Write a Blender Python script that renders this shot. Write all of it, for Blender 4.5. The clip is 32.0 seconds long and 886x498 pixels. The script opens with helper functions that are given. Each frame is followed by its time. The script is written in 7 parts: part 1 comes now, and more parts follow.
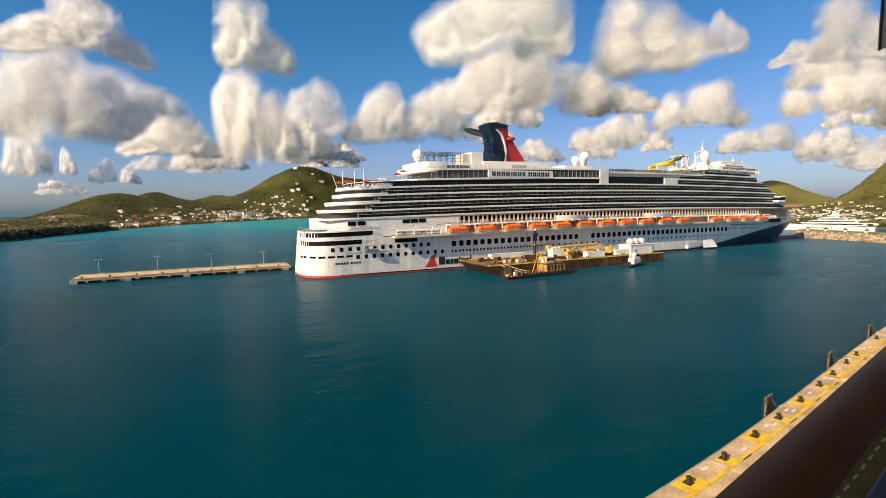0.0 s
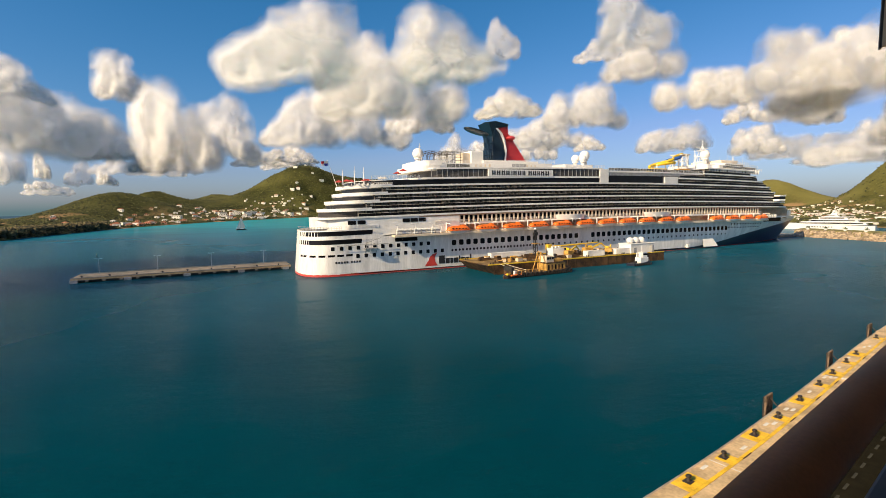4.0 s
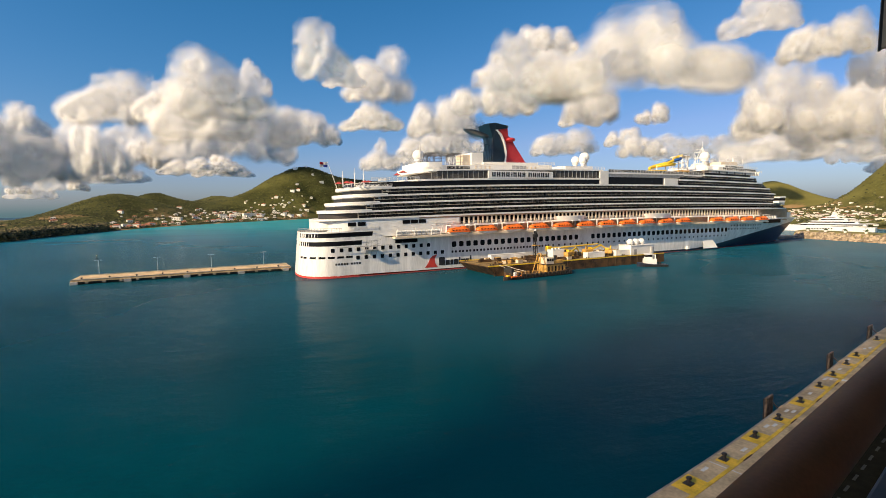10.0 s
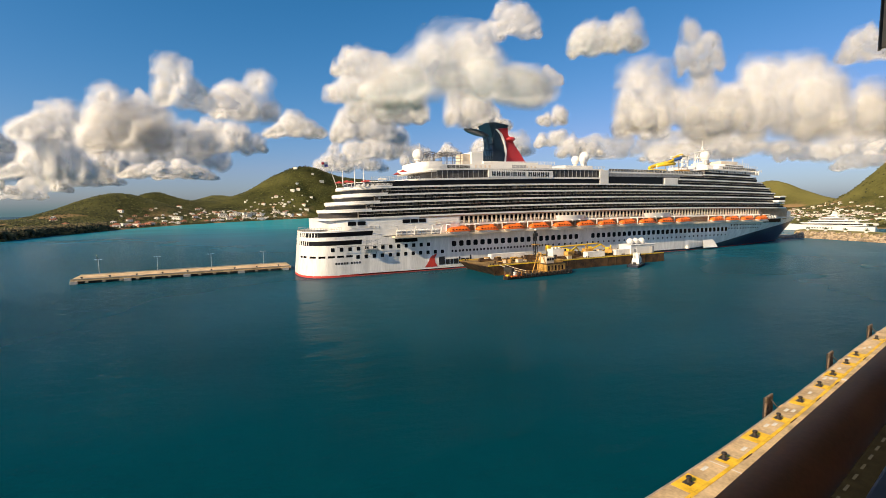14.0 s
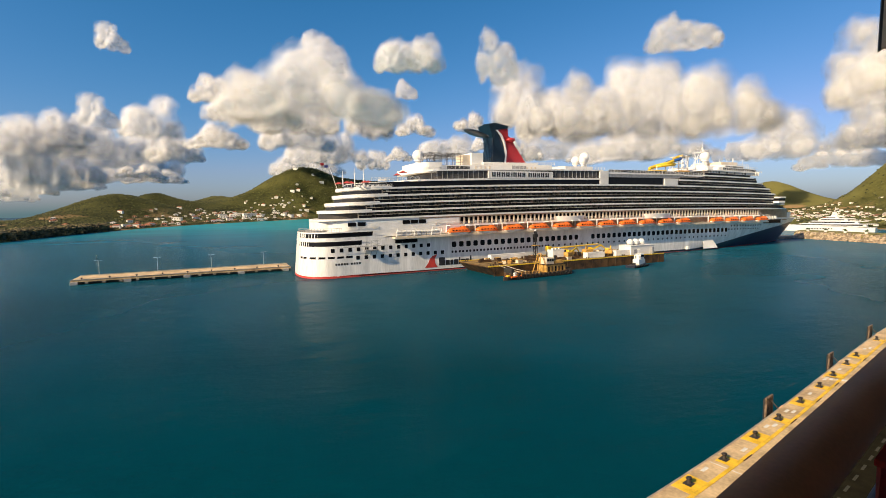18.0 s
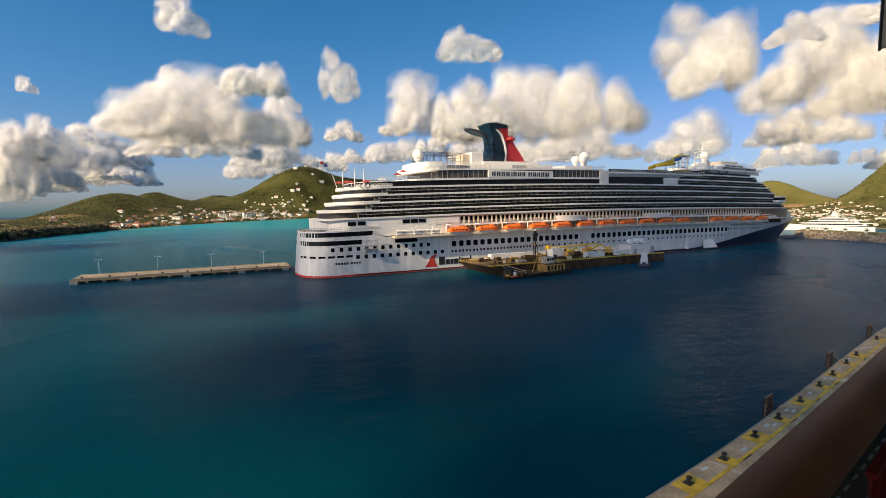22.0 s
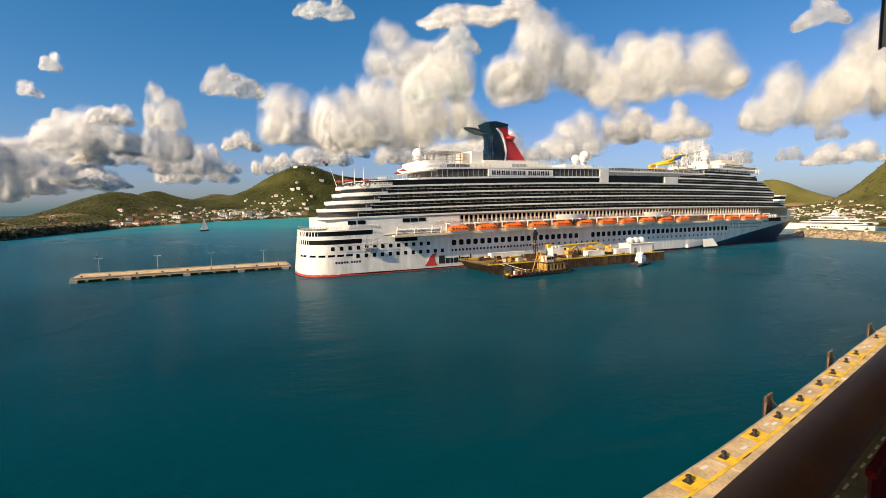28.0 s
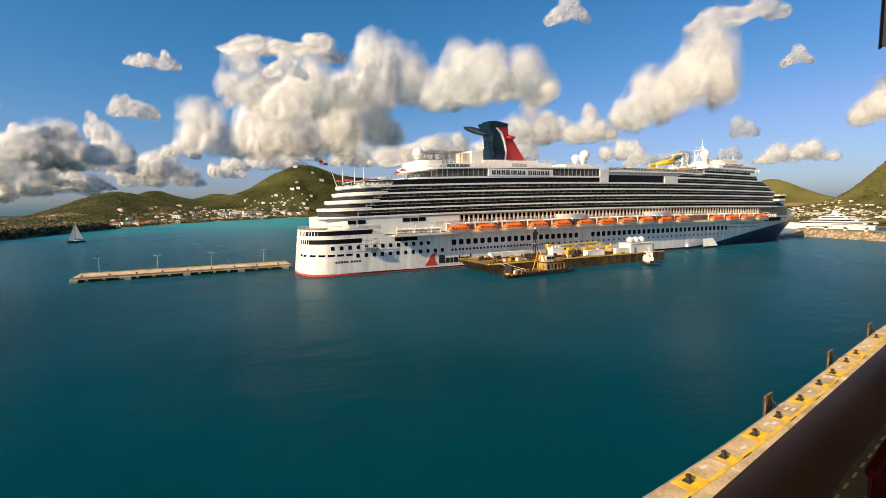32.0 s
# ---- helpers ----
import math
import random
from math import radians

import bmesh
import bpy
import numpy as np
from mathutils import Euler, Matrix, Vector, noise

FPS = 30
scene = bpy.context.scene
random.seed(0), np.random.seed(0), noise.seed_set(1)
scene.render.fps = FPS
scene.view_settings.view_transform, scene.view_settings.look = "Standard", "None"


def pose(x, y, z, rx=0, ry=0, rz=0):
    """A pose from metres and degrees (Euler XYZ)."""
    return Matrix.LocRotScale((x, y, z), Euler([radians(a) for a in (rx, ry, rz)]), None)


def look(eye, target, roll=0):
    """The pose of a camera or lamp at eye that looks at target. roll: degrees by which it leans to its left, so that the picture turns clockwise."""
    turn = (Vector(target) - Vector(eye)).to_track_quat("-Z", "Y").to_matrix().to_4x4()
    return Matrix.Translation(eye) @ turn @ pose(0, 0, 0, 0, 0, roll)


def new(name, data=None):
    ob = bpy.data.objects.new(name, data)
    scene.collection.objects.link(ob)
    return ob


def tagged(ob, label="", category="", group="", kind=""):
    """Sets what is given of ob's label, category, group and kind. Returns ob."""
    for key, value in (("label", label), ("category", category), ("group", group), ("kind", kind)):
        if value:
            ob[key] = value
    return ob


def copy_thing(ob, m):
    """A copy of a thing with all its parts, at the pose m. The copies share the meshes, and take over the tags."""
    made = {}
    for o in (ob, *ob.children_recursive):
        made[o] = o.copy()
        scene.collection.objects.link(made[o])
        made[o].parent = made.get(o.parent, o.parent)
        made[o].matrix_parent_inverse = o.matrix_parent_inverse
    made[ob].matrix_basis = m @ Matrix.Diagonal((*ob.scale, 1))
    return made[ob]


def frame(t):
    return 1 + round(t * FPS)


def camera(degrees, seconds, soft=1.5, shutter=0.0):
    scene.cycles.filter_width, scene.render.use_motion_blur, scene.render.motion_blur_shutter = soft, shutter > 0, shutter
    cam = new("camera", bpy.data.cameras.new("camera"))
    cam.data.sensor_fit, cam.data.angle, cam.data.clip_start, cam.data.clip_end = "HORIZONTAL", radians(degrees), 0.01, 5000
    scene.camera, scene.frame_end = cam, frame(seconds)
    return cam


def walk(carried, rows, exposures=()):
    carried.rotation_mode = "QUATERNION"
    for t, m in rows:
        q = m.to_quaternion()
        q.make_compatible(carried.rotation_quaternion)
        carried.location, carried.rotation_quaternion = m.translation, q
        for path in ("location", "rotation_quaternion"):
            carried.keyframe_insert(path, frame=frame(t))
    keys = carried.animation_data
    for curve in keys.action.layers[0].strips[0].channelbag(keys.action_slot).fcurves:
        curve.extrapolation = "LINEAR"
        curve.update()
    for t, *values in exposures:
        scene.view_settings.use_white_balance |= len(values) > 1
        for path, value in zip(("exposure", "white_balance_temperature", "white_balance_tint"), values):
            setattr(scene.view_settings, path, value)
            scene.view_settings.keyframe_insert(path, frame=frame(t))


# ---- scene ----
# ---------------------------------------------------------------- camera
EYE = Vector((-26.3, -162.33, 23.43))
cam = camera(85.45, 32.0, soft=0.8)


def view(lift):
    """The standing camera; lift: degrees by which it nods up."""
    p, w = radians(-5.0 + lift), radians(25.44)
    way = Vector((math.sin(w) * math.cos(p), math.cos(w) * math.cos(p), math.sin(p)))
    return look(EYE, EYE + way * 50, -0.94)


walk(cam, [(t, view(a)) for t, a in (
    (0.0, 0.0), (0.5, -0.014), (1.0, 0.148), (1.5, 0.029), (2.0, 0.208), (2.5, 0.015), (3.0, 0.0), (3.5, -0.148),
    (5.5, 0.059), (6.0, 0.0), (6.5, 0.029), (7.0, -0.074), (7.5, 0.0), (8.0, 0.148), (8.5, 0.014), (9.0, 0.119),
    (9.5, 0.045), (10.0, 0.073), (10.5, 0.148), (11.0, -0.03), (11.5, 0.059), (12.0, 0.0), (12.5, 0.073), (13.0, 0.0),
    (13.5, 0.133), (14.0, 0.0), (14.5, -0.089), (16.5, -0.074), (17.0, 0.118), (17.5, 0.119), (18.0, 0.089),
    (18.5, 0.043), (19.0, 0.119), (19.5, 0.074), (20.0, 0.119), (20.5, 0.148), (21.0, 0.119), (21.5, 0.119),
    (22.0, 0.014), (22.5, 0.015), (23.0, -0.06), (23.5, -0.133), (24.0, -0.103), (24.5, 0.0), (25.0, -0.163),
    (25.5, -0.029), (27.5, 0.029), (28.0, -0.118), (28.5, 0.0), (29.0, -0.073), (29.5, 0.044), (30.0, -0.089),
    (30.5, -0.148), (31.0, -0.118), (31.5, -0.029), (32.0, -0.163))])

# ---------------------------------------------------------------- light
SUN = Vector((-0.82, -0.19, 0.54)).normalized()          # towards the sun
sun = new("sun", bpy.data.lights.new("sun", "SUN"))
sun.data.energy, sun.data.angle, sun.data.color = 6.5, radians(0.6), (1.0, 0.785, 0.49)
sun.matrix_world = look((-200, -200, 300), Vector((-200, -200, 300)) - SUN)
world = bpy.data.worlds.new("sky")
world.use_nodes = True
scene.world = world
sky = world.node_tree.nodes.new("ShaderNodeTexSky")
sky.sky_type, sky.sun_disc = "NISHITA", False
sky.sun_elevation = math.asin(SUN.z)
sky.sun_rotation = math.atan2(SUN.x, SUN.y)
sky.altitude, sky.air_density, sky.dust_density, sky.ozone_density = 20, 1.0, 1.1, 2.4
red = world.node_tree.nodes.new("ShaderNodeVectorMath")           # trade-wind air: deep blue aloft, pale lilac at the horizon
red.operation = "MULTIPLY_ADD"
red.inputs[1].default_value, red.inputs[2].default_value = (0.22, 0, 0), (0.0, 0.82, 1.12)
tint = world.node_tree.nodes.new("ShaderNodeVectorMath")
tint.operation = "MULTIPLY"
world.node_tree.links.new(sky.outputs[0], red.inputs[0])
world.node_tree.links.new(sky.outputs[0], tint.inputs[0])
top = world.node_tree.nodes.new("ShaderNodeVectorMath")
top.operation = "MINIMUM"
top.inputs[1].default_value = (0.74, 2, 2)
world.node_tree.links.new(red.outputs[0], top.inputs[0])
world.node_tree.links.new(top.outputs[0], tint.inputs[1])
world.node_tree.links.new(tint.outputs[0], world.node_tree.nodes["Background"].inputs[0])
world.node_tree.nodes["Background"].inputs[1].default_value = 0.10
scene.cycles.transparent_max_bounces = 72
scene.cycles.max_bounces, scene.cycles.diffuse_bounces, scene.cycles.transmission_bounces = 12, 6, 6
scene.view_settings.exposure = 0.14

# ---------------------------------------------------------------- materials


def mat(name, colour, rough=0.5, metal=0.0, vary=0.12, scale=1.0, bump=0.0, fine=12.0, island=0.0, spec=0.5, second=None, stretch=None):
    """A painted or natural surface: colour varied by noise at two scales, with grain and fine relief."""
    m = bpy.data.materials.new(name)
    m.use_nodes = True
    n, l = m.node_tree.nodes, m.node_tree.links
    b = n["Principled BSDF"]
    b.inputs["Roughness"].default_value, b.inputs["Metallic"].default_value = rough, metal
    b.inputs["Specular IOR Level"].default_value = spec
    co = n.new("ShaderNodeTexCoord")
    big, small = n.new("ShaderNodeTexNoise"), n.new("ShaderNodeTexNoise")
    big.inputs["Scale"].default_value, big.inputs["Detail"].default_value = scale, 6
    small.inputs["Scale"].default_value, small.inputs["Detail"].default_value = scale * fine, 3
    where = co.outputs["Object"]
    if stretch:                                          # runs and streaks drawn out along one axis
        mp = n.new("ShaderNodeMapping")
        mp.inputs["Scale"].default_value = stretch
        l.new(where, mp.inputs["Vector"])
        where = mp.outputs[0]
    for t in (big, small):
        l.new(where, t.inputs["Vector"])
    ramp = n.new("ShaderNodeValToRGB")
    c = Vector(colour)
    dark = c * (1 - vary * 2.0)
    lite = Vector(second) if second else c * (1 + vary)
    ramp.color_ramp.elements[0].position, ramp.color_ramp.elements[1].position = 0.32, 0.68
    ramp.color_ramp.elements[0].color, ramp.color_ramp.elements[1].color = (*dark, 1), (*lite, 1)
    add = n.new("ShaderNodeMath")
    add.operation = "MULTIPLY_ADD"
    add.inputs[1].default_value, add.inputs[2].default_value = 0.45, -0.225
    l.new(small.outputs["Fac"], add.inputs[0])
    tot = n.new("ShaderNodeMath")
    l.new(add.outputs[0], tot.inputs[0])
    l.new(big.outputs["Fac"], tot.inputs[1])
    last = tot
    if island:
        geo = n.new("ShaderNodeNewGeometry") if island > 0 else n.new("ShaderNodeObjectInfo")
        isl = n.new("ShaderNodeMath")
        isl.operation = "MULTIPLY_ADD"
        isl.inputs[1].default_value, isl.inputs[2].default_value = abs(island), -abs(island) / 2
        l.new(geo.outputs["Random Per Island" if island > 0 else "Random"], isl.inputs[0])
        last = n.new("ShaderNodeMath")
        l.new(isl.outputs[0], last.inputs[0])
        l.new(tot.outputs[0], last.inputs[1])
    l.new(last.outputs[0], ramp.inputs[0])
    l.new(ramp.outputs[0], b.inputs["Base Color"])
    if bump:
        bp = n.new("ShaderNodeBump")
        bp.inputs["Strength"].default_value, bp.inputs["Distance"].default_value = 0.6, bump
        l.new(tot.outputs[0], bp.inputs["Height"])
        l.new(bp.outputs[0], b.inputs["Normal"])
    return m


WHITE = mat("white ship paint", (0.80, 0.78, 0.74), 0.35, vary=0.05, scale=0.15, fine=9)
HULLW = mat("white hull paint with streaks", (0.79, 0.77, 0.74), 0.3, vary=0.10, scale=0.5, fine=6, stretch=(1, 1, 0.14))
TANWALL = mat("tan promenade panelling", (0.42, 0.29, 0.18), 0.6, vary=0.15, scale=0.3)
CREAM = mat("cream deckhouse paint", (0.72, 0.60, 0.45), 0.5, vary=0.08, scale=0.3)
BLUEH = mat("dark blue hull paint", (0.008, 0.018, 0.05), 0.28, vary=0.15, scale=0.1)
REDH = mat("red boot topping", (0.55, 0.05, 0.035), 0.4, vary=0.1, scale=0.4)
FUNB = mat("dark blue funnel paint", (0.006, 0.020, 0.036), 0.3, vary=0.1, scale=0.3)
FUNR = mat("red funnel paint", (0.42, 0.025, 0.03), 0.35, vary=0.1, scale=0.3)
DGLASS = mat("dark tinted glass", (0.010, 0.010, 0.012), 0.10, vary=0.2, scale=0.2, spec=0.16)
# wall grey lowered so the colour itself carries the recess shade
RECESS = mat("balcony wall in shade-darkened grey", (0.032, 0.028, 0.026), 0.6, vary=0.2, scale=0.3, island=0.3)
DOORG = mat("balcony door glass", (0.06, 0.06, 0.06), 0.12, vary=0.3, scale=0.4, island=0.9, second=(0.20, 0.17, 0.14))
# divider colour taken down from white to stand in for balcony shade
DIVIDER = mat("balcony divider in shade-darkened grey", (0.20, 0.18, 0.16), 0.4, vary=0.15, scale=0.3)
SMOKED = mat("smoked grey deck glazing", (0.085, 0.078, 0.072), 0.16, vary=0.25, scale=0.25, spec=0.3)
TOPBAR = mat("pale grey rail paint", (0.42, 0.38, 0.33), 0.45, vary=0.1, scale=0.5)
ORANGE = mat("orange lifeboat canopy", (0.80, 0.16, 0.015), 0.4, vary=0.08, scale=0.5)
YELLOW = mat("yellow painted metal", (0.75, 0.50, 0.03), 0.45, vary=0.1, scale=0.6)
SLIDEB = mat("blue slide flume", (0.03, 0.09, 0.30), 0.35, vary=0.1)
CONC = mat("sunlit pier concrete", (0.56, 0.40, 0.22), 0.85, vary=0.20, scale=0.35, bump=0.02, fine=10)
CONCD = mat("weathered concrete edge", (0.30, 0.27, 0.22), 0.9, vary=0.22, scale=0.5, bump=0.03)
YLINE = mat("worn yellow road paint", (0.80, 0.48, 0.02), 0.6, vary=0.16, scale=0.9, fine=9)
WLINE = mat("worn white road paint", (0.72, 0.68, 0.60), 0.6, vary=0.12, scale=1.2)
IRON = mat("rusty black cast iron", (0.045, 0.035, 0.03), 0.6, 0.2, vary=0.3, scale=3)
RUST = mat("rust-stained steel", (0.042, 0.021, 0.009), 0.75, 0.1, vary=0.35, scale=0.35, bump=0.03, second=(0.14, 0.07, 0.024))
RUBBER = mat("black rubber", (0.02, 0.02, 0.02), 0.85, vary=0.2, scale=2)
MUSTARD = mat("ochre machinery paint", (0.55, 0.31, 0.07), 0.55, vary=0.2, scale=0.7)
GREYM = mat("grey metal", (0.35, 0.35, 0.35), 0.5, 0.3, vary=0.15, scale=1)
BLACK = mat("matt black paint", (0.02, 0.02, 0.022), 0.55, vary=0.2, scale=1)
RUSTD = mat("dirty rust-brown deck plate", (0.13, 0.08, 0.035), 0.85, vary=0.35, scale=0.25, bump=0.02, second=(0.33, 0.21, 0.07))
# ---------------------------------------------------------------- mesh helpers


def part(name, bm, material, parent=None, label="", smooth=False):
    """One mesh object from a bmesh, under a thing or a part."""
    me = bpy.data.meshes.new(name)
    if smooth:
        for f in bm.faces:
            f.smooth = True
    bm.to_mesh(me)
    bm.free()
    me.materials.append(material)
    ob = new(name, me)
    if parent:
        ob.parent = parent
    if label:
        tagged(ob, label)
    return ob


def soup(name, verts, faces, material, parent=None, smooth=False):
    me = bpy.data.meshes.new(name)
    me.from_pydata(verts, [], faces)
    if smooth:
        me.polygons.foreach_set("use_smooth", [True] * len(me.polygons))
    me.update()
    me.materials.append(material)
    ob = new(name, me)
    if parent:
        ob.parent = parent
    return ob


def thing(name, x, y, z, label, category, group="", kind="", rz=0):
    ob = new(name)
    ob.matrix_basis = pose(x, y, z, 0, 0, rz)
    return tagged(ob, label, category, group, kind)


def box(bm, x0, x1, y0, y1, z0, z1, bevel=0.0, m=None):
    r = bmesh.ops.create_cube(bm, size=1.0)
    mm = Matrix.Translation(((x0 + x1) / 2, (y0 + y1) / 2, (z0 + z1) / 2)) @ Matrix.Diagonal((x1 - x0, y1 - y0, z1 - z0, 1))
    bmesh.ops.transform(bm, matrix=(m @ mm) if m else mm, verts=r["verts"])
    if bevel:
        ed = list({e for v in r["verts"] for e in v.link_edges})
        bmesh.ops.bevel(bm, geom=ed, offset=bevel, segments=2, affect="EDGES", profile=0.5)
    return bm


def nb():
    return bmesh.new()


def boxed(x0, x1, y0, y1, z0, z1, bevel=0.0, m=None):
    return box(nb(), x0, x1, y0, y1, z0, z1, bevel, m)


def rod(bm, a, b, r, r2=None, seg=8):
    """A round bar from a to b."""
    a, b = Vector(a), Vector(b)
    d = b - a
    m = Matrix.Translation((a + b) / 2) @ d.to_track_quat("Z", "Y").to_matrix().to_4x4()
    bmesh.ops.create_cone(bm, cap_ends=True, segments=seg, radius1=r, radius2=r if r2 is None else r2, depth=d.length, matrix=m)
    return bm


def ball(bm, c, r, sub=2, squash=(1, 1, 1)):
    bmesh.ops.create_icosphere(bm, subdivisions=sub, radius=r, matrix=Matrix.Translation(c) @ Matrix.Diagonal((*squash, 1)))
    return bm


def prism(bm, outline, y0, y1):
    """An outline in x and z, drawn out along y."""
    a = [bm.verts.new((x, y0, z)) for x, z in outline]
    b = [bm.verts.new((x, y1, z)) for x, z in outline]
    bm.faces.new(a)
    bm.faces.new(b[::-1])
    k = len(a)
    for i in range(k):
        bm.faces.new((a[(i + 1) % k], a[i], b[i], b[(i + 1) % k]))
    bmesh.ops.recalc_face_normals(bm, faces=bm.faces)
    return bm


def sweep(bm, pts, r, seg=10):
    """A tube along points."""
    rings = []
    pts = [Vector(p) for p in pts]
    for i, p in enumerate(pts):
        d = (pts[min(i + 1, len(pts) - 1)] - pts[max(i - 1, 0)]).normalized()
        q = d.to_track_quat("Z", "Y")
        rings.append([bm.verts.new(p + q @ Vector((r * math.cos(6.28319 * k / seg), r * math.sin(6.28319 * k / seg), 0))) for k in range(seg)])
    for a, b in zip(rings, rings[1:]):
        for k in range(seg):
            bm.faces.new((a[k], a[(k + 1) % seg], b[(k + 1) % seg], b[k]))
    bm.faces.new(rings[0][::-1])
    bm.faces.new(rings[-1])
    return bm


def lerp(x, table):
    """Linear reading of a short table of (x, value)."""
    if x <= table[0][0]:
        return table[0][1]
    for (a, u), (b, v) in zip(table, table[1:]):
        if x <= b:
            return u + (v - u) * (x - a) / (b - a)
    return table[-1][1]


# ---------------------------------------------------------------- water and land


def water_material():
    m = bpy.data.materials.new("harbour water")
    m.use_nodes = True
    n, l = m.node_tree.nodes, m.node_tree.links
    b = n["Principled BSDF"]
    b.inputs["Roughness"].default_value = 1.0
    b.inputs["Specular IOR Level"].default_value = 0.0
    gl, fr, fm, mx = n.new("ShaderNodeBsdfGlossy"), n.new("ShaderNodeFresnel"), n.new("ShaderNodeMath"), n.new("ShaderNodeMixShader")
    gl.inputs["Roughness"].default_value = 0.13
    fr.inputs["IOR"].default_value = 1.22
    fm.operation = "MULTIPLY"
    fm.inputs[1].default_value = 0.38                    # wavelets hide most of the glancing faces
    l.new(fr.outputs[0], fm.inputs[0])
    l.new(fm.outputs[0], mx.inputs[0])
    l.new(b.outputs[0], mx.inputs[1])
    l.new(gl.outputs[0], mx.inputs[2])
    l.new(mx.outputs[0], n["Material Output"].inputs[0])
    co = n.new("ShaderNodeTexCoord")
    mp = n.new("ShaderNodeMapping")
    mp.inputs["Rotation"].default_value[2] = radians(20)
    mp.inputs["Scale"].default_value = (0.55, 1.0, 1.0)
    l.new(co.outputs["Object"], mp.inputs["Vector"])
    waves = []
    for scale, detail in ((0.22, 5), (0.035, 3)):
        w = n.new("ShaderNodeTexNoise")
        w.inputs["Scale"].default_value, w.inputs["Detail"].default_value, w.inputs["Roughness"].default_value = scale, detail, 0.6
        l.new(mp.outputs[0], w.inputs["Vector"])
        waves.append(w)
    mix = n.new("ShaderNodeMath")
    mix.operation = "MULTIPLY_ADD"
    mix.inputs[1].default_value = 2.2
    l.new(waves[1].outputs["Fac"], mix.inputs[0])
    l.new(waves[0].outputs["Fac"], mix.inputs[2])
    bp = n.new("ShaderNodeBump")
    bp.inputs["Strength"].default_value, bp.inputs["Distance"].default_value = 0.42, 1.0
    l.new(mix.outputs[0], bp.inputs["Height"])
    l.new(bp.outputs[0], b.inputs["Normal"])
    l.new(bp.outputs[0], gl.inputs["Normal"])
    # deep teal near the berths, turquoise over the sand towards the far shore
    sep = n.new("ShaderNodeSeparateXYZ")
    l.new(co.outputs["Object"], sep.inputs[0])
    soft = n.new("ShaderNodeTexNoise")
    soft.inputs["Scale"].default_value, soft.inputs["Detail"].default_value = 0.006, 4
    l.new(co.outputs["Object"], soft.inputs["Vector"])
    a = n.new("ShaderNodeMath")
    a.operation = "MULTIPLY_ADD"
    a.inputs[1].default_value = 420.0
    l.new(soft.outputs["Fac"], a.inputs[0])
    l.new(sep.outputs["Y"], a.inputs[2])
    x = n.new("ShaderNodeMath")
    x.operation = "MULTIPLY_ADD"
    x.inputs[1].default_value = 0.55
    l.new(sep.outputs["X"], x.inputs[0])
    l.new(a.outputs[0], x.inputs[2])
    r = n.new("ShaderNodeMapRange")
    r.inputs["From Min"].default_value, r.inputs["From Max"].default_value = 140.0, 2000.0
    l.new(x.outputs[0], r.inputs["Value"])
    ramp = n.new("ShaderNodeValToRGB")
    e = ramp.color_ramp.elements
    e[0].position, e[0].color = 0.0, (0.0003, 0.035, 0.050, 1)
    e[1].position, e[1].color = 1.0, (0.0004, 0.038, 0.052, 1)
    # 0.18: mid-bay blue, its colour lifted to stand in for sky reflection
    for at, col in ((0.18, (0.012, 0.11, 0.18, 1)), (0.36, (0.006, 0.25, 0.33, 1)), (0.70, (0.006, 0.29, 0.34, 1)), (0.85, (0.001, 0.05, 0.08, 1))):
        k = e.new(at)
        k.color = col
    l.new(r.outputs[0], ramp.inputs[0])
    patch = n.new("ShaderNodeTexNoise")
    patch.inputs["Scale"].default_value, patch.inputs["Detail"].default_value = 0.02, 5
    l.new(mp.outputs[0], patch.inputs["Vector"])
    pr = n.new("ShaderNodeMapRange")
    pr.inputs["To Min"].default_value, pr.inputs["To Max"].default_value = 0.75, 1.3
    l.new(patch.outputs["Fac"], pr.inputs["Value"])
    mul = n.new("ShaderNodeVectorMath")
    mul.operation = "SCALE"
    l.new(ramp.outputs[0], mul.inputs[0])
    l.new(pr.outputs[0], mul.inputs["Scale"])
    l.new(mul.outputs[0], b.inputs["Base Color"])
    return m


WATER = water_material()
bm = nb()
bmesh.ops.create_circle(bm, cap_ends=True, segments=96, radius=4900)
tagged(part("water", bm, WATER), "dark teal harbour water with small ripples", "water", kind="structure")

# shore distance from the balcony, by bearing in degrees from +y towards +x
SHORE = ((-60, 520), (-17.3, 550), (-11.3, 695), (-6.7, 828), (1.2, 1046), (5.8, 1162), (10.7, 1327), (22, 1420), (38, 1150),
         (50, 760), (60, 560), (75, 500), (95, 420), (120, 380), (180, 380))
HILLS = ((-270, 756, 54, 8), (-263, 912, 63, 16), (-212, 1074, 84, 54), (-175, 1330, 53, 38), (-109, 1385, 180, 23), (2, 1537, 207, 31), (-13, 1545, 48, 24), (116, 1381, 84, 22), (230, 1366, 91, 113),
         (426, 1424, 107, 72), (645, 1454, 167, 78), (1393, 861, 120, 65), (1400, 667, 53, 40), (1478, 629, 98, 32), (1289, 317, 69, 95), (1330, 190, 120, 90))


def shore(az):
    return lerp(az, SHORE)


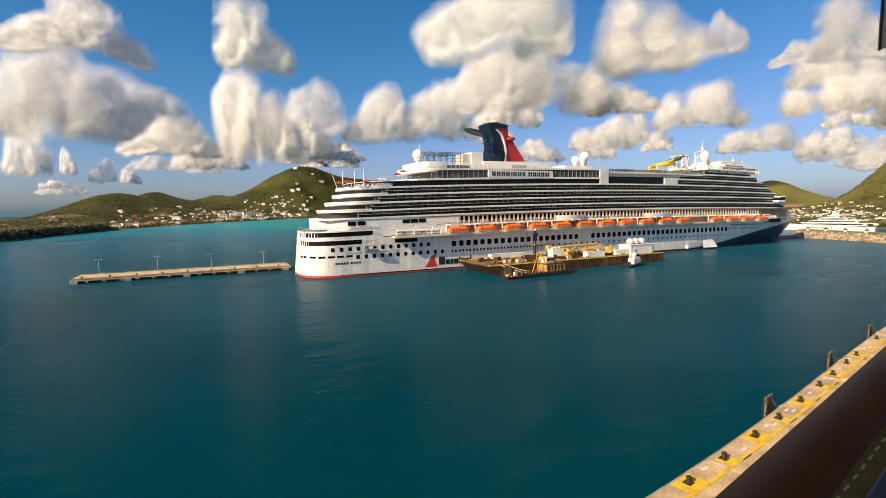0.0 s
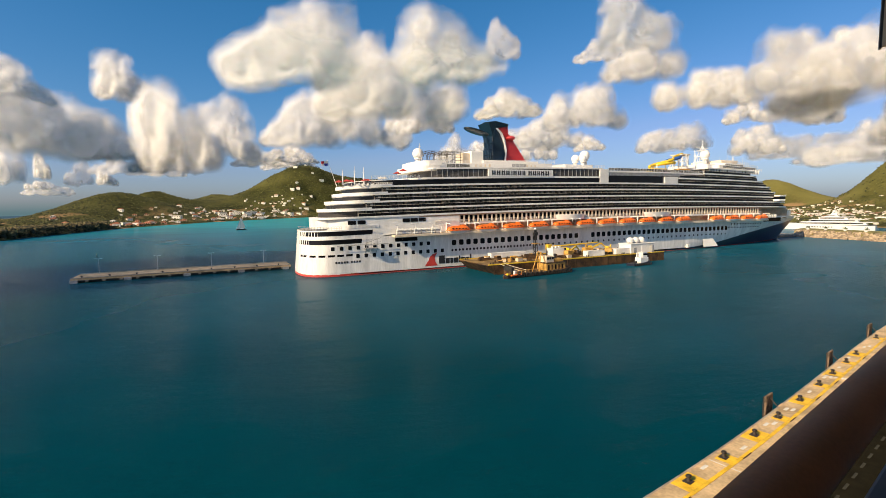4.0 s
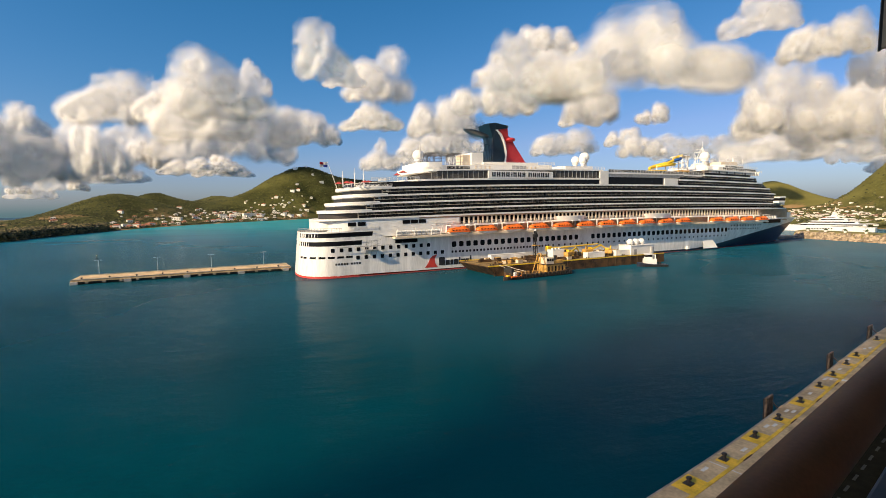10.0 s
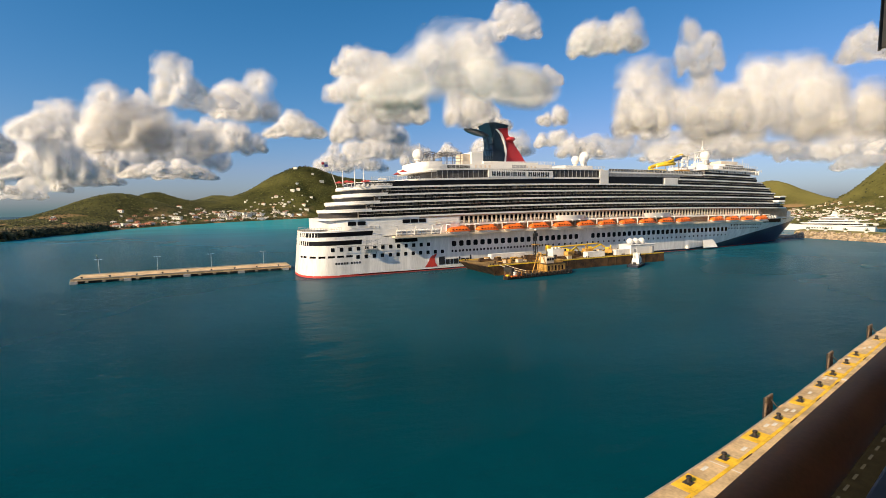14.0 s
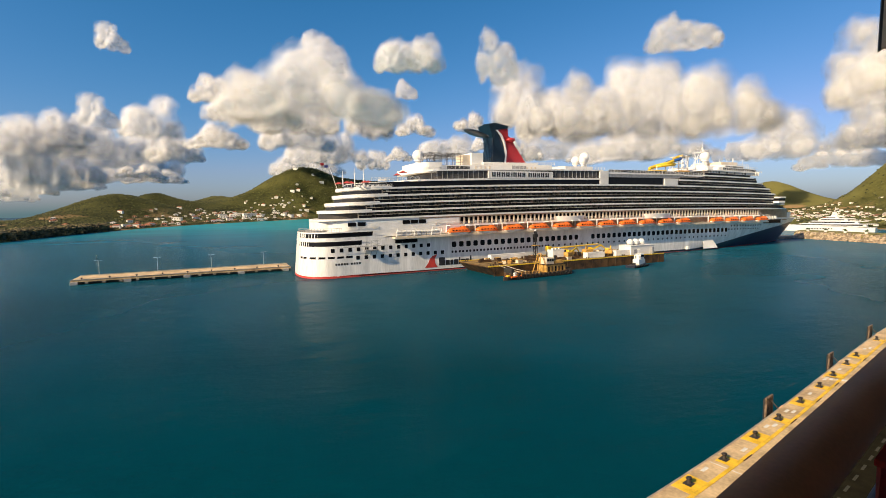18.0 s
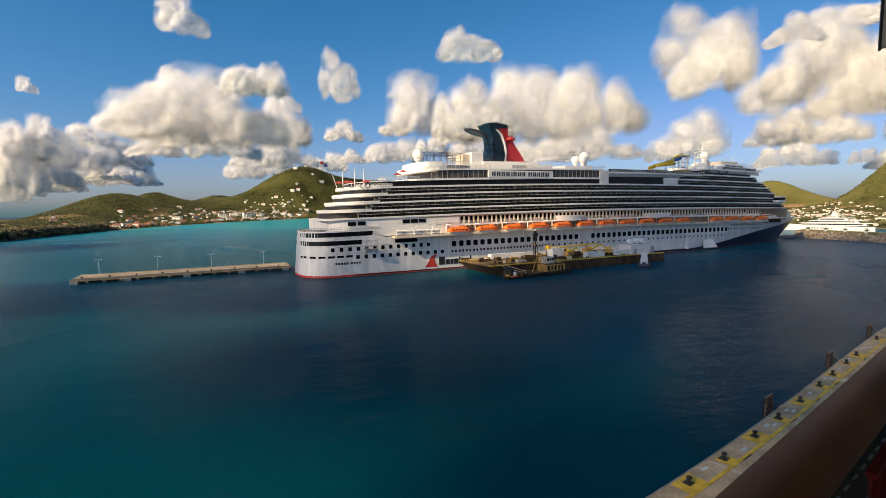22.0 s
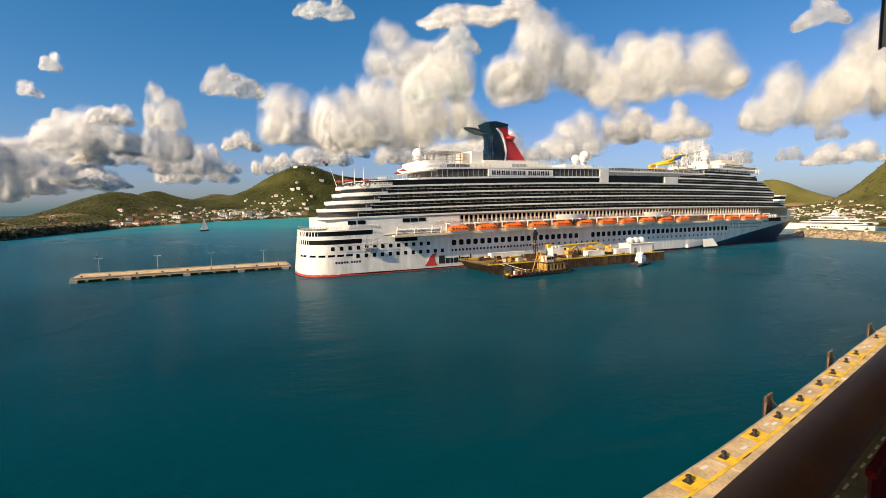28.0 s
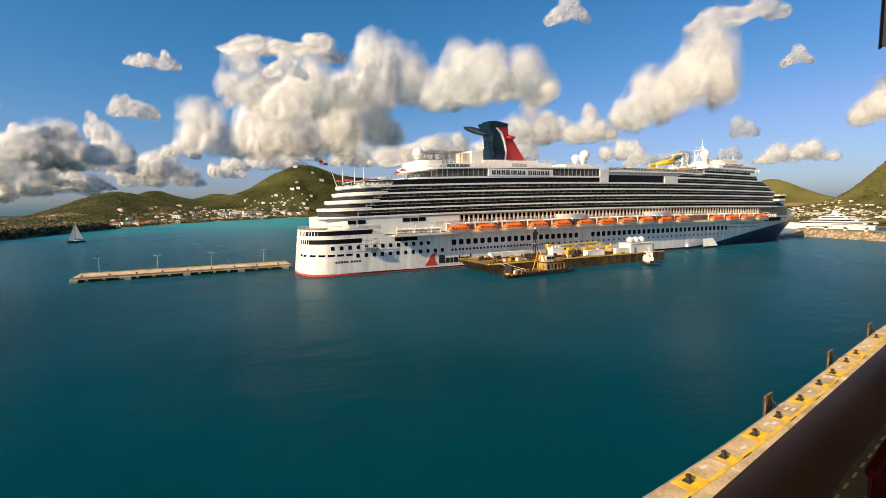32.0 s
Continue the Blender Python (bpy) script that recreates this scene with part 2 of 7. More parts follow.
def land_z(x, y):
    """Height of the land."""
    dx, dy = x - EYE.x, y - EYE.y
    r, az = math.hypot(dx, dy), math.degrees(math.atan2(dx, dy))
    inland = (r - shore(az)) / 60.0
    if inland < 0:
        return max(-6.0, inland * 8)
    z = 0.0
    for hx, hy, s, h in HILLS:
        d = ((x - hx) ** 2 + (y - hy) ** 2) / (2 * s * s)
        if d < 12:
            z += h * math.exp(-d)
    up = min(1.0, inland / 2.0)
    rough = noise.fractal(Vector((x, y, 0)) * 0.012, 0.9, 2.1, 5) * (0.8 + 0.03 * z)
    return 2.2 * min(1, inland * 3) + (z + rough) * up * up * (3 - 2 * up) * 1.0


def land_material():
    """Scrub, with drier grass on the hills beyond the town and bare earth on the lower slopes."""
    m = mat("scrub-covered hillside", (0.046, 0.058, 0.015), 0.95, vary=0.32, scale=0.012, fine=16, bump=1.0, second=(0.092, 0.090, 0.026), spec=0.1)
    n, l = m.node_tree.nodes, m.node_tree.links
    b = n["Principled BSDF"]
    scrub = b.inputs["Base Color"].links[0].from_socket
    co, sep = n.new("ShaderNodeTexCoord"), n.new("ShaderNodeSeparateXYZ")
    l.new(co.outputs["Object"], sep.inputs[0])
    last = scrub
    for axis, lo, hi, scale, cut, colour in (("X", 700, 1400, 0.006, (0.32, 0.75), (0.17, 0.155, 0.048)), ("Z", 34, 8, 0.018, (0.53, 0.62), (0.30, 0.19, 0.095))):
        r, no, nr, mul, mix = (n.new("ShaderNode" + k) for k in ("MapRange", "TexNoise", "MapRange", "Math", "Mix"))
        r.inputs["From Min"].default_value, r.inputs["From Max"].default_value = lo, hi
        no.inputs["Scale"].default_value, no.inputs["Detail"].default_value = scale, 6
        nr.inputs["From Min"].default_value, nr.inputs["From Max"].default_value = cut
        mul.operation = "MULTIPLY"
        mix.data_type = "RGBA"
        l.new(sep.outputs[axis], r.inputs["Value"])
        l.new(co.outputs["Object"], no.inputs["Vector"])
        l.new(no.outputs["Fac"], nr.inputs["Value"])
        l.new(r.outputs[0], mul.inputs[0])
        l.new(nr.outputs[0], mul.inputs[1])
        l.new(mul.outputs[0], mix.inputs["Factor"])
        l.new(last, mix.inputs["A"])
        mix.inputs["B"].default_value = (*colour, 1)
        last = mix.outputs["Result"]
    l.new(last, b.inputs["Base Color"])
    return m


LAND = land_material()


def build_land():
    azs = np.linspace(-60, 180, 520)
    steps = [0, .02, .05, .09] + list(np.linspace(.13, 1.0, 80))
    verts, faces = [], []
    for a in azs:
        r0 = shore(a) - 8
        for s in steps:
            r = r0 + (2500 - r0) * s ** 1.25
            x, y = EYE.x + r * math.sin(radians(a)), EYE.y + r * math.cos(radians(a))
            verts.append((x, y, land_z(x, y)))
    k = len(steps)
    for i in range(len(azs) - 1):
        for j in range(k - 1):
            faces.append((i * k + j, i * k + j + 1, (i + 1) * k + j + 1, (i + 1) * k + j))
    ob = soup("ground", verts, [f[::-1] for f in faces], LAND, smooth=True)
    tagged(ob, "green scrub-covered hills round the bay", "hills", kind="structure")


build_land()

# ---------------------------------------------------------------- the quay below the balcony


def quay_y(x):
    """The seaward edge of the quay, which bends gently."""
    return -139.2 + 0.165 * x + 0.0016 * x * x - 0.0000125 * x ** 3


QZ = 2.5


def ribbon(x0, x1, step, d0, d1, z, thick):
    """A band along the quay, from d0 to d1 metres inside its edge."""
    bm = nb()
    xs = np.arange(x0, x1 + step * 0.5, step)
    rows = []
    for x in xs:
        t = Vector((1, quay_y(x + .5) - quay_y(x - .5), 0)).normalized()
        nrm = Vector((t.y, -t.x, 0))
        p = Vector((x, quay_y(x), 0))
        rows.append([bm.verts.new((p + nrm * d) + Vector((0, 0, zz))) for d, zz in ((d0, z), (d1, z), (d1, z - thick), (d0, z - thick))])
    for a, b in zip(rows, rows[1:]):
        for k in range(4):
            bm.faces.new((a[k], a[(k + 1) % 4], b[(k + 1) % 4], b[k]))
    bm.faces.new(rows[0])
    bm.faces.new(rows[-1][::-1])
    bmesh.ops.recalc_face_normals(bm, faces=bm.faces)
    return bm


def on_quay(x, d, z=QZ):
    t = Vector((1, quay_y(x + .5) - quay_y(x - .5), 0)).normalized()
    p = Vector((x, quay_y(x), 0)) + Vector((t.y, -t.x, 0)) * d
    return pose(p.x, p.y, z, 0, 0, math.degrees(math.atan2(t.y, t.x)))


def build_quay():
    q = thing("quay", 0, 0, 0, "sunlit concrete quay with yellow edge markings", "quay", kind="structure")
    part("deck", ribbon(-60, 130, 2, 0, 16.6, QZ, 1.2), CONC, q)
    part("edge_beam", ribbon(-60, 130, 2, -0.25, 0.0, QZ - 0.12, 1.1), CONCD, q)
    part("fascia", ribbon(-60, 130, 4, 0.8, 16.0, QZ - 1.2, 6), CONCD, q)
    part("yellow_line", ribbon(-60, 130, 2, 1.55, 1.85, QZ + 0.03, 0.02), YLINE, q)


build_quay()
bollard_xs = [4.7, 10.3, 16.3, 21.9, 28.1, 34.6, 40.0, 46.2, 51.2, 62.9, 75.2, 86.0, -1.5, -7.5]


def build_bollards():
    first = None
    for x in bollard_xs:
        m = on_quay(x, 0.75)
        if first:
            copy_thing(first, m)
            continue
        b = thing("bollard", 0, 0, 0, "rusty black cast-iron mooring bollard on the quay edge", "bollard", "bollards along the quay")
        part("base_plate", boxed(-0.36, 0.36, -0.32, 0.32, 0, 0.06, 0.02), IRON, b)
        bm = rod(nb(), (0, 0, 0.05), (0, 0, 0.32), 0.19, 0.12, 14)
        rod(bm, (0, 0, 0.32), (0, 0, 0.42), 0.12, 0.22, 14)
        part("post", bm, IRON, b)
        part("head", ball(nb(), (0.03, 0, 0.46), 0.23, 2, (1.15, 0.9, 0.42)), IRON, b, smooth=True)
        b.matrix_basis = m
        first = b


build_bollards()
# ---------------------------------------------------------------- the cruise ship


def shared(name, mesh, parent, m):
    """A piece on a mesh that it shares with its like."""
    ob = new(name, mesh)
    ob.parent = parent
    ob.matrix_basis = m
    return ob


def mesh_of(name, bm, material, smooth=False):
    me = bpy.data.meshes.new(name)
    if smooth:
        for f in bm.faces:
            f.smooth = True
    bm.to_mesh(me)
    bm.free()
    me.materials.append(material)
    return me


BEAM = 32.0
MID = BEAM / 2


def trim(x, z):
    """The ship's decks rise a little amidships."""
    return z + z / 30.0 * (0.8 - 1.7 * ((x - 140) / 115.0) ** 2) if z > 0 else z


def half(x, z):
    """Half breadth of the hull."""
    xa = -0.4 + 0.09 * z
    xb = 286 + 1.3 * z
    xs = 165 + 5.0 * min(z, 15)
    if x <= xa or x >= xb:
        return 0.0
    h = MID
    if x < xa + 13:
        h = MID * (1 - ((xa + 13 - x) / 13) ** 2.6) ** (1 / 2.6)
    if x > xs:
        h = MID * max(0.0, 1 - ((x - xs) / (xb - xs)) ** 2.0) ** 0.9
    return h


def paint_z(x):
    """Where the blue paint of the bow meets the white."""
    return lerp(x, ((165, 0.25), (190, 0.3), (205, 0.6), (220, 1.6), (233, 3.4), (250, 6.2), (268, 8.6), (290, 11.2), (310, 13.2)))


def hull_band(zlo, zhi, x0, x1, nx, nz, out=0.0, sides=(-1, 1)):
    """Both sides of the hull between two heights given as functions of x."""
    bm = nb()
    grid = {}
    us = [0.5 - 0.5 * math.cos(math.pi * i / nx) for i in range(nx + 1)]
    for side in sides:
        for i, u in enumerate(us):
            for j in range(nz + 1):
                xx = x0 + (x1 - x0) * u
                z = zlo(xx) + (zhi(xx) - zlo(xx)) * j / nz
                a, b = -0.4 + 0.09 * z, 286 + 1.3 * z
                x = a + (b - a) * (xx / 308.5)
                h = half(x, z)
                grid[side, i, j] = bm.verts.new((x, MID + side * (h + (out if h > 0 else 0)), trim(x, z)))
    for side in sides:
        for i in range(nx):
            for j in range(nz):
                f = (grid[side, i, j], grid[side, i + 1, j], grid[side, i + 1, j + 1], grid[side, i, j + 1])
                bm.faces.new(f if side < 0 else f[::-1])
    bmesh.ops.remove_doubles(bm, verts=bm.verts, dist=0.002)
    bmesh.ops.recalc_face_normals(bm, faces=bm.faces)
    return bm


ship = thing("cruise_ship", 0, 0, 0, "large white cruise ship with dark balcony rows and red-blue funnel", "cruise ship")
DECK = 15.2            # top of the hull


def hull_top(x):
    return lerp(x, ((0, 16.6), (20, 16.6), (26, 14.0), (243, 14.0), (250, 15.6), (309, 15.2)))


def build_hull():
    part("hull", hull_band(lambda x: max(1.0, paint_z(x) + 0.35) if x > 165 else 1.0, hull_top, 0, 308.5, 120, 8), HULLW, ship, "white hull", True)
    part("boot_topping", hull_band(lambda x: -1.5, lambda x: 0.75 if x < 30 else lerp(x, ((30, 0.75), (60, 0.35), (165, 0.2), (308, 0.2))), 0, 308.5, 90, 2), REDH, ship, "red waterline band", True)
    part("bow_paint", hull_band(lambda x: 0.2, lambda x: paint_z(x), 160, 308.5, 80, 6), BLUEH, ship, "dark blue bow paint", True)
    part("paint_stripe", hull_band(lambda x: paint_z(x) if x > 165 else 0.25, lambda x: (paint_z(x) if x > 165 else 0.25) + 0.34, 20, 308.5, 90, 1), BLUEH, ship)
    part("white_stripe", hull_band(lambda x: 0.62, lambda x: 1.02, 0, 166, 40, 1), WHITE, ship)


build_hull()


def ring(x0, x1, y_in, ra, rf, z0, z1, seg=10):
    """A deck slab with rounded ends: aft radius ra, forward rf (as lengths along x)."""
    w = MID - y_in
    pts = []
    for k in range(seg + 1):                      # aft half, from centre line to the near side
        t = k / seg
        pts.append((x0 + ra * t, MID - w * (1 - (1 - t) ** 2.4) ** (1 / 2.4)))
    nx = max(2, int((x1 - rf - x0 - ra) / 6))
    for k in range(1, nx):
        pts.append((x0 + ra + (x1 - rf - x0 - ra) * k / nx, MID - w))
    for k in range(seg + 1):
        t = k / seg
        pts.append((x1 - rf + rf * t, MID - w * (1 - t ** 2.2) ** (1 / 2.2)))
    far = [(x, 2 * MID - y) for x, y in pts[::-1]][1:-1]
    loop = pts + far
    bm = nb()
    lo = [bm.verts.new((x, y, trim(x, z0))) for x, y in loop]
    hi = [bm.verts.new((x, y, trim(x, z1))) for x, y in loop]
    k = len(loop)
    for i in range(k):
        bm.faces.new((lo[i], lo[(i + 1) % k], hi[(i + 1) % k], hi[i]))
    n = len(pts)                                   # caps as strips across the ship
    for row in (lo, hi):
        for i in range(n - 1):
            a, b = row[i], row[i + 1]
            c, d = row[(k - i - 1) % k] if i + 1 < n - 1 else row[n - 1], row[(k - i) % k]
            vs = []
            for v in (a, b, c, d):
                if v not in vs:
                    vs.append(v)
            if len(vs) > 2:
                try:
                    bm.faces.new(vs)
                except ValueError:
                    pass
    bmesh.ops.recalc_face_normals(bm, faces=bm.faces)
    return bm


# deck stripes: height, aft end, forward end
S5, S4, S3, S2, S1, S0, SM1, SM2 = 20.7, 23.33, 26.1, 28.86, 31.55, 34.3, 37.0, 39.8
BALC = ((S5, 5.0, 273, 8), (S4, 8.0, 272, 9), (S3, 11.0, 269, 11), (S2, 14.0, 265, 12), (S1, 15.5, 260, 12), (S0, 178, 254, 14), (SM1, 196, 248, 14))


PANELS = {}


def panel_mesh(w):
    w = round(w, 2)
    if w not in PANELS:
        PANELS[w] = mesh_of("balustrade_panel", boxed(-w / 2, w / 2, 0, 0.04, 0, 0.98), DGLASS)
    return PANELS[w]


def build_decks():
    zs = [b[0] for b in BALC]
    for i, (z, xa, xf, rf) in enumerate(BALC):
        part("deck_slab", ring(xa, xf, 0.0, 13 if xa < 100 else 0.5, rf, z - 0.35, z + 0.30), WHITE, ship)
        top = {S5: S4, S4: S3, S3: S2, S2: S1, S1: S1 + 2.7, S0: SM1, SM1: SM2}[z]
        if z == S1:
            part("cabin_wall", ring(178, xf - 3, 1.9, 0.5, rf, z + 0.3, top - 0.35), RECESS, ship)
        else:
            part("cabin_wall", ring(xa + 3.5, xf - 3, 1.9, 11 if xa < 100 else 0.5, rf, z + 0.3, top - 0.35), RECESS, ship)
        if xa < 100 and z != S5:                           # white bulwark and lighter windows round the stern
            part("stern_bulwark", ring(xa - .05, xa + 16, -0.05, 13, 0.3, z + 0.3, z + 0.78), WHITE, ship)
            part("stern_wall", ring(xa + 3.3, xa + 17, 1.8, 11, 0.3, z + 0.3, top - 0.36), HULLW, ship)
            part("stern_glazing", ring(xa + 3.2, xa + 16, 1.75, 11, 0.3, z + 0.55, z + 2.1), DOORG, ship)
        # balustrade of tinted glass, door panes and dividers bay by bay
        b0 = xa + 14 if xa < 100 else xa + 1
        if z == S1:
            b0 = 178
        b1 = xf - rf - 1
        n = int((b1 - b0) / 2.9)
        v, f, dv, df, gv, gf = [], [], [], [], [], []
        for k in range(n):
            x = b0 + k * (b1 - b0) / n
            x2 = x + (b1 - b0) / n
            if x < 130 and z != S0:
                shared("balustrade_panel", panel_mesh(x2 - x - .1), ship, Matrix.Translation(((x + x2) / 2, 0.05, trim((x + x2) / 2, z + .3))))
            else:
                q = len(v)
                v += [(x + .05, 0.05, trim(x, z + .3)), (x2 - .05, 0.05, trim(x2, z + .3)), (x2 - .05, 0.05, trim(x2, z + 1.28)), (x + .05, 0.05, trim(x, z + 1.28)),
                      (x + .05, 0.09, trim(x, z + .3)), (x2 - .05, 0.09, trim(x2, z + .3)), (x2 - .05, 0.09, trim(x2, z + 1.28)), (x + .05, 0.09, trim(x, z + 1.28))]
                f += [(q, q + 1, q + 2, q + 3), (q + 7, q + 6, q + 5, q + 4), (q + 3, q + 2, q + 6, q + 7)]
            q = len(dv)
            dv += [(x - .05, 0.1, trim(x, z + .3)), (x - .05, 1.9, trim(x, z + .3)), (x - .05, 1.9, trim(x, top - .35)), (x - .05, 0.35, trim(x, top - .35)),
                   (x + .05, 0.1, trim(x, z + .3)), (x + .05, 1.9, trim(x, z + .3)), (x + .05, 1.9, trim(x, top - .35)), (x + .05, 0.35, trim(x, top - .35))]
            df += [(q, q + 1, q + 2, q + 3), (q + 7, q + 6, q + 5, q + 4), (q, q + 3, q + 7, q + 4)]
            q = len(gv)
            w = (x2 - x)
            gv += [(x + w * .2, 1.86, trim(x, z + .35)), (x + w * .78, 1.86, trim(x, z + .35)), (x + w * .78, 1.86, trim(x, z + 2.2)), (x + w * .2, 1.86, trim(x, z + 2.2))]
            gf += [(q, q + 1, q + 2, q + 3)]
        bar = sweep(nb(), [(b0 + (b1 - b0) * k / 40, 0.06, trim(b0 + (b1 - b0) * k / 40, z + 1.33)) for k in range(41)], 0.075, 4)
        part("top_bar", bar, TOPBAR, ship, "pale top bar of the balcony fronts")
        tagged(soup("balustrade_rest", v, f, DGLASS, ship), kind="stuff")
        tagged(soup("cabin_partition", dv, df, DIVIDER, ship), kind="stuff")
        tagged(soup("cabin_glazing", gv, gf, DOORG, ship), kind="stuff")


build_decks()


def build_upper():
    # lower aft stern decks with black window bands
    part("stern_house", ring(7.5, 60, 0.25, 11, 2, 14.0, 20.4), WHITE, ship)
    part("promenade_core", ring(20, 285, 3.2, 3, 20, 13.8, 20.4), TANWALL, ship)
    part("promenade_slab", ring(48, 246, 0.2, 2, 3, 16.35, 17.1), WHITE, ship)
    part("boat_deck", ring(26, 250, 0.0, 2, 6, 13.6, 14.0), WHITE, ship)
    # lido deck: black window band, white sheer strake, deckhouses
    part("lido_band", ring(26, 131, 0.3, 8, 1, 31.8, 33.7), DGLASS, ship)
    part("lido_band", ring(132, 168.4, 0.3, .5, 1, 31.8, 35.0), DGLASS, ship)
    part("sports_slab", ring(36, 131, 0.0, 10, 1, 33.7, 34.4), WHITE, ship)
    part("sports_slab", ring(131, 196, 0.2, .5, .5, 36.2, 37.0), WHITE, ship)
    part("sun_deck_wall", ring(46, 131, 0.6, 8, 1, 34.4, 37.4), SMOKED, ship)
    part("sun_deck_slab", ring(43, 131, 0.2, 8, 1, 37.4, 38.0), WHITE, ship)
    part("deckhouse", ring(47, 108, 6, 6, 2, 38.0, 40.0), WHITE, ship)
    part("deckhouse", ring(112, 131, 6, 2, 2, 38.0, 39.8), WHITE, ship)
    part("stair_block", boxed(128, 133, -0.05, 3, 32.3, 38.5, 0.1), WHITE, ship)
    part("stair_block", boxed(168.4, 177.5, -0.05, 4, 31.9, 35.6, 0.1), WHITE, ship)
    part("fore_house", ring(208, 248, 1.5, 2, 10, 39.8, 42.0), WHITE, ship)
    part("fore_house", ring(218, 242, 5, 2, 10, 42.0, 43.8), WHITE, ship)
    part("forecastle", ring(246, 292, 4, 3, 30, 14.0, 18.6), HULLW, ship)


build_upper()
# ---------------------------------------------------------------- details of the ship


def railing(x0, x1, y, z, high=1.1, gap=2.0, parent=None, material=None):
    """Top bar, middle bars and posts along the ship."""
    bm = nb()
    n = max(1, int((x1 - x0) / gap))
    for k in range(n + 1):
        x = x0 + (x1 - x0) * k / n
        box(bm, x - .05, x + .05, y - .05, y + .05, trim(x, z), trim(x, z) + high)
    for k in range(max(1, n // 4)):
        a, b = x0 + (x1 - x0) * k / max(1, n // 4), x0 + (x1 - x0) * (k + 1) / max(1, n // 4)
        for hh in (high, high * .66, high * .33):
            rod(bm, (a, y, trim(a, z) + hh), (b, y, trim(b, z) + hh), 0.05, seg=5)
    part("railing", bm, material or WHITE, parent or ship)


def hull_y(x, z):
    return MID - half(x, z)


def turned(x, z, out=0.0):
    """A pose on the near side of the hull, facing outwards."""
    h = 0.4
    a = math.atan2(hull_y(x + h, z) - hull_y(x - h, z), 2 * h)
    return Matrix.Translation((x, hull_y(x, z) - out, trim(x, z))) @ Matrix.Rotation(a, 4, "Z")


def pane_mesh(w, h, material, r=0.25):
    """A pane with rounded corners in a thin raised frame."""
    o = []
    for cx, cz, a0 in ((w / 2 - r, h / 2 - r, 0), (-w / 2 + r, h / 2 - r, 90), (-w / 2 + r, -h / 2 + r, 180), (w / 2 - r, -h / 2 + r, 270)):
        for k in range(4):
            a = radians(a0 + 30 * k)
            o.append((cx + r * math.cos(a), cz + r * math.sin(a)))
    return mesh_of("window", prism(nb(), o, -0.05, 0.06), material)


def build_hull_windows():
    big = pane_mesh(1.9, 2.1, DGLASS, 0.5)
    mid = pane_mesh(1.25, 1.35, DGLASS, 0.2)
    sml = pane_mesh(0.8, 0.9, DGLASS, 0.3)
    x = 55.6
    while x < 216:
        if not (118 < x < 124):
            shared("window", big, ship, turned(x, 9.6))
        for d in (-.55, .55) if x < 100 else (0,):
            shared("window", sml, ship, turned(x + d * 1.3, 6.75))
        x += 3.12
    for k in range(13):
        shared("window", mid, ship, turned(9.6 + k * 2.95, 9.9))
    for k in range(12):
        shared("window", mid, ship, turned(18.2 + k * 2.95, 6.9))
    for k in range(12):
        shared("window", sml, ship, turned(217 + k * 2.5, 9.8))
        shared("window", sml, ship, turned(219 + k * 2.4, 11.6))
    for k in range(3):
        for d in (-.8, 0, .8):
            shared("window", mid, ship, turned(33.4 + k * 2.9 + d, 11.9))
    for x0 in (16.5, 19.9, 36.5, 39.6, 42.8):
        for d in (-.8, 0, .8):
            shared("window", mid, ship, Matrix.Translation((x0 + d, 0.2, trim(x0, 18.9))))


build_hull_windows()


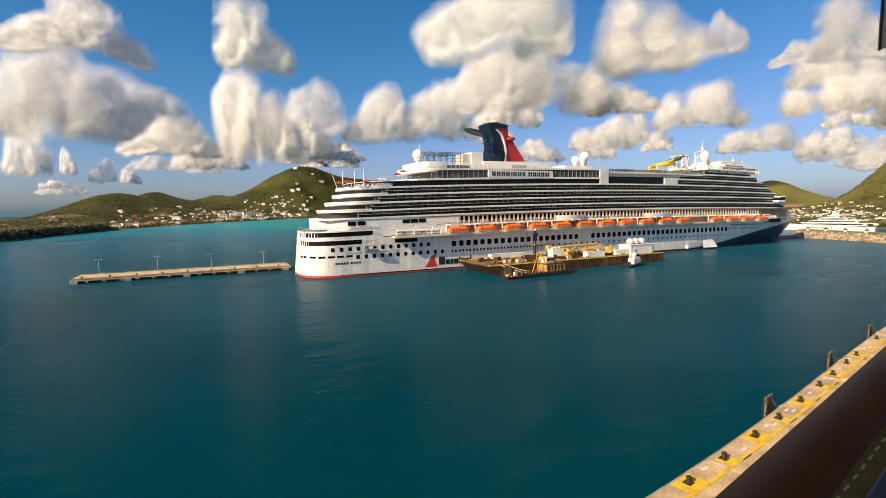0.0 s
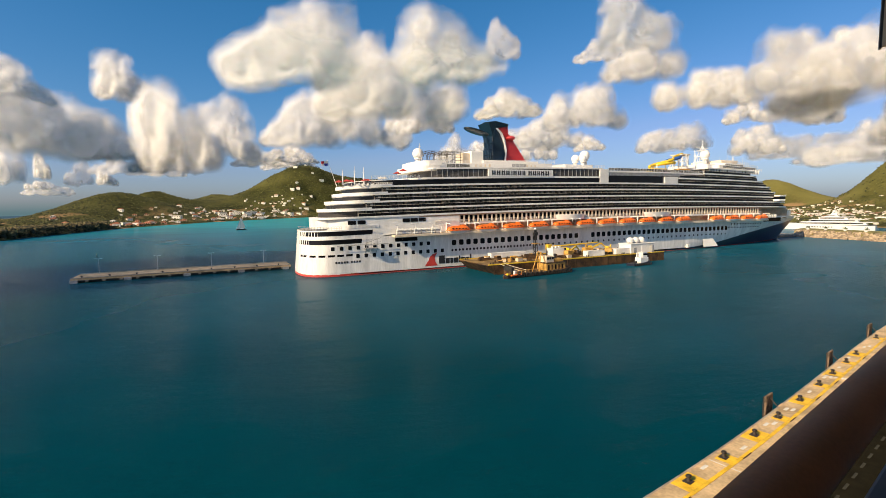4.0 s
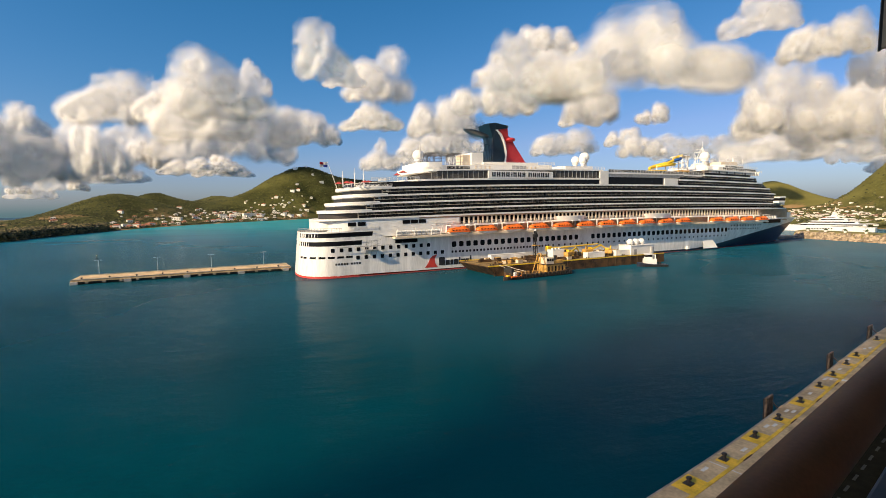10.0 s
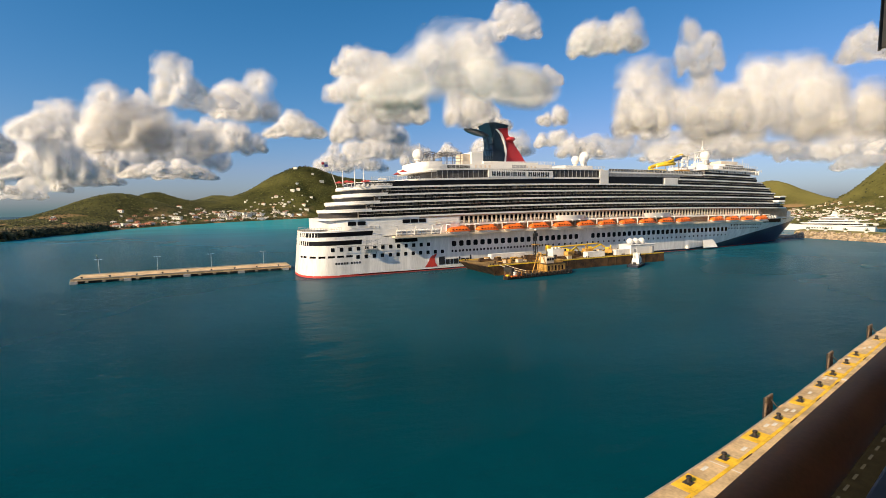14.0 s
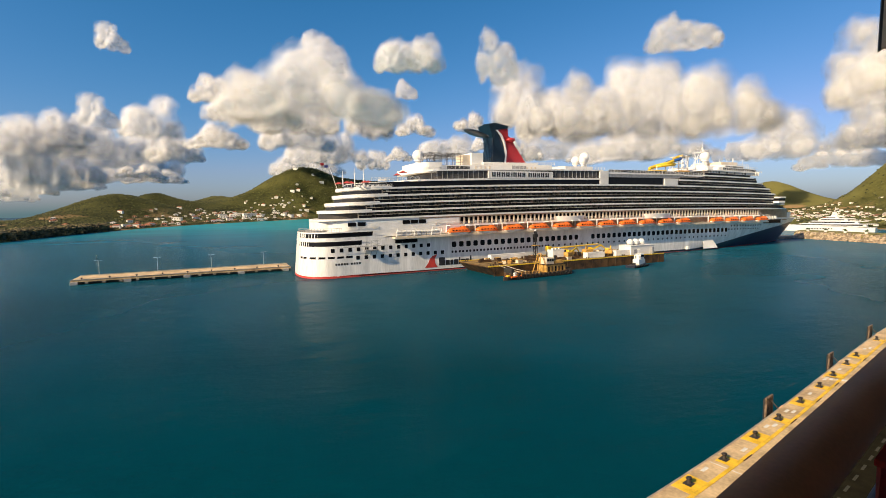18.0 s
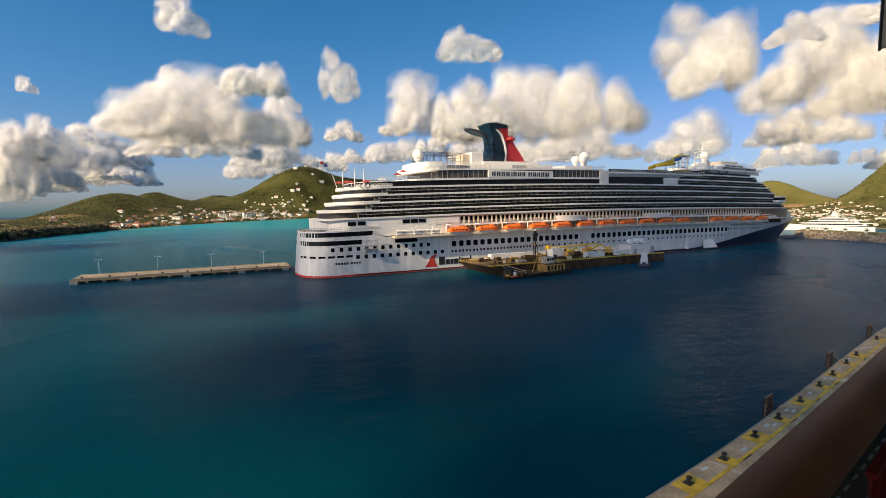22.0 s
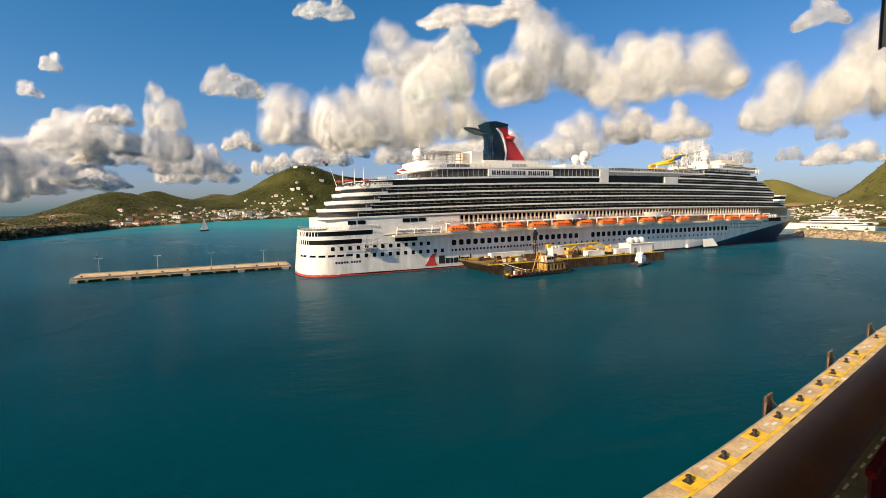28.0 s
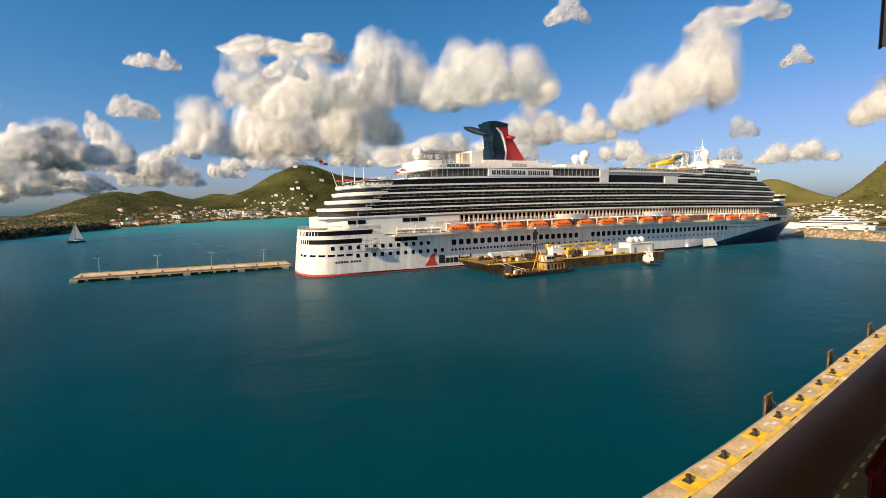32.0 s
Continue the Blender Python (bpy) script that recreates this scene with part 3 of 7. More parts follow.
def build_stern():
    for lo, hi, xe in ((14.5, 16.1, 23), (11.5, 13.1, 19.5)):
        part("stern_gallery", hull_band(lambda x: lo, lambda x: hi, 0, xe, 26, 1, 0.03), DGLASS, ship, "dark wraparound window band", True)
        bm = hull_band(lambda x: hi + 0.05, lambda x: hi + 0.45, 0, xe + 1, 26, 1, 0.4)
        part("stern_ledge", bm, WHITE, ship, smooth=True)
    x = 0.3
    for w in (1.3, 1.8, 2.2, 2.4, 2.4, 2.4):
        part("mooring_port", hull_band(lambda q: 7.0, lambda q: 7.75, x, x + w, 4, 1, 0.03, (-1,)), DGLASS, ship)
        x += w + 0.8
    # stairs and pilot platform on the quarter
    part("side_platform", boxed(20.5, 25.0, -2.0, 0, 9.0, 9.35, 0.03), GREYM, ship)
    bm = nb()
    for a in (20.7, 22.7, 24.7):
        rod(bm, (a, -1.9, 9.2), (a, -1.9, 12.4), 0.07)
        rod(bm, (a, -1.9, 9.1), (a, 0.1, 7.2), 0.09)
    rod(bm, (20.7, -1.9, 10.3), (24.7, -1.9, 10.3), 0.06)
    rod(bm, (20.7, -1.9, 12.4), (24.7, -1.9, 12.4), 0.06)
    for a in (10.0, 11.2):
        rod(bm, (20.7, -1.9, a), (26, -1.7, a + 1.5), 0.05)
    part("platform_frame", bm, GREYM, ship)
    bm = nb()
    for k in range(9):                                   # slender frames that stand off the hull
        rod(bm, (11 + k * 2.4, -0.9, trim(11, 10.9)), (11 + k * 2.4, 0.1, trim(11, 10.9)), 0.06, seg=5)
    rod(bm, (11, -0.9, trim(11, 10.9)), (30.2, -0.9, trim(30, 10.9)), 0.08, seg=5)
    part("hull_guard", bm, GREYM, ship)
    # rounded white stair house on the after pool deck
    part("pool_house", ring(5.2, 17, 5, 7, 5, 17.0, 20.4), WHITE, ship)
    railing(14, 26, 0.15, 16.7, 1.1, 1.5)
    bm = nb()
    pts = []
    for k in range(15):
        t = k / 14
        pts.append((0.9 + 12 * t, MID - (MID - .15) * (1 - (1 - t) ** 2.6) ** (1 / 2.6), trim(5, 17.9)))
    sweep(bm, pts, 0.07, 6)
    sweep(bm, [(a, b, c - .5) for a, b, c in pts], 0.05, 6)
    for p in pts:
        rod(bm, (p[0], p[1], p[2] - 1.1), p, 0.05, seg=5)
    part("stern_railing", bm, GREYM, ship)
    # dark bars that stand for the small name on the quarter, and the painted mark
    for k in range(9):
        part("name_bar", boxed(-0.32, 0.32, -0.04, 0.02, -0.35, 0.35), BLACK, ship).matrix_basis = turned(10.6 + k * 0.95 + (0.6 if k > 4 else 0), 4.9)
    part("funnel_mark", prism(nb(), [(43.4, 1.3), (45.0, 3.4), (45.4, 4.6), (46.6, 5.6), (48.5, 6.2), (47.4, 4.4), (47.6, 2.9), (48.6, 1.3)], -0.06, 0.02), REDH, ship, "red painted funnel mark")
    for k, (w, h) in enumerate(((2.4, 3.0), (1.7, 1.9), (1.2, 1.9), (1.8, 1.9), (0.6, 2.6), (1.8, 1.9), (1.6, 1.9), (0.6, 3.0))):
        x = 49.2 + (0, 2.75, 4.75, 6.25, 8.35, 9.25, 11.3, 13.2)[k]
        part("letter_bar", boxed(x, x + w, -0.05, 0.02, 1.9, 1.9 + h, 0.1), BLACK, ship)
    x = 72.6
    part("name_board", boxed(71.0, 102.2, -0.12, 0.5, trim(86, 34.2), trim(86, 37.0)), WHITE, ship)
    for k in range(13):
        w = (1.75, 1.8, 1.7, 1.75, 0.8, 1.7, 1.8, 1.5, 1.85, 1.7, 1.45, 1.8, 2.0)[k]
        part("letter_bar", boxed(x, x + w * 0.34, -0.2, -0.1, trim(86, 34.75), trim(86, 36.5), 0.05), BLACK, ship)
        part("letter_bar", boxed(x + w * 0.56, x + w * 0.9, -0.2, -0.1, trim(86, 34.75), trim(86, 36.5), 0.05), BLACK, ship)
        part("letter_bar", boxed(x + w * 0.34, x + w * 0.56, -0.18, -0.1, trim(86, 35.5 + 0.4 * (k % 3 - 1)), trim(86, 35.75 + 0.4 * (k % 3 - 1))), BLACK, ship)
        x += w + 0.42 + (1.0 if k == 7 else 0)


build_stern()


def build_promenade():
    pil = mesh_of("pilaster", boxed(-0.28, 0.28, -0.25, 0.25, 0, 3.3, 0.04), CREAM)
    x = 46.0
    while x < 243:
        shared("pilaster", pil, ship, Matrix.Translation((x, 0.6, trim(x, 17.0))))
        x += 2.06
    part("promenade_glass", ring(45, 244, 1.5, 2, 2, 17.3, 20.2), DGLASS, ship)
    part("promenade_beam", ring(40, 262, 0.15, 2, 9, 19.85, 20.36), TANWALL, ship)
    railing(48, 244, 0.1, 17.1, 1.1, 2.4)
    # overhanging boat deck, boats' brackets and bulging lookouts
    bm = nb()
    prism(bm, [(31, 13.0), (31, 13.75), (246, 13.75), (246, 13.0)], -2.9, 0.1)
    bmesh.ops.bisect_plane(bm, geom=bm.verts[:] + bm.edges[:] + bm.faces[:], plane_co=(85, 0, 0), plane_no=(1, 0, 0))
    bmesh.ops.bisect_plane(bm, geom=bm.verts[:] + bm.edges[:] + bm.faces[:], plane_co=(140, 0, 0), plane_no=(1, 0, 0))
    bmesh.ops.bisect_plane(bm, geom=bm.verts[:] + bm.edges[:] + bm.faces[:], plane_co=(195, 0, 0), plane_no=(1, 0, 0))
    for v in bm.verts:
        v.co.z = trim(v.co.x, v.co.z)
    part("boat_shelf", bm, CREAM, ship)
    for a, b in ((104.5, 119), (156, 172)):
        bm = nb()
        bmesh.ops.create_cone(bm, cap_ends=True, segments=28, radius1=1, radius2=1.08, depth=1, matrix=Matrix.Translation(((a + b) / 2, 0.6, trim(110, 17.6))) @ Matrix.Diagonal(((b - a) / 2, 3.0, 2.2, 1)))
        part("lookout", bm, WHITE, ship, "bulging white lookout balcony")
    dav = nb()
    box(dav, -0.13, 0.13, -3.4, 0.2, 2.15, 2.42, 0.04)
    box(dav, -0.13, 0.13, -0.2, 0.25, -0.9, 2.4, 0.04)
    rod(dav, (0, -3.2, 2.1), (0, -3.2, 1.2), 0.06)
    dav = mesh_of("davit", dav, WHITE)
    first = None
    for i in range(-1, 15):
        if i == 10:
            continue
        x = 69.0 + 12.33 * i
        z = trim(x, 14.6)
        for d in (-4.1, 4.1):
            shared("davit", dav, ship, Matrix.Translation((x + d, 0, z)))
        if first is None:
            b = thing("lifeboat", 0, 0, 0, "orange-topped white lifeboat hung from davits", "lifeboat", "lifeboats along the ship")
            bm = nb()
            bmesh.ops.create_uvsphere(bm, u_segments=24, v_segments=12, radius=1, matrix=Matrix.Diagonal((4.75, 1.65, 1.5, 1)))
            for v in bm.verts:
                v.co.x = math.copysign(abs(v.co.x / 4.75) ** 0.72 * 4.75, v.co.x)
                v.co.y = math.copysign(abs(v.co.y / 1.65) ** 0.75 * 1.65, v.co.y)
            top = bm.copy()
            bmesh.ops.bisect_plane(bm, geom=bm.verts[:] + bm.edges[:] + bm.faces[:], plane_co=(0, 0, -0.25), plane_no=(0, 0, 1), clear_outer=True)
            bmesh.ops.bisect_plane(top, geom=top.verts[:] + top.edges[:] + top.faces[:], plane_co=(0, 0, -0.25), plane_no=(0, 0, 1), clear_inner=True)
            part("hull", bm, WHITE, b, "white glass-fibre hull", True)
            part("canopy", top, ORANGE, b, "orange canopy", True)
            part("fender_rail", boxed(-4.5, 4.5, -1.72, 1.72, -0.36, -0.18, 0.08), ORANGE, b)
            part("wheelhouse", boxed(1.4, 3.0, -0.7, 0.7, 1.0, 1.75, 0.15), ORANGE, b)
            for k in range(5):
                part("porthole", boxed(-3.2 + k * 1.35, -2.6 + k * 1.35, -1.62, -1.3, 0.25, 0.6, 0.04), DGLASS, b)
            first = b
            b.matrix_basis = pose(x, -1.75, z)
        else:
            copy_thing(first, pose(x, -1.75, z))
    bm = nb()                                            # a shell door let down to the water as a landing
    lo = [bm.verts.new(c) for c in ((195.6, -1.5, 0.9), (206.4, -1.5, 0.9), (204.6, 0.3, 5.0), (197.6, 0.3, 5.0))]
    up = [bm.verts.new(v.co + Vector((0, 0.12, -0.25))) for v in lo]
    bm.faces.new(lo)
    bm.faces.new(up[::-1])
    for k in range(4):
        bm.faces.new((lo[k], up[k], up[(k + 1) % 4], lo[(k + 1) % 4]))
    bmesh.ops.recalc_face_normals(bm, faces=bm.faces)
    part("shell_door", bm, WHITE, ship, "white shell door let down as a landing")
    part("landing_step", boxed(184.5, 186.2, -0.9, 0.3, 0.9, 2.4, 0.1), WHITE, ship)


build_promenade()


def build_raft_deck():
    """White raft canisters, boat cradles and small davits at the after end of the boat deck."""
    can = mesh_of("raft_canister", rod(nb(), (-0.75, 0, 0), (0.75, 0, 0), 0.42, seg=12), WHITE)
    rack = mesh_of("raft_rack", boxed(-0.8, 0.8, -0.45, 0.45, -0.6, -0.35, 0.03), GREYM)
    for k in range(9):
        for j in range(2):
            m = Matrix.Translation((33 + k * 1.9, -1.3, trim(40, 14.4) + j * 0.95))
            shared("raft_canister", can, ship, m)
            shared("raft_rack", rack, ship, m)
    for x in (31.8, 38.6, 45.4, 49.2):
        bm = rod(nb(), (x, -1.9, trim(x, 13.8)), (x + .6, -2.5, trim(x, 17.2)), 0.16, seg=6)
        rod(bm, (x + .6, -2.5, trim(x, 17.2)), (x - 1.2, -2.6, trim(x, 17.6)), 0.12, seg=6)
        part("small_davit", bm, WHITE, ship)
    bm = nb()
    for k in range(5):
        box(bm, 248 + k * 2.4, 249.2 + k * 2.4, 0.4, 1.4, trim(250, 14.4), trim(250, 16.0), 0.1)
    part("fore_gear", bm, WHITE, ship)


build_raft_deck()


def P(px, pz):
    """Funnel drawing grid to metres: along the ship and up."""
    return (81.6 + px * 0.275, 57.8 - pz * 0.235)


def build_funnel():
    blue = [(-12, 0), (-7, 15), (-4, 24), (-3, 42), (-8, 60), (-4, 74), (14, 74), (17.5, 54), (16.5, 34), (9, 19), (0, 10), (22, 6), (23, 2), (0, -2)]
    red = [(22, 6), (24, 19), (30, 24), (36, 34), (59, 74), (16, 74), (20, 49), (18.5, 30), (11.5, 17), (3, 10)]
    white = [(0, 10), (3, 9.5), (12, 17), (19, 30), (20.5, 49), (16.5, 74), (13.5, 74), (17.2, 54), (15.5, 34), (8.5, 19)]
    for name, o, m, y0, y1, lab in (("funnel_casing", blue, FUNB, 11.5, 20.5, "dark blue funnel casing"), ("funnel_fin", red, FUNR, 11.7, 20.3, "red forward funnel fin"), ("funnel_stripe", white, WHITE, 11.35, 20.65, "white crescent stripe")):
        bm = prism(nb(), [P(*a) for a in o], y0, y1)
        for v in bm.verts:                              # wider at the crown and the foot
            k = abs(v.co.z - 50) / 10
            v.co.y = 16 + (v.co.y - 16) * (0.8 + 0.28 * k)
        part(name, bm, m, ship, lab)
    bm = ball(nb(), (0, 0, 0), 1, 3)
    bmesh.ops.transform(bm, matrix=Matrix.Translation((83.0, 16, 57.7)) @ Matrix.Rotation(radians(4), 4, "Y") @ Matrix.Diagonal((4.7, 4.4, 0.7, 1)), verts=bm.verts)
    part("funnel_rim", bm, FUNB, ship, smooth=True)
    for y, dx in ((10.0, 0),):
        bm = ball(nb(), (0, 0, 0), 1, 3)
        bmesh.ops.transform(bm, matrix=Matrix.Translation((71.5 + dx, y, 53.2)) @ Matrix.Rotation(radians(14), 4, "Y") @ Matrix.Diagonal((5.8, 3.6, 0.8, 1)), verts=bm.verts)
        part("funnel_wing", bm, FUNB, ship, "dark wing of the funnel", True)
    part("funnel_wing_root", ball(nb(), (89.0, 11.5, 51.6), 1.7, 2, (1.25, 1.1, .55)), FUNR, ship, smooth=True)
    bm = nb()                                            # lattice round the exhaust pipes
    for k in range(6):
        rod(bm, (75.4 + k * .9, 11, 41), (77.4 + k * .55, 12, 52), 0.16, seg=5)
    for z in (46, 48.5, 51):
        rod(bm, (75.6, 11, z - 2), (80, 11, z - 2), 0.14, seg=5)
    part("exhaust_lattice", bm, FUNB, ship)
    part("funnel_base", boxed(73, 100, 7, 25, 40.5, 41.6, 0.2), WHITE, ship)


build_funnel()


def dome(x, y, z, r, foot):
    part("radar_dome", ball(nb(), (x, y, z), r, 3), WHITE, ship, smooth=True)
    bm = rod(nb(), (x, y, foot), (x, y, z - r * .7), r * .55, r * .4, 14)
    rod(bm, (x, y, z - r), (x, y, z - r * .8), r * .75, r * .75, 14)
    part("dome_pedestal", bm, WHITE, ship)


def build_topside():
    dome(46.5, 12, 43.8, 2.15, 38)
    dome(131.6, 14, 45.8, 2.3, 40)
    dome(129.2, 17.5, 44.6, 1.9, 40)
    dome(128.8, 12, 44.1, 1.6, 40)
    dome(215.5, 14, 48.8, 2.5, 42)
    # windows of the grey glazed deck, its mullions and white eaves
    mul = mesh_of("mullion", boxed(-0.05, 0.05, -0.1, 0.1, 0, 2.85), GREYM)
    x = 47
    while x < 130:
        shared("mullion", mul, ship, Matrix.Translation((x, 0.5, trim(x, 34.45))))
        x += 2.2
    for z, a, b, y in ((38.0, 46, 131, 0.4), (40, 50, 108, 6.2), (37.0, 133, 198, 0.4), (40.1, 198, 244, 0.8), (42.0, 212, 242, 2), (43.8, 220, 240, 5.4)):
        railing(a, b, y, z, 1.15, 1.8)
    railing(24, 42, 0.4, 34.2, 1.1, 1.6)
    railing(18, 40, 0.6, 31.8, 1.1, 1.6)
    # stepped aft end of the upper house
    part("terrace", ring(41.5, 52, 2, 6, 1, 37.0, 39.0), WHITE, ship)
    part("terrace", ring(43.5, 54, 4, 5, 1, 39.0, 41.0), WHITE, ship)
    part("house_window", boxed(56, 66, 5.86, 6.0, trim(60, 38.4), trim(60, 39.6), 0.03), DGLASS, ship)
    part("house_window", boxed(86, 93, 5.86, 6.0, trim(90, 38.3), trim(90, 39.7), 0.03), GREYM, ship)
    for k in range(8):
        part("house_door", boxed(68.5 + k * 2.1 + (14 if k > 3 else 0), 69.3 + k * 2.1 + (14 if k > 3 else 0), 5.9, 6.0, trim(75, 38.2), trim(75, 39.6), 0.02), CREAM, ship)
    part("stair_house", boxed(68, 73.5, 8, 16, 40.4, 45.2, 0.15), WHITE, ship)
    part("stair_house", boxed(64.5, 68, 9, 15, 40.4, 44.4, 0.15), CREAM, ship)
    # sports cage of posts and netting
    bm = nb()
    for x in np.linspace(49, 63, 6):
        for y in (8, 15, 22):
            rod(bm, (x, y, 40), (x + (0 if x > 50 else 1.5), y, 44.6), 0.11, seg=5)
        rod(bm, (x, 8, 44.6), (x, 22, 44.6), 0.09, seg=5)
    for y in (8, 11.5, 15, 18.5, 22):
        rod(bm, (49, y, 44.6), (64, y, 44.6), 0.09, seg=5)
    for z in (41.2, 42.4, 43.5):
        rod(bm, (49, 8, z), (64, 8, z), 0.06, seg=5)
    part("sports_cage", bm, IRON, ship, "dark steel sports court cage")
    # forward: masts, radar, aerials, houses
    bm = nb()
    for y in (12, 20):
        for x in (213, 219):
            rod(bm, (x, y, 42), (216, 16, 54.0), 0.28, 0.15, 6)
    for z in (45, 48, 51):
        box(bm, 213.5, 218.5, 13.4, 18.6, z, z + .25)
    rod(bm, (216, 16, 53.5), (216, 16, 57), 0.15, 0.06, 6)
    rod(bm, (211.5, 16, 52.5), (220.5, 16, 52.5), 0.18, 0.18, 6)
    for k in range(4):
        rod(bm, (219 + k * 1.5, 14, 42), (217 + k * .7, 15, 52 - 2 * k), 0.16, seg=5)
    part("signal_mast", bm, WHITE, ship)
    for x, y, z0, z1 in ((204.5, 12, 41, 50.5), (207, 18, 41, 48.5), (233, 10, 43.8, 48.2), (238, 13, 43.8, 48.6), (199.5, 15, 40, 49.5), (201.5, 9, 40, 48.5), (16, 9, 31.5, 37.0), (19.5, 6, 31.5, 38), (22, 3, 31.5, 37.4), (45.5, 8, 42.6, 47.5), (128, 12, 41, 45)):
        bm = rod(nb(), (x, y, z0), (x, y, z1), 0.28, 0.06, 6)
        rod(bm, (x - .5, y, z0 + (z1 - z0) * .7), (x + .5, y, z0 + (z1 - z0) * .7), 0.06, seg=5)
        part("aerial", bm, WHITE, ship)
    part("spa_house", ring(202, 222, 4, 3, 3, 40.0, 42.4), WHITE, ship)
    part("spa_dome", ball(nb(), (206, 9, 42.2), 3.0, 3, (1, 1, .7)), WHITE, ship, smooth=True)
    part("spa_dome", ball(nb(), (221, 8, 42.2), 2.4, 3, (1, 1, .7)), WHITE, ship, smooth=True)
    part("observation_deck", boxed(219, 233, 7, 25, 43.8, 45.4, 0.3), CREAM, ship)
    for z, a, b in ((42.3, 219, 241), (40.6, 212, 247)):
        part("window_strip", ring(a, b, 1.35 if z < 42 else 4.9, 1, 9, z, z + 1.0), DGLASS, ship)
    bra = mesh_of("bracket", boxed(-0.3, 0.3, -0.3, 0.9, -2.2, 0, 0.05), WHITE)
    for k in range(20):
        shared("bracket", bra, ship, Matrix.Translation((201 + k * 2.1, 0.6, trim(220, 39.9))))
    part("top_slab", ring(198, 246, 0.0, 1, 12, 39.5, 40.1), WHITE, ship)
    part("sun_screen", boxed(132.5, 182, 0.2, 0.45, trim(150, 34.9), trim(150, 36.3)), GREYM, ship)
    # bridge wing with windows
    part("bridge_wing", boxed(255, 261, -3.0, 8, 25.6, 26.5, 0.3), WHITE, ship)
    part("bridge_glass", boxed(254.4, 259.8, -3.0, 8, 24.2, 25.6, 0.1), DGLASS, ship)
    part("bridge_floor", boxed(254.2, 260, -3.1, 8, 23.0, 24.2, 0.2), WHITE, ship)
    # flared bow bulwark with mooring gear
    bm = nb()
    for x in (252, 255, 258):
        box(bm, x, x + 2.0, 1, 4, 14.5, 16.0, 0.2)
    part("mooring_gear", bm, GREYM, ship)
    part("mooring_recess", boxed(247, 262, -0.03, 0.7, 12.0, 14.0, 0.1), DGLASS, ship)


build_topside()


def build_slide():
    s = thing("water_slide", 0, 0, 0, "yellow and blue water slide on the upper deck", "water slide")
    a = [(165 + 24 * t, 6 + 2 * math.sin(t * 9), 40.6 + 7.0 * t ** 1.1) for t in np.linspace(0, 1, 14)]
    part("flume", sweep(nb(), a, 0.75, 8), YELLOW, s, "yellow flume", True)
    b = [(175 + 9 * t, 4.5 + 1.5 * math.sin(t * 6), 43.4 + 2.4 * t) for t in np.linspace(0, 1, 8)]
    part("flume", sweep(nb(), b, 0.75, 8), SLIDEB, s, "blue flume", True)
    c = [(177 + 6 * math.cos(t), 8 + 4 * math.sin(t), 40.2 + 0.5 * t) for t in np.linspace(2.2, 6.4, 16)]
    part("flume", sweep(nb(), c, 0.7, 8), YELLOW, s, "yellow spiral flume", True)
    part("splash_trough", boxed(163, 174, 3, 6.5, 37.9, 39.8, 0.4), YELLOW, s)
    part("splash_trough", boxed(182, 190, 3, 6.5, 37.9, 40.0, 0.4), MUSTARD, s)
    for x, y, z in ((170, 6, 42), (176, 6, 43.5), (182, 6, 45.5), (188, 8, 47.5), (188, 4, 47.5), (184, 10, 45)):
        part("post", rod(nb(), (x, y, 37), (x, y, z), 0.22, seg=8), WHITE, s)
    tower = nb()
    for x in (187.8, 192.2):
        for y in (6.3, 11.7):
            box(tower, x - .15, x + .15, y - .15, y + .15, 37, 47.1)
    for k in range(4):
        box(tower, 187.6, 192.4, 6.1, 11.9, 39.0 + k * 2.5, 39.2 + k * 2.5)
        rod(tower, (187.8, 6.2, 36.7 + k * 2.5), (192.2, 6.2, 39.1 + k * 2.5), 0.14, seg=5)
    part("stair_tower", tower, WHITE, s, "white open stair tower")
    part("tower_roof", boxed(187, 193, 5.5, 12.5, 47.0, 47.5, 0.1), CREAM, s)


build_slide()


def build_windbreak():
    # dark glass windbreak and its posts along the upper deck, whip aerials forward
    pane, post = mesh_of("windbreak_pane", boxed(-0.78, 0.78, -0.03, 0.03, 0.1, 1.25), DGLASS), mesh_of("windbreak_post", boxed(-0.06, 0.06, -0.06, 0.06, 0, 1.35), GREYM)
    for k in range(36):
        x = 134.5 + k * 1.75
        m = Matrix.Translation((x, 0.7, trim(x, 37.0)))
        shared("windbreak_pane", pane, ship, m)
        shared("windbreak_post", post, ship, m @ Matrix.Translation((0.87, 0, 0)))
    for x, y, z, h in ((196, 9, 40, 7.5), (199, 14, 40, 9), (203, 8, 40, 6), (207, 12, 42, 6.5), (222, 10, 43.5, 4), (231, 12, 43.5, 5), (240, 9, 42, 5.5), (243, 14, 42, 4.5)):
        part("whip_aerial", rod(nb(), (x, y, z - 3), (x + .3, y, z + h), 0.16, 0.06, 6), WHITE, ship)


build_windbreak()


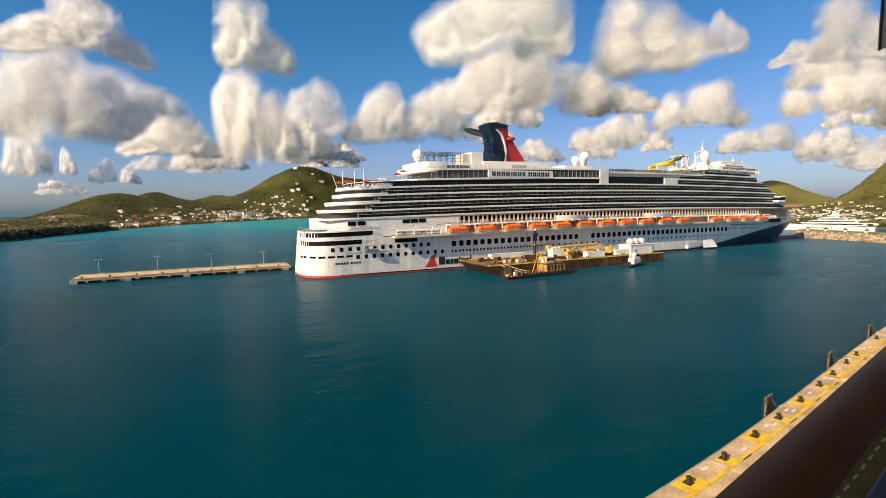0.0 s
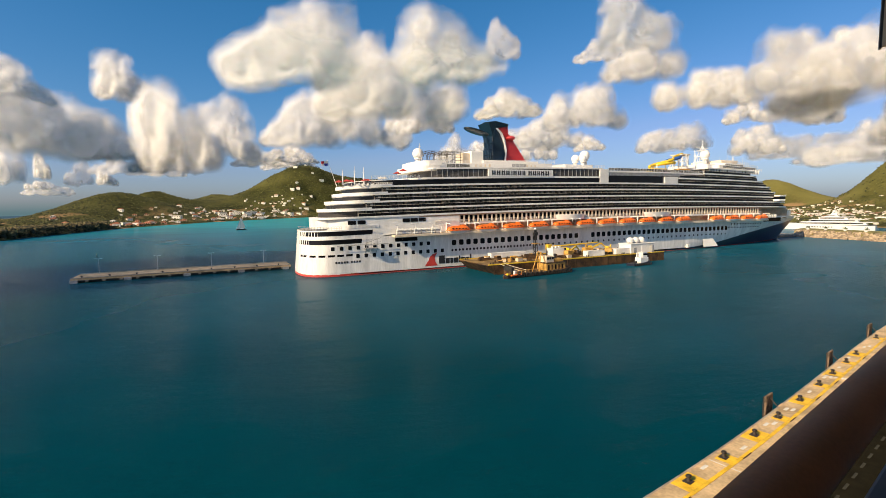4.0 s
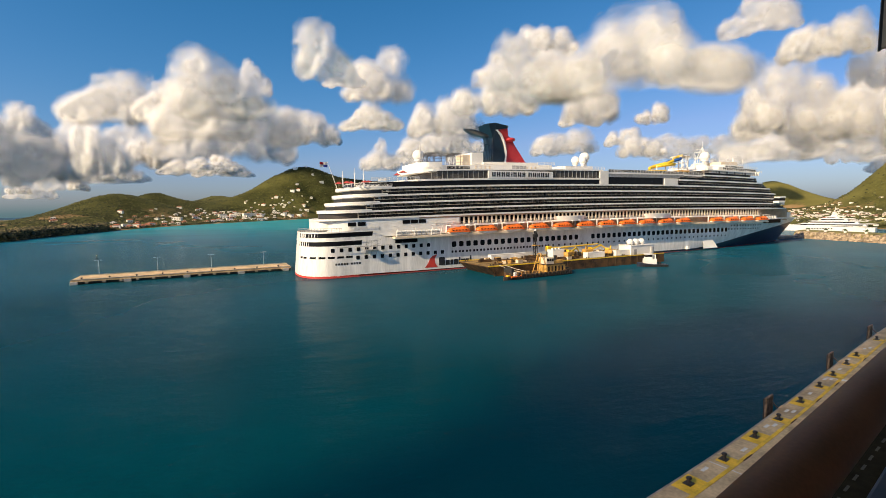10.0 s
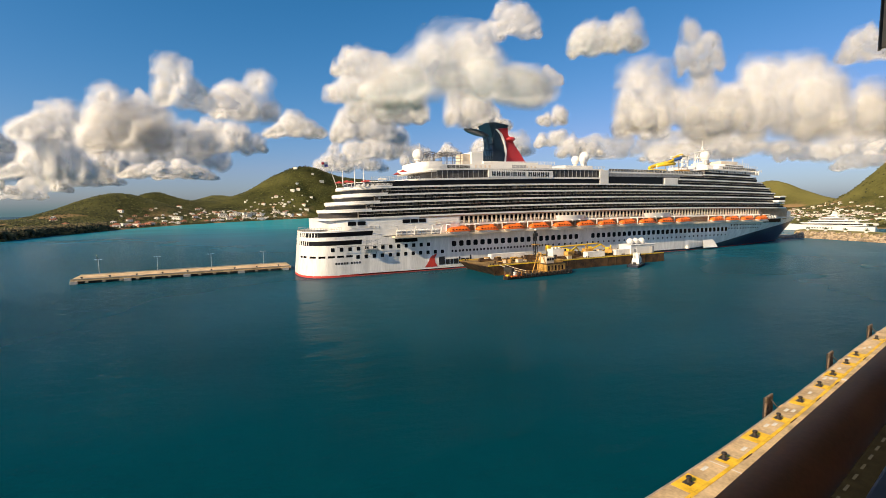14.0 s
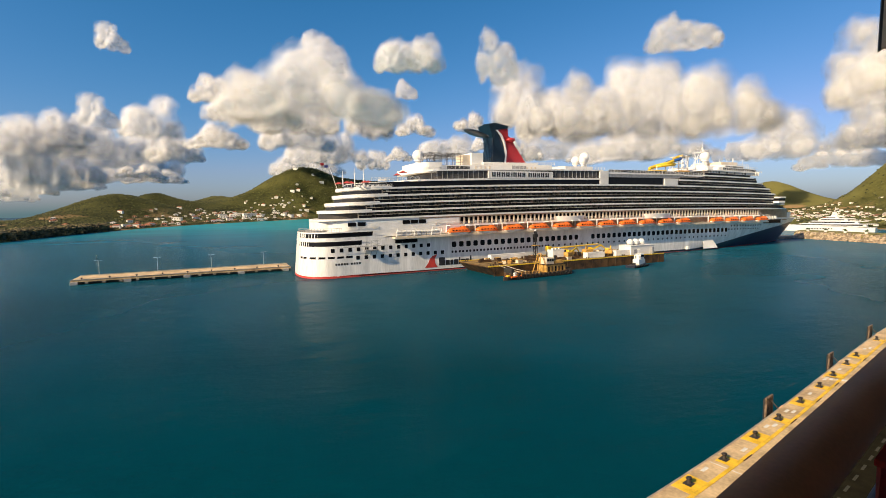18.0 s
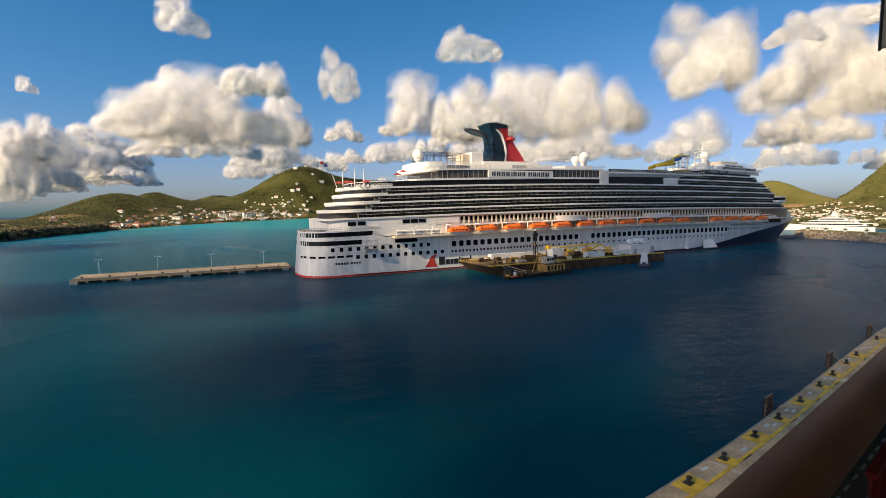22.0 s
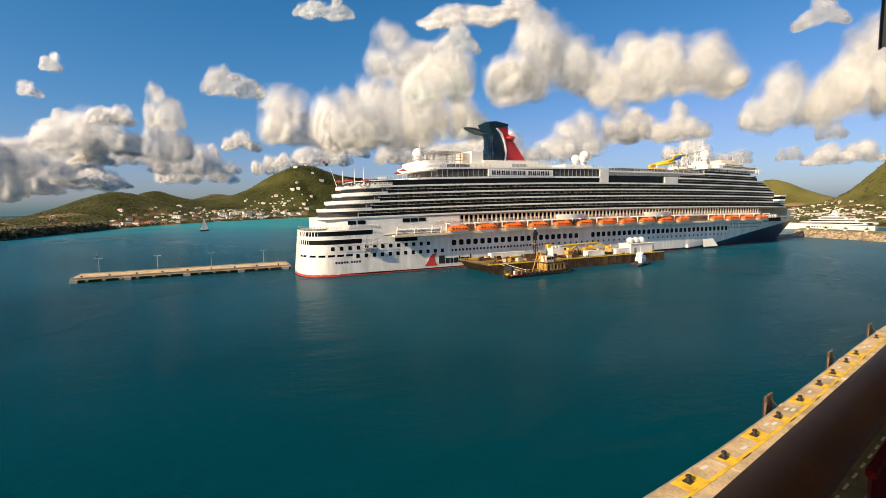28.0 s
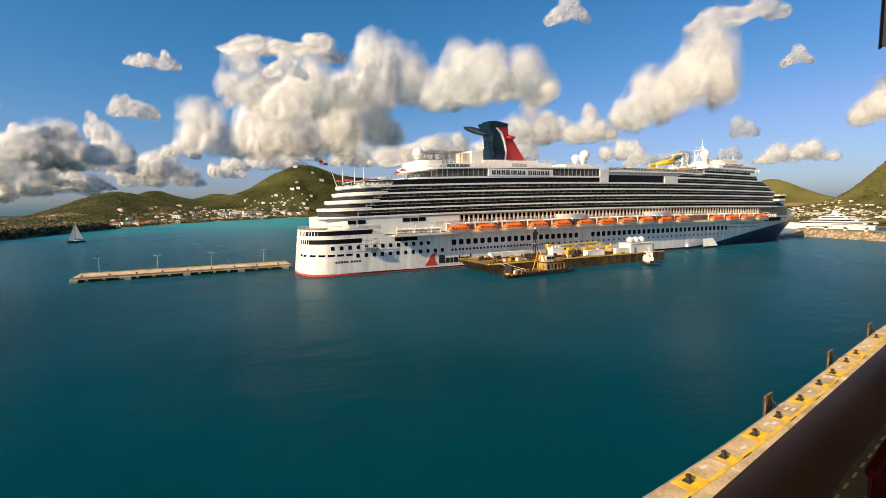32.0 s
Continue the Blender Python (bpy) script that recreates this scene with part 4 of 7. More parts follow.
def build_parasols():
    first = None
    RED = mat("faded red parasol cloth", (0.45, 0.05, 0.04), 0.8, vary=0.12)
    for x, y, z in ((14.8, 10, 31.8), (16.5, 5, 31.8), (18.8, 8, 31.8), (22.5, 3.5, 31.8), (24.5, 6, 31.8), (34.5, 3, 34.1), (37.5, 5, 35.2)):
        if first:
            copy_thing(first, pose(x, y, trim(x, z)))
            continue
        first = thing("parasol", 0, 0, 0, "red cloth parasol on the after deck", "parasol", "parasols on the after deck")
        part("pole", rod(nb(), (0, 0, 0), (0, 0, 2.5), 0.06), WHITE, first)
        part("canopy", rod(nb(), (0, 0, 2.0), (0, 0, 2.8), 1.6, 0.05, 8), RED, first)
        first.matrix_basis = pose(x, y, trim(x, z))
    # sun loungers in rows on the open after decks
    first = None
    for i in range(14):
        m = pose(20 + (i % 7) * 1.6, 1.5 + (i // 7) * 2.2, trim(22, 31.85) + (2.35 if i % 7 > 4 else 0))
        if first:
            copy_thing(first, m)
            continue
        first = thing("sun_lounger", 0, 0, 0, "pale sun lounger on the after deck", "sun lounger", "sun loungers on the after deck")
        part("seat", boxed(-0.35, 0.35, -0.9, 0.5, 0.3, 0.4, 0.02), WHITE, first)
        part("backrest", boxed(-0.35, 0.35, 0.4, 1.0, 0.4, 0.95, 0.02), WHITE, first)
        for a, b in ((-.3, -.8), (.3, -.8), (-.3, .4), (.3, .4)):
            part("leg", boxed(a - .03, a + .03, b - .03, b + .03, 0, 0.3), WHITE, first)
        first.matrix_basis = m


build_parasols()

# the flag at the stern
FLAGW = mat("white flag cloth", (0.75, 0.75, 0.75), 0.8, vary=0.06)
FLAGR = mat("red flag cloth", (0.55, 0.03, 0.04), 0.8, vary=0.06)
FLAGB = mat("blue flag cloth", (0.03, 0.06, 0.35), 0.8, vary=0.06)
part("ensign_staff", rod(nb(), (15.6, 16, 30.8), (12.2, 16, 41.0), 0.12, 0.06, 6), WHITE, ship)
flag = thing("flag", 12.3, 16, 40.6, "small flag in white, red and blue at the stern", "flag")
for n, (m, x0, x1, z0, z1) in enumerate(((FLAGW, 0, 1.5, -.9, 0), (FLAGR, 1.5, 3, -.9, 0), (FLAGB, 0, 1.5, -1.8, -.9), (FLAGW, 1.5, 3, -1.8, -.9))):
    bm = nb()
    for k in range(4):
        xa, xb = x0 + 1.5 * k / 4, x0 + 1.5 * (k + 1) / 4
        ya, yb = 0.18 * math.sin(xa * 2.4), 0.18 * math.sin(xb * 2.4)
        f = [bm.verts.new(p) for p in ((xa, ya, z0), (xb, yb, z0), (xb, yb, z1), (xa, ya, z1))]
        bm.faces.new(f)
    bmesh.ops.solidify(bm, geom=bm.faces[:], thickness=0.03)
    part("quarter", bm, m, flag)
# ---------------------------------------------------------------- the far finger pier


def build_pier():
    p = thing("finger_pier", 0, 0, 0, "long low concrete finger pier on dark piles", "pier", kind="structure")
    part("deck", boxed(-70, 0, 31.5, 45, 0.85, 1.5, 0.05), CONC, p)
    # added black block in place of the shade beneath the deck
    part("underside_shade", boxed(-69.6, -0.2, 32.1, 44.6, -1.0, 0.9), RUBBER, p, "black block standing in for the shade under the deck")
    part("kerb", boxed(-70, 0, 31.4, 31.9, 1.5, 1.75, 0.04), CONCD, p)
    part("kerb", boxed(-70, 0, 44.5, 45, 1.5, 1.75, 0.04), CONCD, p)
    pile = mesh_of("pile", rod(nb(), (0, 0, -3), (0, 0, 0.8), 0.45, seg=10), CONCD)
    for k in range(15):
        for y in (32.6, 38, 44):
            shared("pile", pile, p, Matrix.Translation((-68 + k * 4.8, y, 0)))
    fen = mesh_of("fender_block", boxed(-1.1, 1.1, -0.5, 0.4, -0.1, 0.95, 0.12), GREYM)
    cap = mesh_of("pile_cap", boxed(-0.45, 0.45, -0.2, 0.6, 0.25, 0.8, 0.06), CONCD)
    for x in (-69, -54, -36, -18, -2):
        shared("fender_block", fen, p, Matrix.Translation((x, 31.3, 0)))
    for k in range(14):
        shared("pile_cap", cap, p, Matrix.Translation((-65.5 + k * 4.8, 31.3, 0)))
    first = None
    for x in (-64, -46, -28, -9):
        if first:
            copy_thing(first, pose(x, 43, 1.5))
            continue
        first = thing("lamp_post", 0, 0, 0, "slender grey lamp post on the finger pier", "lamp post", "lamp posts on the pier")
        part("pole", rod(nb(), (0, 0, 0), (0, 0, 5.4), 0.10, 0.06, 8), GREYM, first)
        part("arm", rod(nb(), (-0.9, 0, 5.3), (0.9, 0, 5.4), 0.05, seg=6), GREYM, first)
        for a in (-0.9, 0.9):
            part("lantern", boxed(a - .3, a + .3, -.12, .12, 5.28, 5.42, 0.03), GREYM, first)
        first.matrix_basis = pose(x, 43, 1.5)
    first = None
    for k in range(9):
        m = pose(-67 + k * 7.8, 32.4, 1.5)
        if first:
            copy_thing(first, m)
            continue
        first = thing("bollard", 0, 0, 0, "small dark mooring bollard on the finger pier", "bollard", "bollards on the finger pier")
        part("post", rod(nb(), (0, 0, 0), (0, 0, 0.55), 0.25, 0.2, 10), IRON, first)
        part("head", ball(nb(), (0, 0, 0.6), 0.34, 2, (1.2, 1, .5)), IRON, first, smooth=True)
        first.matrix_basis = m


build_pier()

# ---------------------------------------------------------------- the work barge and its load
BZ = 3.4


def tyre_mesh():
    bm = nb()
    n, k = 16, 8
    rings = []
    for i in range(n):
        a = 6.28319 * i / n
        rings.append([bm.verts.new(((0.55 + 0.24 * math.cos(b)) * math.cos(a), 0.2 * math.sin(b), (0.55 + 0.24 * math.cos(b)) * math.sin(a))) for b in (6.28319 * j / k for j in range(k))])
    for i in range(n):
        for j in range(k):
            bm.faces.new((rings[i][j], rings[i][(j + 1) % k], rings[(i + 1) % n][(j + 1) % k], rings[(i + 1) % n][j]))
    return mesh_of("tyre", bm, RUBBER, True)


TYRE = tyre_mesh()


def container(x, y, l, w, h, material, label, doors=True):
    c = thing("container", x, y, BZ, label, "container")
    part("body", boxed(-l / 2, l / 2, -w / 2, w / 2, 0.1, h, 0.04), material, c)
    bm = nb()
    n = int(l / 0.5)
    for k in range(n):
        a = -l / 2 + 0.2 + k * (l - .4) / n
        box(bm, a, a + 0.2, -w / 2 - 0.04, -w / 2 + .01, 0.25, h - .15)
    part("corrugation", bm, material, c)
    part("roof", boxed(-l / 2 - .04, l / 2 + .04, -w / 2 - .04, w / 2 + .04, h, h + 0.1, 0.02), material, c)
    for a in (-l / 2 + .1, l / 2 - .1):
        part("corner_foot", boxed(a - .1, a + .1, -w / 2, w / 2, 0, 0.12), IRON, c)
    return c


def build_barge():
    b = thing("work_barge", 0, 0, 0, "long rusty flat work barge moored alongside the ship", "barge")
    bm = prism(nb(), [(60, -0.6), (55.6, BZ - .3), (55.6, BZ - .05), (139, BZ - .05), (139, -0.6)], -25, -4)
    part("hull", bm, RUST, b, "rust-streaked steel hull")
    part("deck", boxed(55.7, 138.9, -24.9, -4.1, BZ - .05, BZ, 0.0), RUSTD, b, "dirty rust-brown deck")
    for y in (-25.1, -4.1):
        part("edge_rail", boxed(55.7, 139, y, y + .25, BZ - .1, BZ + .28, 0.03), YELLOW, b, "yellow deck edge")
    rib = mesh_of("hull_rib", boxed(-0.12, 0.12, -0.12, 0.05, -0.4, BZ - .2, 0.03), RUST)
    for k in range(21):
        shared("hull_rib", rib, b, Matrix.Translation((58 + k * 3.9, -25, 0)))
    for x in (58, 74, 100, 118, 134):
        for y in (-23.5, -5.5):
            bm = rod(nb(), (x - .5, y, BZ), (x - .5, y, BZ + .7), 0.2)
            rod(bm, (x + .5, y, BZ), (x + .5, y, BZ + .7), 0.2)
            part("bitts", bm, IRON, b)
    return b


build_barge()
container(75, -7, 16, 2.4, 1.9, WHITE, "long white container on the barge deck")
container(104.5, -22, 8.6, 2.4, 2.1, WHITE, "white container near the barge edge")
container(120, -21.5, 9.6, 2.4, 2.1, WHITE, "white container near the barge edge")
container(91.6, -15, 5.4, 4, 3.2, WHITE, "white site office container on the barge")


def build_office():
    for x in (90, 91.6, 93.2):
        o = thing("air_conditioner", x, -15.5, BZ + 3.3, "small white rooftop unit on the site office", "air conditioner", "rooftop units")
        part("case", boxed(-.45, .45, -.4, .4, 0, 0.7, 0.06), WHITE, o)
        part("grille", boxed(-.35, .35, -.44, -.39, 0.1, 0.6), GREYM, o)
    # white block with three round tanks on it
    t = thing("silo_block", 129, -20, BZ, "white block with a flat roof on the barge", "silo")
    part("body", boxed(-6.5, 6.5, -3.2, 3.2, 0, 3.6, 0.1), WHITE, t)
    part("door", boxed(-4.8, -3.4, -3.27, -3.19, 0.1, 2.2, 0.02), GREYM, t)
    part("roof", boxed(-6.7, 6.7, -3.4, 3.4, 3.6, 3.85, 0.05), WHITE, t)
    part("stair", boxed(4.2, 5.2, -4.2, -3.2, 0, 3.0, 0.05), GREYM, t)
    first = None
    for x, r in ((124.8, 1.25), (127.8, 1.2), (131.0, 1.35)):
        m = pose(x, -20.5, BZ + 3.85)
        if first:
            copy_thing(first, m)
            continue
        first = thing("round_tank", 0, 0, 0, "white round tank on the silo block", "tank", "round tanks")
        part("vessel", ball(nb(), (0, 0, 1.15), 1.25, 3, (1.25, 1, 1)), WHITE, first, smooth=True)
        part("cradle", boxed(-1.0, 1.0, -.7, .7, 0, 0.4, 0.05), GREYM, first)
        part("manhole", rod(nb(), (0, 0, 2.3), (0, 0, 2.6), 0.3), GREYM, first)
        first.matrix_basis = m


build_office()


def excavator(x, y, rz, reach):
    e = thing("excavator", x, y, BZ, "ochre tracked excavator on the barge deck", "excavator", "excavators on the barge", rz=rz)
    for s in (-1.2, 1.2):
        t = part("track", boxed(-2.0, 2.0, s - .35, s + .35, 0, 0.9, 0.25), RUBBER, e)
        for k in range(4):
            part("roller", rod(nb(), (-1.4 + k * .93, s - .37, .4), (-1.4 + k * .93, s + .37, .4), 0.28, seg=10), IRON, t)
    part("body", boxed(-2.4, 1.2, -1.4, 1.4, 1.0, 2.3, 0.12), MUSTARD, e)
    cab = part("cab", boxed(0.2, 1.7, 0.1, 1.4, 1.0, 3.0, 0.12), YELLOW, e)
    part("window", boxed(0.4, 1.74, 0.2, 1.45, 1.9, 2.8, 0.05), DGLASS, cab)
    bm = nb()
    bmesh.ops.create_cube(bm, size=1, matrix=Matrix.Translation((1.2 + reach * .25, -.3, 2.9)) @ Matrix.Rotation(radians(-22), 4, "Y") @ Matrix.Diagonal((reach * .6, .4, .55, 1)))
    part("boom", bm, YELLOW, e)
    bm = nb()
    bmesh.ops.create_cube(bm, size=1, matrix=Matrix.Translation((1.2 + reach * .68, -.3, 2.9)) @ Matrix.Rotation(radians(38), 4, "Y") @ Matrix.Diagonal((reach * .42, .34, .4, 1)))
    part("stick", bm, YELLOW, e)
    part("bucket", prism(nb(), [(1.0 + reach * .8, 1.7), (1.4 + reach * .86, 1.9), (1.5 + reach * .86, .7), (.9 + reach * .8, .7)], -.9, .4), IRON, e)


excavator(96.5, -17, 15, 6)
excavator(100, -12, 160, 7)
excavator(111, -12, -10, 8)
excavator(115, -19, 40, 5)


def build_deck_gear():
    rnd = random.Random(8)
    for k in range(110):
        x, y = rnd.uniform(60, 124), rnd.uniform(-23, -6)
        if any(abs(x - a) < c and abs(y - b) < d for a, b, c, d in ((74, -8, 9, 3), (104.5, -22, 6, 3), (119, -22.5, 7, 3), (91.6, -15, 4.5, 4))):
            continue
        kind = rnd.choice(("crate", "drum", "pipe_stack"))
        if kind == "crate":
            o = thing("crate", x, y, BZ, "weathered wooden crate on the barge deck", "crate", "crates on the barge", rz=rnd.uniform(0, 90))
            s = rnd.uniform(.6, 1.2)
            part("box", boxed(-s, s, -s * .7, s * .7, 0, s * 1.1, 0.04), rnd.choice((MUSTARD, CREAM, RUST)), o)
            part("lid", boxed(-s - .05, s + .05, -s * .75, s * .75, s * 1.1, s * 1.1 + .1, 0.02), MUSTARD, o)
        elif kind == "drum":
            o = thing("drum", x, y, BZ, "rusty steel drum on the barge deck", "drum", "drums on the barge")
            part("shell", rod(nb(), (0, 0, 0), (0, 0, 1.0), 0.35, seg=14), rnd.choice((RUST, YELLOW)), o)
            part("rim", rod(nb(), (0, 0, 0.98), (0, 0, 1.05), 0.37, seg=14), IRON, o)
        else:
            o = thing("pipe_stack", x, y, BZ, "stack of rusty pipes on the barge deck", "pipes", "pipes on the barge", rz=rnd.uniform(-20, 20))
            for a, b in ((-.5, .3), (0, .3), (.5, .3), (-.25, .72), (.25, .72)):
                part("pipe", rod(nb(), (-2.5, a, b), (2.5, a, b), 0.24, seg=10), RUST, o)
    # lattice gantry with floodlights and a slewing boom
    g = thing("deck_mast", 83, -14, BZ, "dark lattice mast on the barge deck", "mast")
    bm = nb()
    for a, b in ((-.7, -.7), (.7, -.7), (-.7, .7), (.7, .7)):
        rod(bm, (a, b, 0), (a * .35, b * .35, 10.6), 0.12, seg=5)
    for k in range(7):
        s, s2 = .7 * (1 - .62 * k / 7), .7 * (1 - .62 * (k + 1) / 7)
        z, z2 = 10.6 * k / 7, 10.6 * (k + 1) / 7
        rod(bm, (-s, -s, z), (s2, -s2, z2), 0.07, seg=4)
        rod(bm, (s, s, z), (-s2, s2, z2), 0.07, seg=4)
        rod(bm, (-s, s, z), (-s2, -s2, z2), 0.07, seg=4)
    part("lattice", bm, BLACK, g)
    part("platform", boxed(-1.2, 1.2, -1.2, 1.2, 5.2, 5.4), MUSTARD, g)
    part("head", boxed(-.9, .9, -.5, .5, 8.4, 9.6, 0.1), BLACK, g)
    part("lamp", ball(nb(), (0, 0, 10.9), 0.45, 2), WHITE, g, smooth=True)
    c = thing("boom_crane", 98, -9, BZ, "yellow boom lying low over the barge deck", "crane")
    part("boom", rod(nb(), (-5, 0, 3.1), (18, -3, 4.2), 0.35, 0.22, 6), YELLOW, c)
    part("pedestal", rod(nb(), (-5, 0, 0), (-5, 0, 3.2), 0.7, 0.6, 10), MUSTARD, c)
    part("cab", boxed(-6.2, -4.2, -1.3, 0.4, 2.2, 4.2, 0.15), YELLOW, c)
    part("rest", boxed(12, 12.4, -2.6, -2.0, 0, 3.6, 0.05), MUSTARD, c)


build_deck_gear()


def build_workboat():
    w = thing("push_boat", 72, -30.5, 0, "rusty ochre push boat with tyre fenders beside the barge", "workboat", rz=3)
    bm = nb()
    sec = []
    for k in range(13):
        t = k / 12
        x = -13 + 26 * t
        hb = 3.4 * (1 - max(0, (abs(x) - 8) / 6.2) ** 2) ** .6 if abs(x) > 8 else 3.4
        up = 1.1 + 0.9 * (abs(x) / 13) ** 2
        sec.append([bm.verts.new(p) for p in ((x, -hb, up), (x, -hb * .9, -.5), (x, hb * .9, -.5), (x, hb, up))])
    for a, b in zip(sec, sec[1:]):
        for j in range(4):
            bm.faces.new((a[j], a[(j + 1) % 4], b[(j + 1) % 4], b[j]))
    bm.faces.new(sec[0])
    bm.faces.new(sec[-1][::-1])
    bmesh.ops.recalc_face_normals(bm, faces=bm.faces)
    part("hull", bm, RUST, w)
    for k in range(13):
        shared("tyre", TYRE, w, Matrix.Translation((-11 + k * 1.85, -3.65, 0.75)))
    part("deckhouse", boxed(1.5, 10, -2.4, 2.4, 1.2, 3.6, 0.12), MUSTARD, w)
    part("roof", boxed(1.3, 10.2, -2.6, 2.6, 3.6, 3.8, 0.05), RUST, w)
    wh = part("wheelhouse", boxed(2.0, 5.4, -1.8, 1.8, 3.8, 6.0, 0.12), CREAM, w, "cream wheelhouse")
    for k in range(3):
        part("window", boxed(2.3 + k * 1.05, 3.1 + k * 1.05, -1.86, -1.78, 4.8, 5.6, 0.03), DGLASS, wh)
    part("funnel", rod(nb(), (7.5, 0, 3.8), (7.3, 0, 6.4), 0.55, 0.45, 12), BLACK, w)
    part("mast", rod(nb(), (3.6, 0, 6), (3.6, 0, 9.4), 0.1, 0.05), BLACK, w)
    for x in (-10, -7, -4):
        part("winch", rod(nb(), (x, -.9, 1.5), (x, .9, 1.5), 0.5, seg=12), RUST, w)
    part("push_knee", boxed(-12.8, -11.6, -2.2, 2.2, 1.0, 3.4, 0.15), RUBBER, w)
    bm = nb()
    for x in np.linspace(-11, 1, 9):
        rod(bm, (x, -3.2, 1.3), (x, -3.2, 2.3), 0.06, seg=5)
    rod(bm, (-11, -3.2, 2.3), (1, -3.2, 2.3), 0.06, seg=5)
    part("railing", bm, MUSTARD, w)
    # mooring ropes of the barge
    for k, (a, b) in enumerate((((62, -25, 3.7), (69, -31, 1.4)), ((60, -25, 3.7), (66, -32, 1.4)))):
        r = thing("mooring_rope", 0, 0, 0, "pale slack mooring rope between barge and push boat", "rope", "mooring ropes")
        pts = [Vector(a).lerp(Vector(b), t) - Vector((0, 0, 1.3 * t * (1 - t))) for t in np.linspace(0, 1, 8)]
        part("strand", sweep(nb(), pts, 0.09, 6), CREAM, r)

    # small orange tender made fast under the barge's bow
    d = thing("tender", 59.5, -33.5, 0.0, "small orange and dark work tender beside the push boat", "boat", rz=8)
    bm = nb()
    sec = []
    for k in range(9):
        x = -3.6 + 7.2 * k / 8
        hb = 1.3 * (1 - (max(0, -x - 1) / 2.7) ** 2) ** .5 if x < -1 else 1.3
        sec.append([bm.verts.new(p) for p in ((x, -hb, 1.0), (x, -hb * .7, -.3), (x, hb * .7, -.3), (x, hb, 1.0))])
    for a, b in zip(sec, sec[1:]):
        for j in range(4):
            bm.faces.new((a[j], a[(j + 1) % 4], b[(j + 1) % 4], b[j]))
    bm.faces.new(sec[0])
    bm.faces.new(sec[-1][::-1])
    bmesh.ops.recalc_face_normals(bm, faces=bm.faces)
    part("hull", bm, IRON, d)
    for y in (-1.3, 1.3):
        part("fender_tube", rod(nb(), (-1.6, y, 1.0), (3.5, y, 1.0), 0.28, seg=10), ORANGE, d, "orange fender tube")
    part("console", boxed(0.6, 1.6, -.5, .5, 1.0, 2.2, 0.1), WHITE, d)
    part("engine", boxed(3.0, 3.7, -.35, .35, 0.9, 1.9, 0.12), BLUEH, d)
    part("deck_box", boxed(-2.2, -1.2, -.5, .5, 1.0, 1.5, 0.06), YELLOW, d)
    # engine house top, bollards and a rusty frame on the push boat
    part("engine_casing", boxed(5.8, 9.6, -1.7, 1.7, 3.8, 4.9, 0.15), MUSTARD, w)
    part("vent_pipe", rod(nb(), (9.0, 1.0, 4.9), (9.0, 1.0, 6.2), 0.22, seg=8), RUST, w)
    bm = nb()
    for y in (-1.6, 1.6):
        rod(bm, (-1.0, y, 1.2), (0.6, y * .5, 7.4), 0.16, seg=6)
        rod(bm, (2.0, y, 3.6), (0.6, y * .5, 7.4), 0.12, seg=6)
    rod(bm, (0.6, -.9, 7.4), (0.6, .9, 7.4), 0.18, seg=6)
    part("frame", bm, MUSTARD, w, "ochre towing frame")
    for k in range(5):
        part("door", boxed(2.2 + k * 1.5, 2.9 + k * 1.5, -2.46, -2.38, 1.4, 3.1, 0.02), RUST if k % 2 else DGLASS, w)


build_workboat()


def build_tug():
    NAVY = mat("navy tug hull", (0.015, 0.02, 0.04), 0.4, vary=0.2)
    w = thing("harbour_tug", 0, 0, 0, "small white and dark blue harbour tug", "tug boat")
    bm = nb()
    sec = []
    for k in range(13):
        t = k / 12
        x = -5.5 + 11 * t
        hb = 2.1 * (1 - t ** 4) ** .7 if t > .1 else 1.9
        up = 0.8 + 0.9 * t ** 2
        sec.append([bm.verts.new(p) for p in ((x, -hb, up), (x, -hb * .85, -.4), (x, hb * .85, -.4), (x, hb, up))])
    for a, b in zip(sec, sec[1:]):
        for j in range(4):
            bm.faces.new((a[j], a[(j + 1) % 4], b[(j + 1) % 4], b[j]))
    bm.faces.new(sec[0])
    bmesh.ops.remove_doubles(bm, verts=bm.verts, dist=0.01)
    bmesh.ops.recalc_face_normals(bm, faces=bm.faces)
    part("hull", bm, NAVY, w, "dark blue hull")
    part("deckhouse", boxed(-1.5, 3.0, -1.3, 1.3, 0.9, 2.9, 0.15), WHITE, w)
    h = part("wheelhouse", boxed(0.0, 2.6, -1.1, 1.1, 2.9, 4.7, 0.15), WHITE, w)
    part("window", boxed(0.2, 2.64, -1.14, 1.14, 3.7, 4.4, 0.04), DGLASS, h)
    part("roof", boxed(-.2, 2.8, -1.3, 1.3, 4.7, 4.85, 0.05), WHITE, w)
    part("mast", rod(nb(), (0.6, 0, 4.8), (0.6, 0, 7.4), 0.09, 0.05), WHITE, w)
    part("crosstree", rod(nb(), (0.6, -.7, 6.4), (0.6, .7, 6.4), 0.05), WHITE, w)
    for s in (-.8, .8):
        part("exhaust", rod(nb(), (-1.0, s, 2.9), (-1.0, s, 4.6), 0.22, seg=10), WHITE, w)
    part("tow_bitt", boxed(-3.2, -2.6, -.6, .6, 0.8, 1.7, 0.08), BLACK, w)
    for k in range(8):
        for s in (-1, 1):
            shared("tyre", TYRE, w, Matrix.Translation((-4.6 + k * 1.15, s * 2.12, 0.45)) @ Matrix.Scale(.62, 4))
    return w


tug = build_tug()


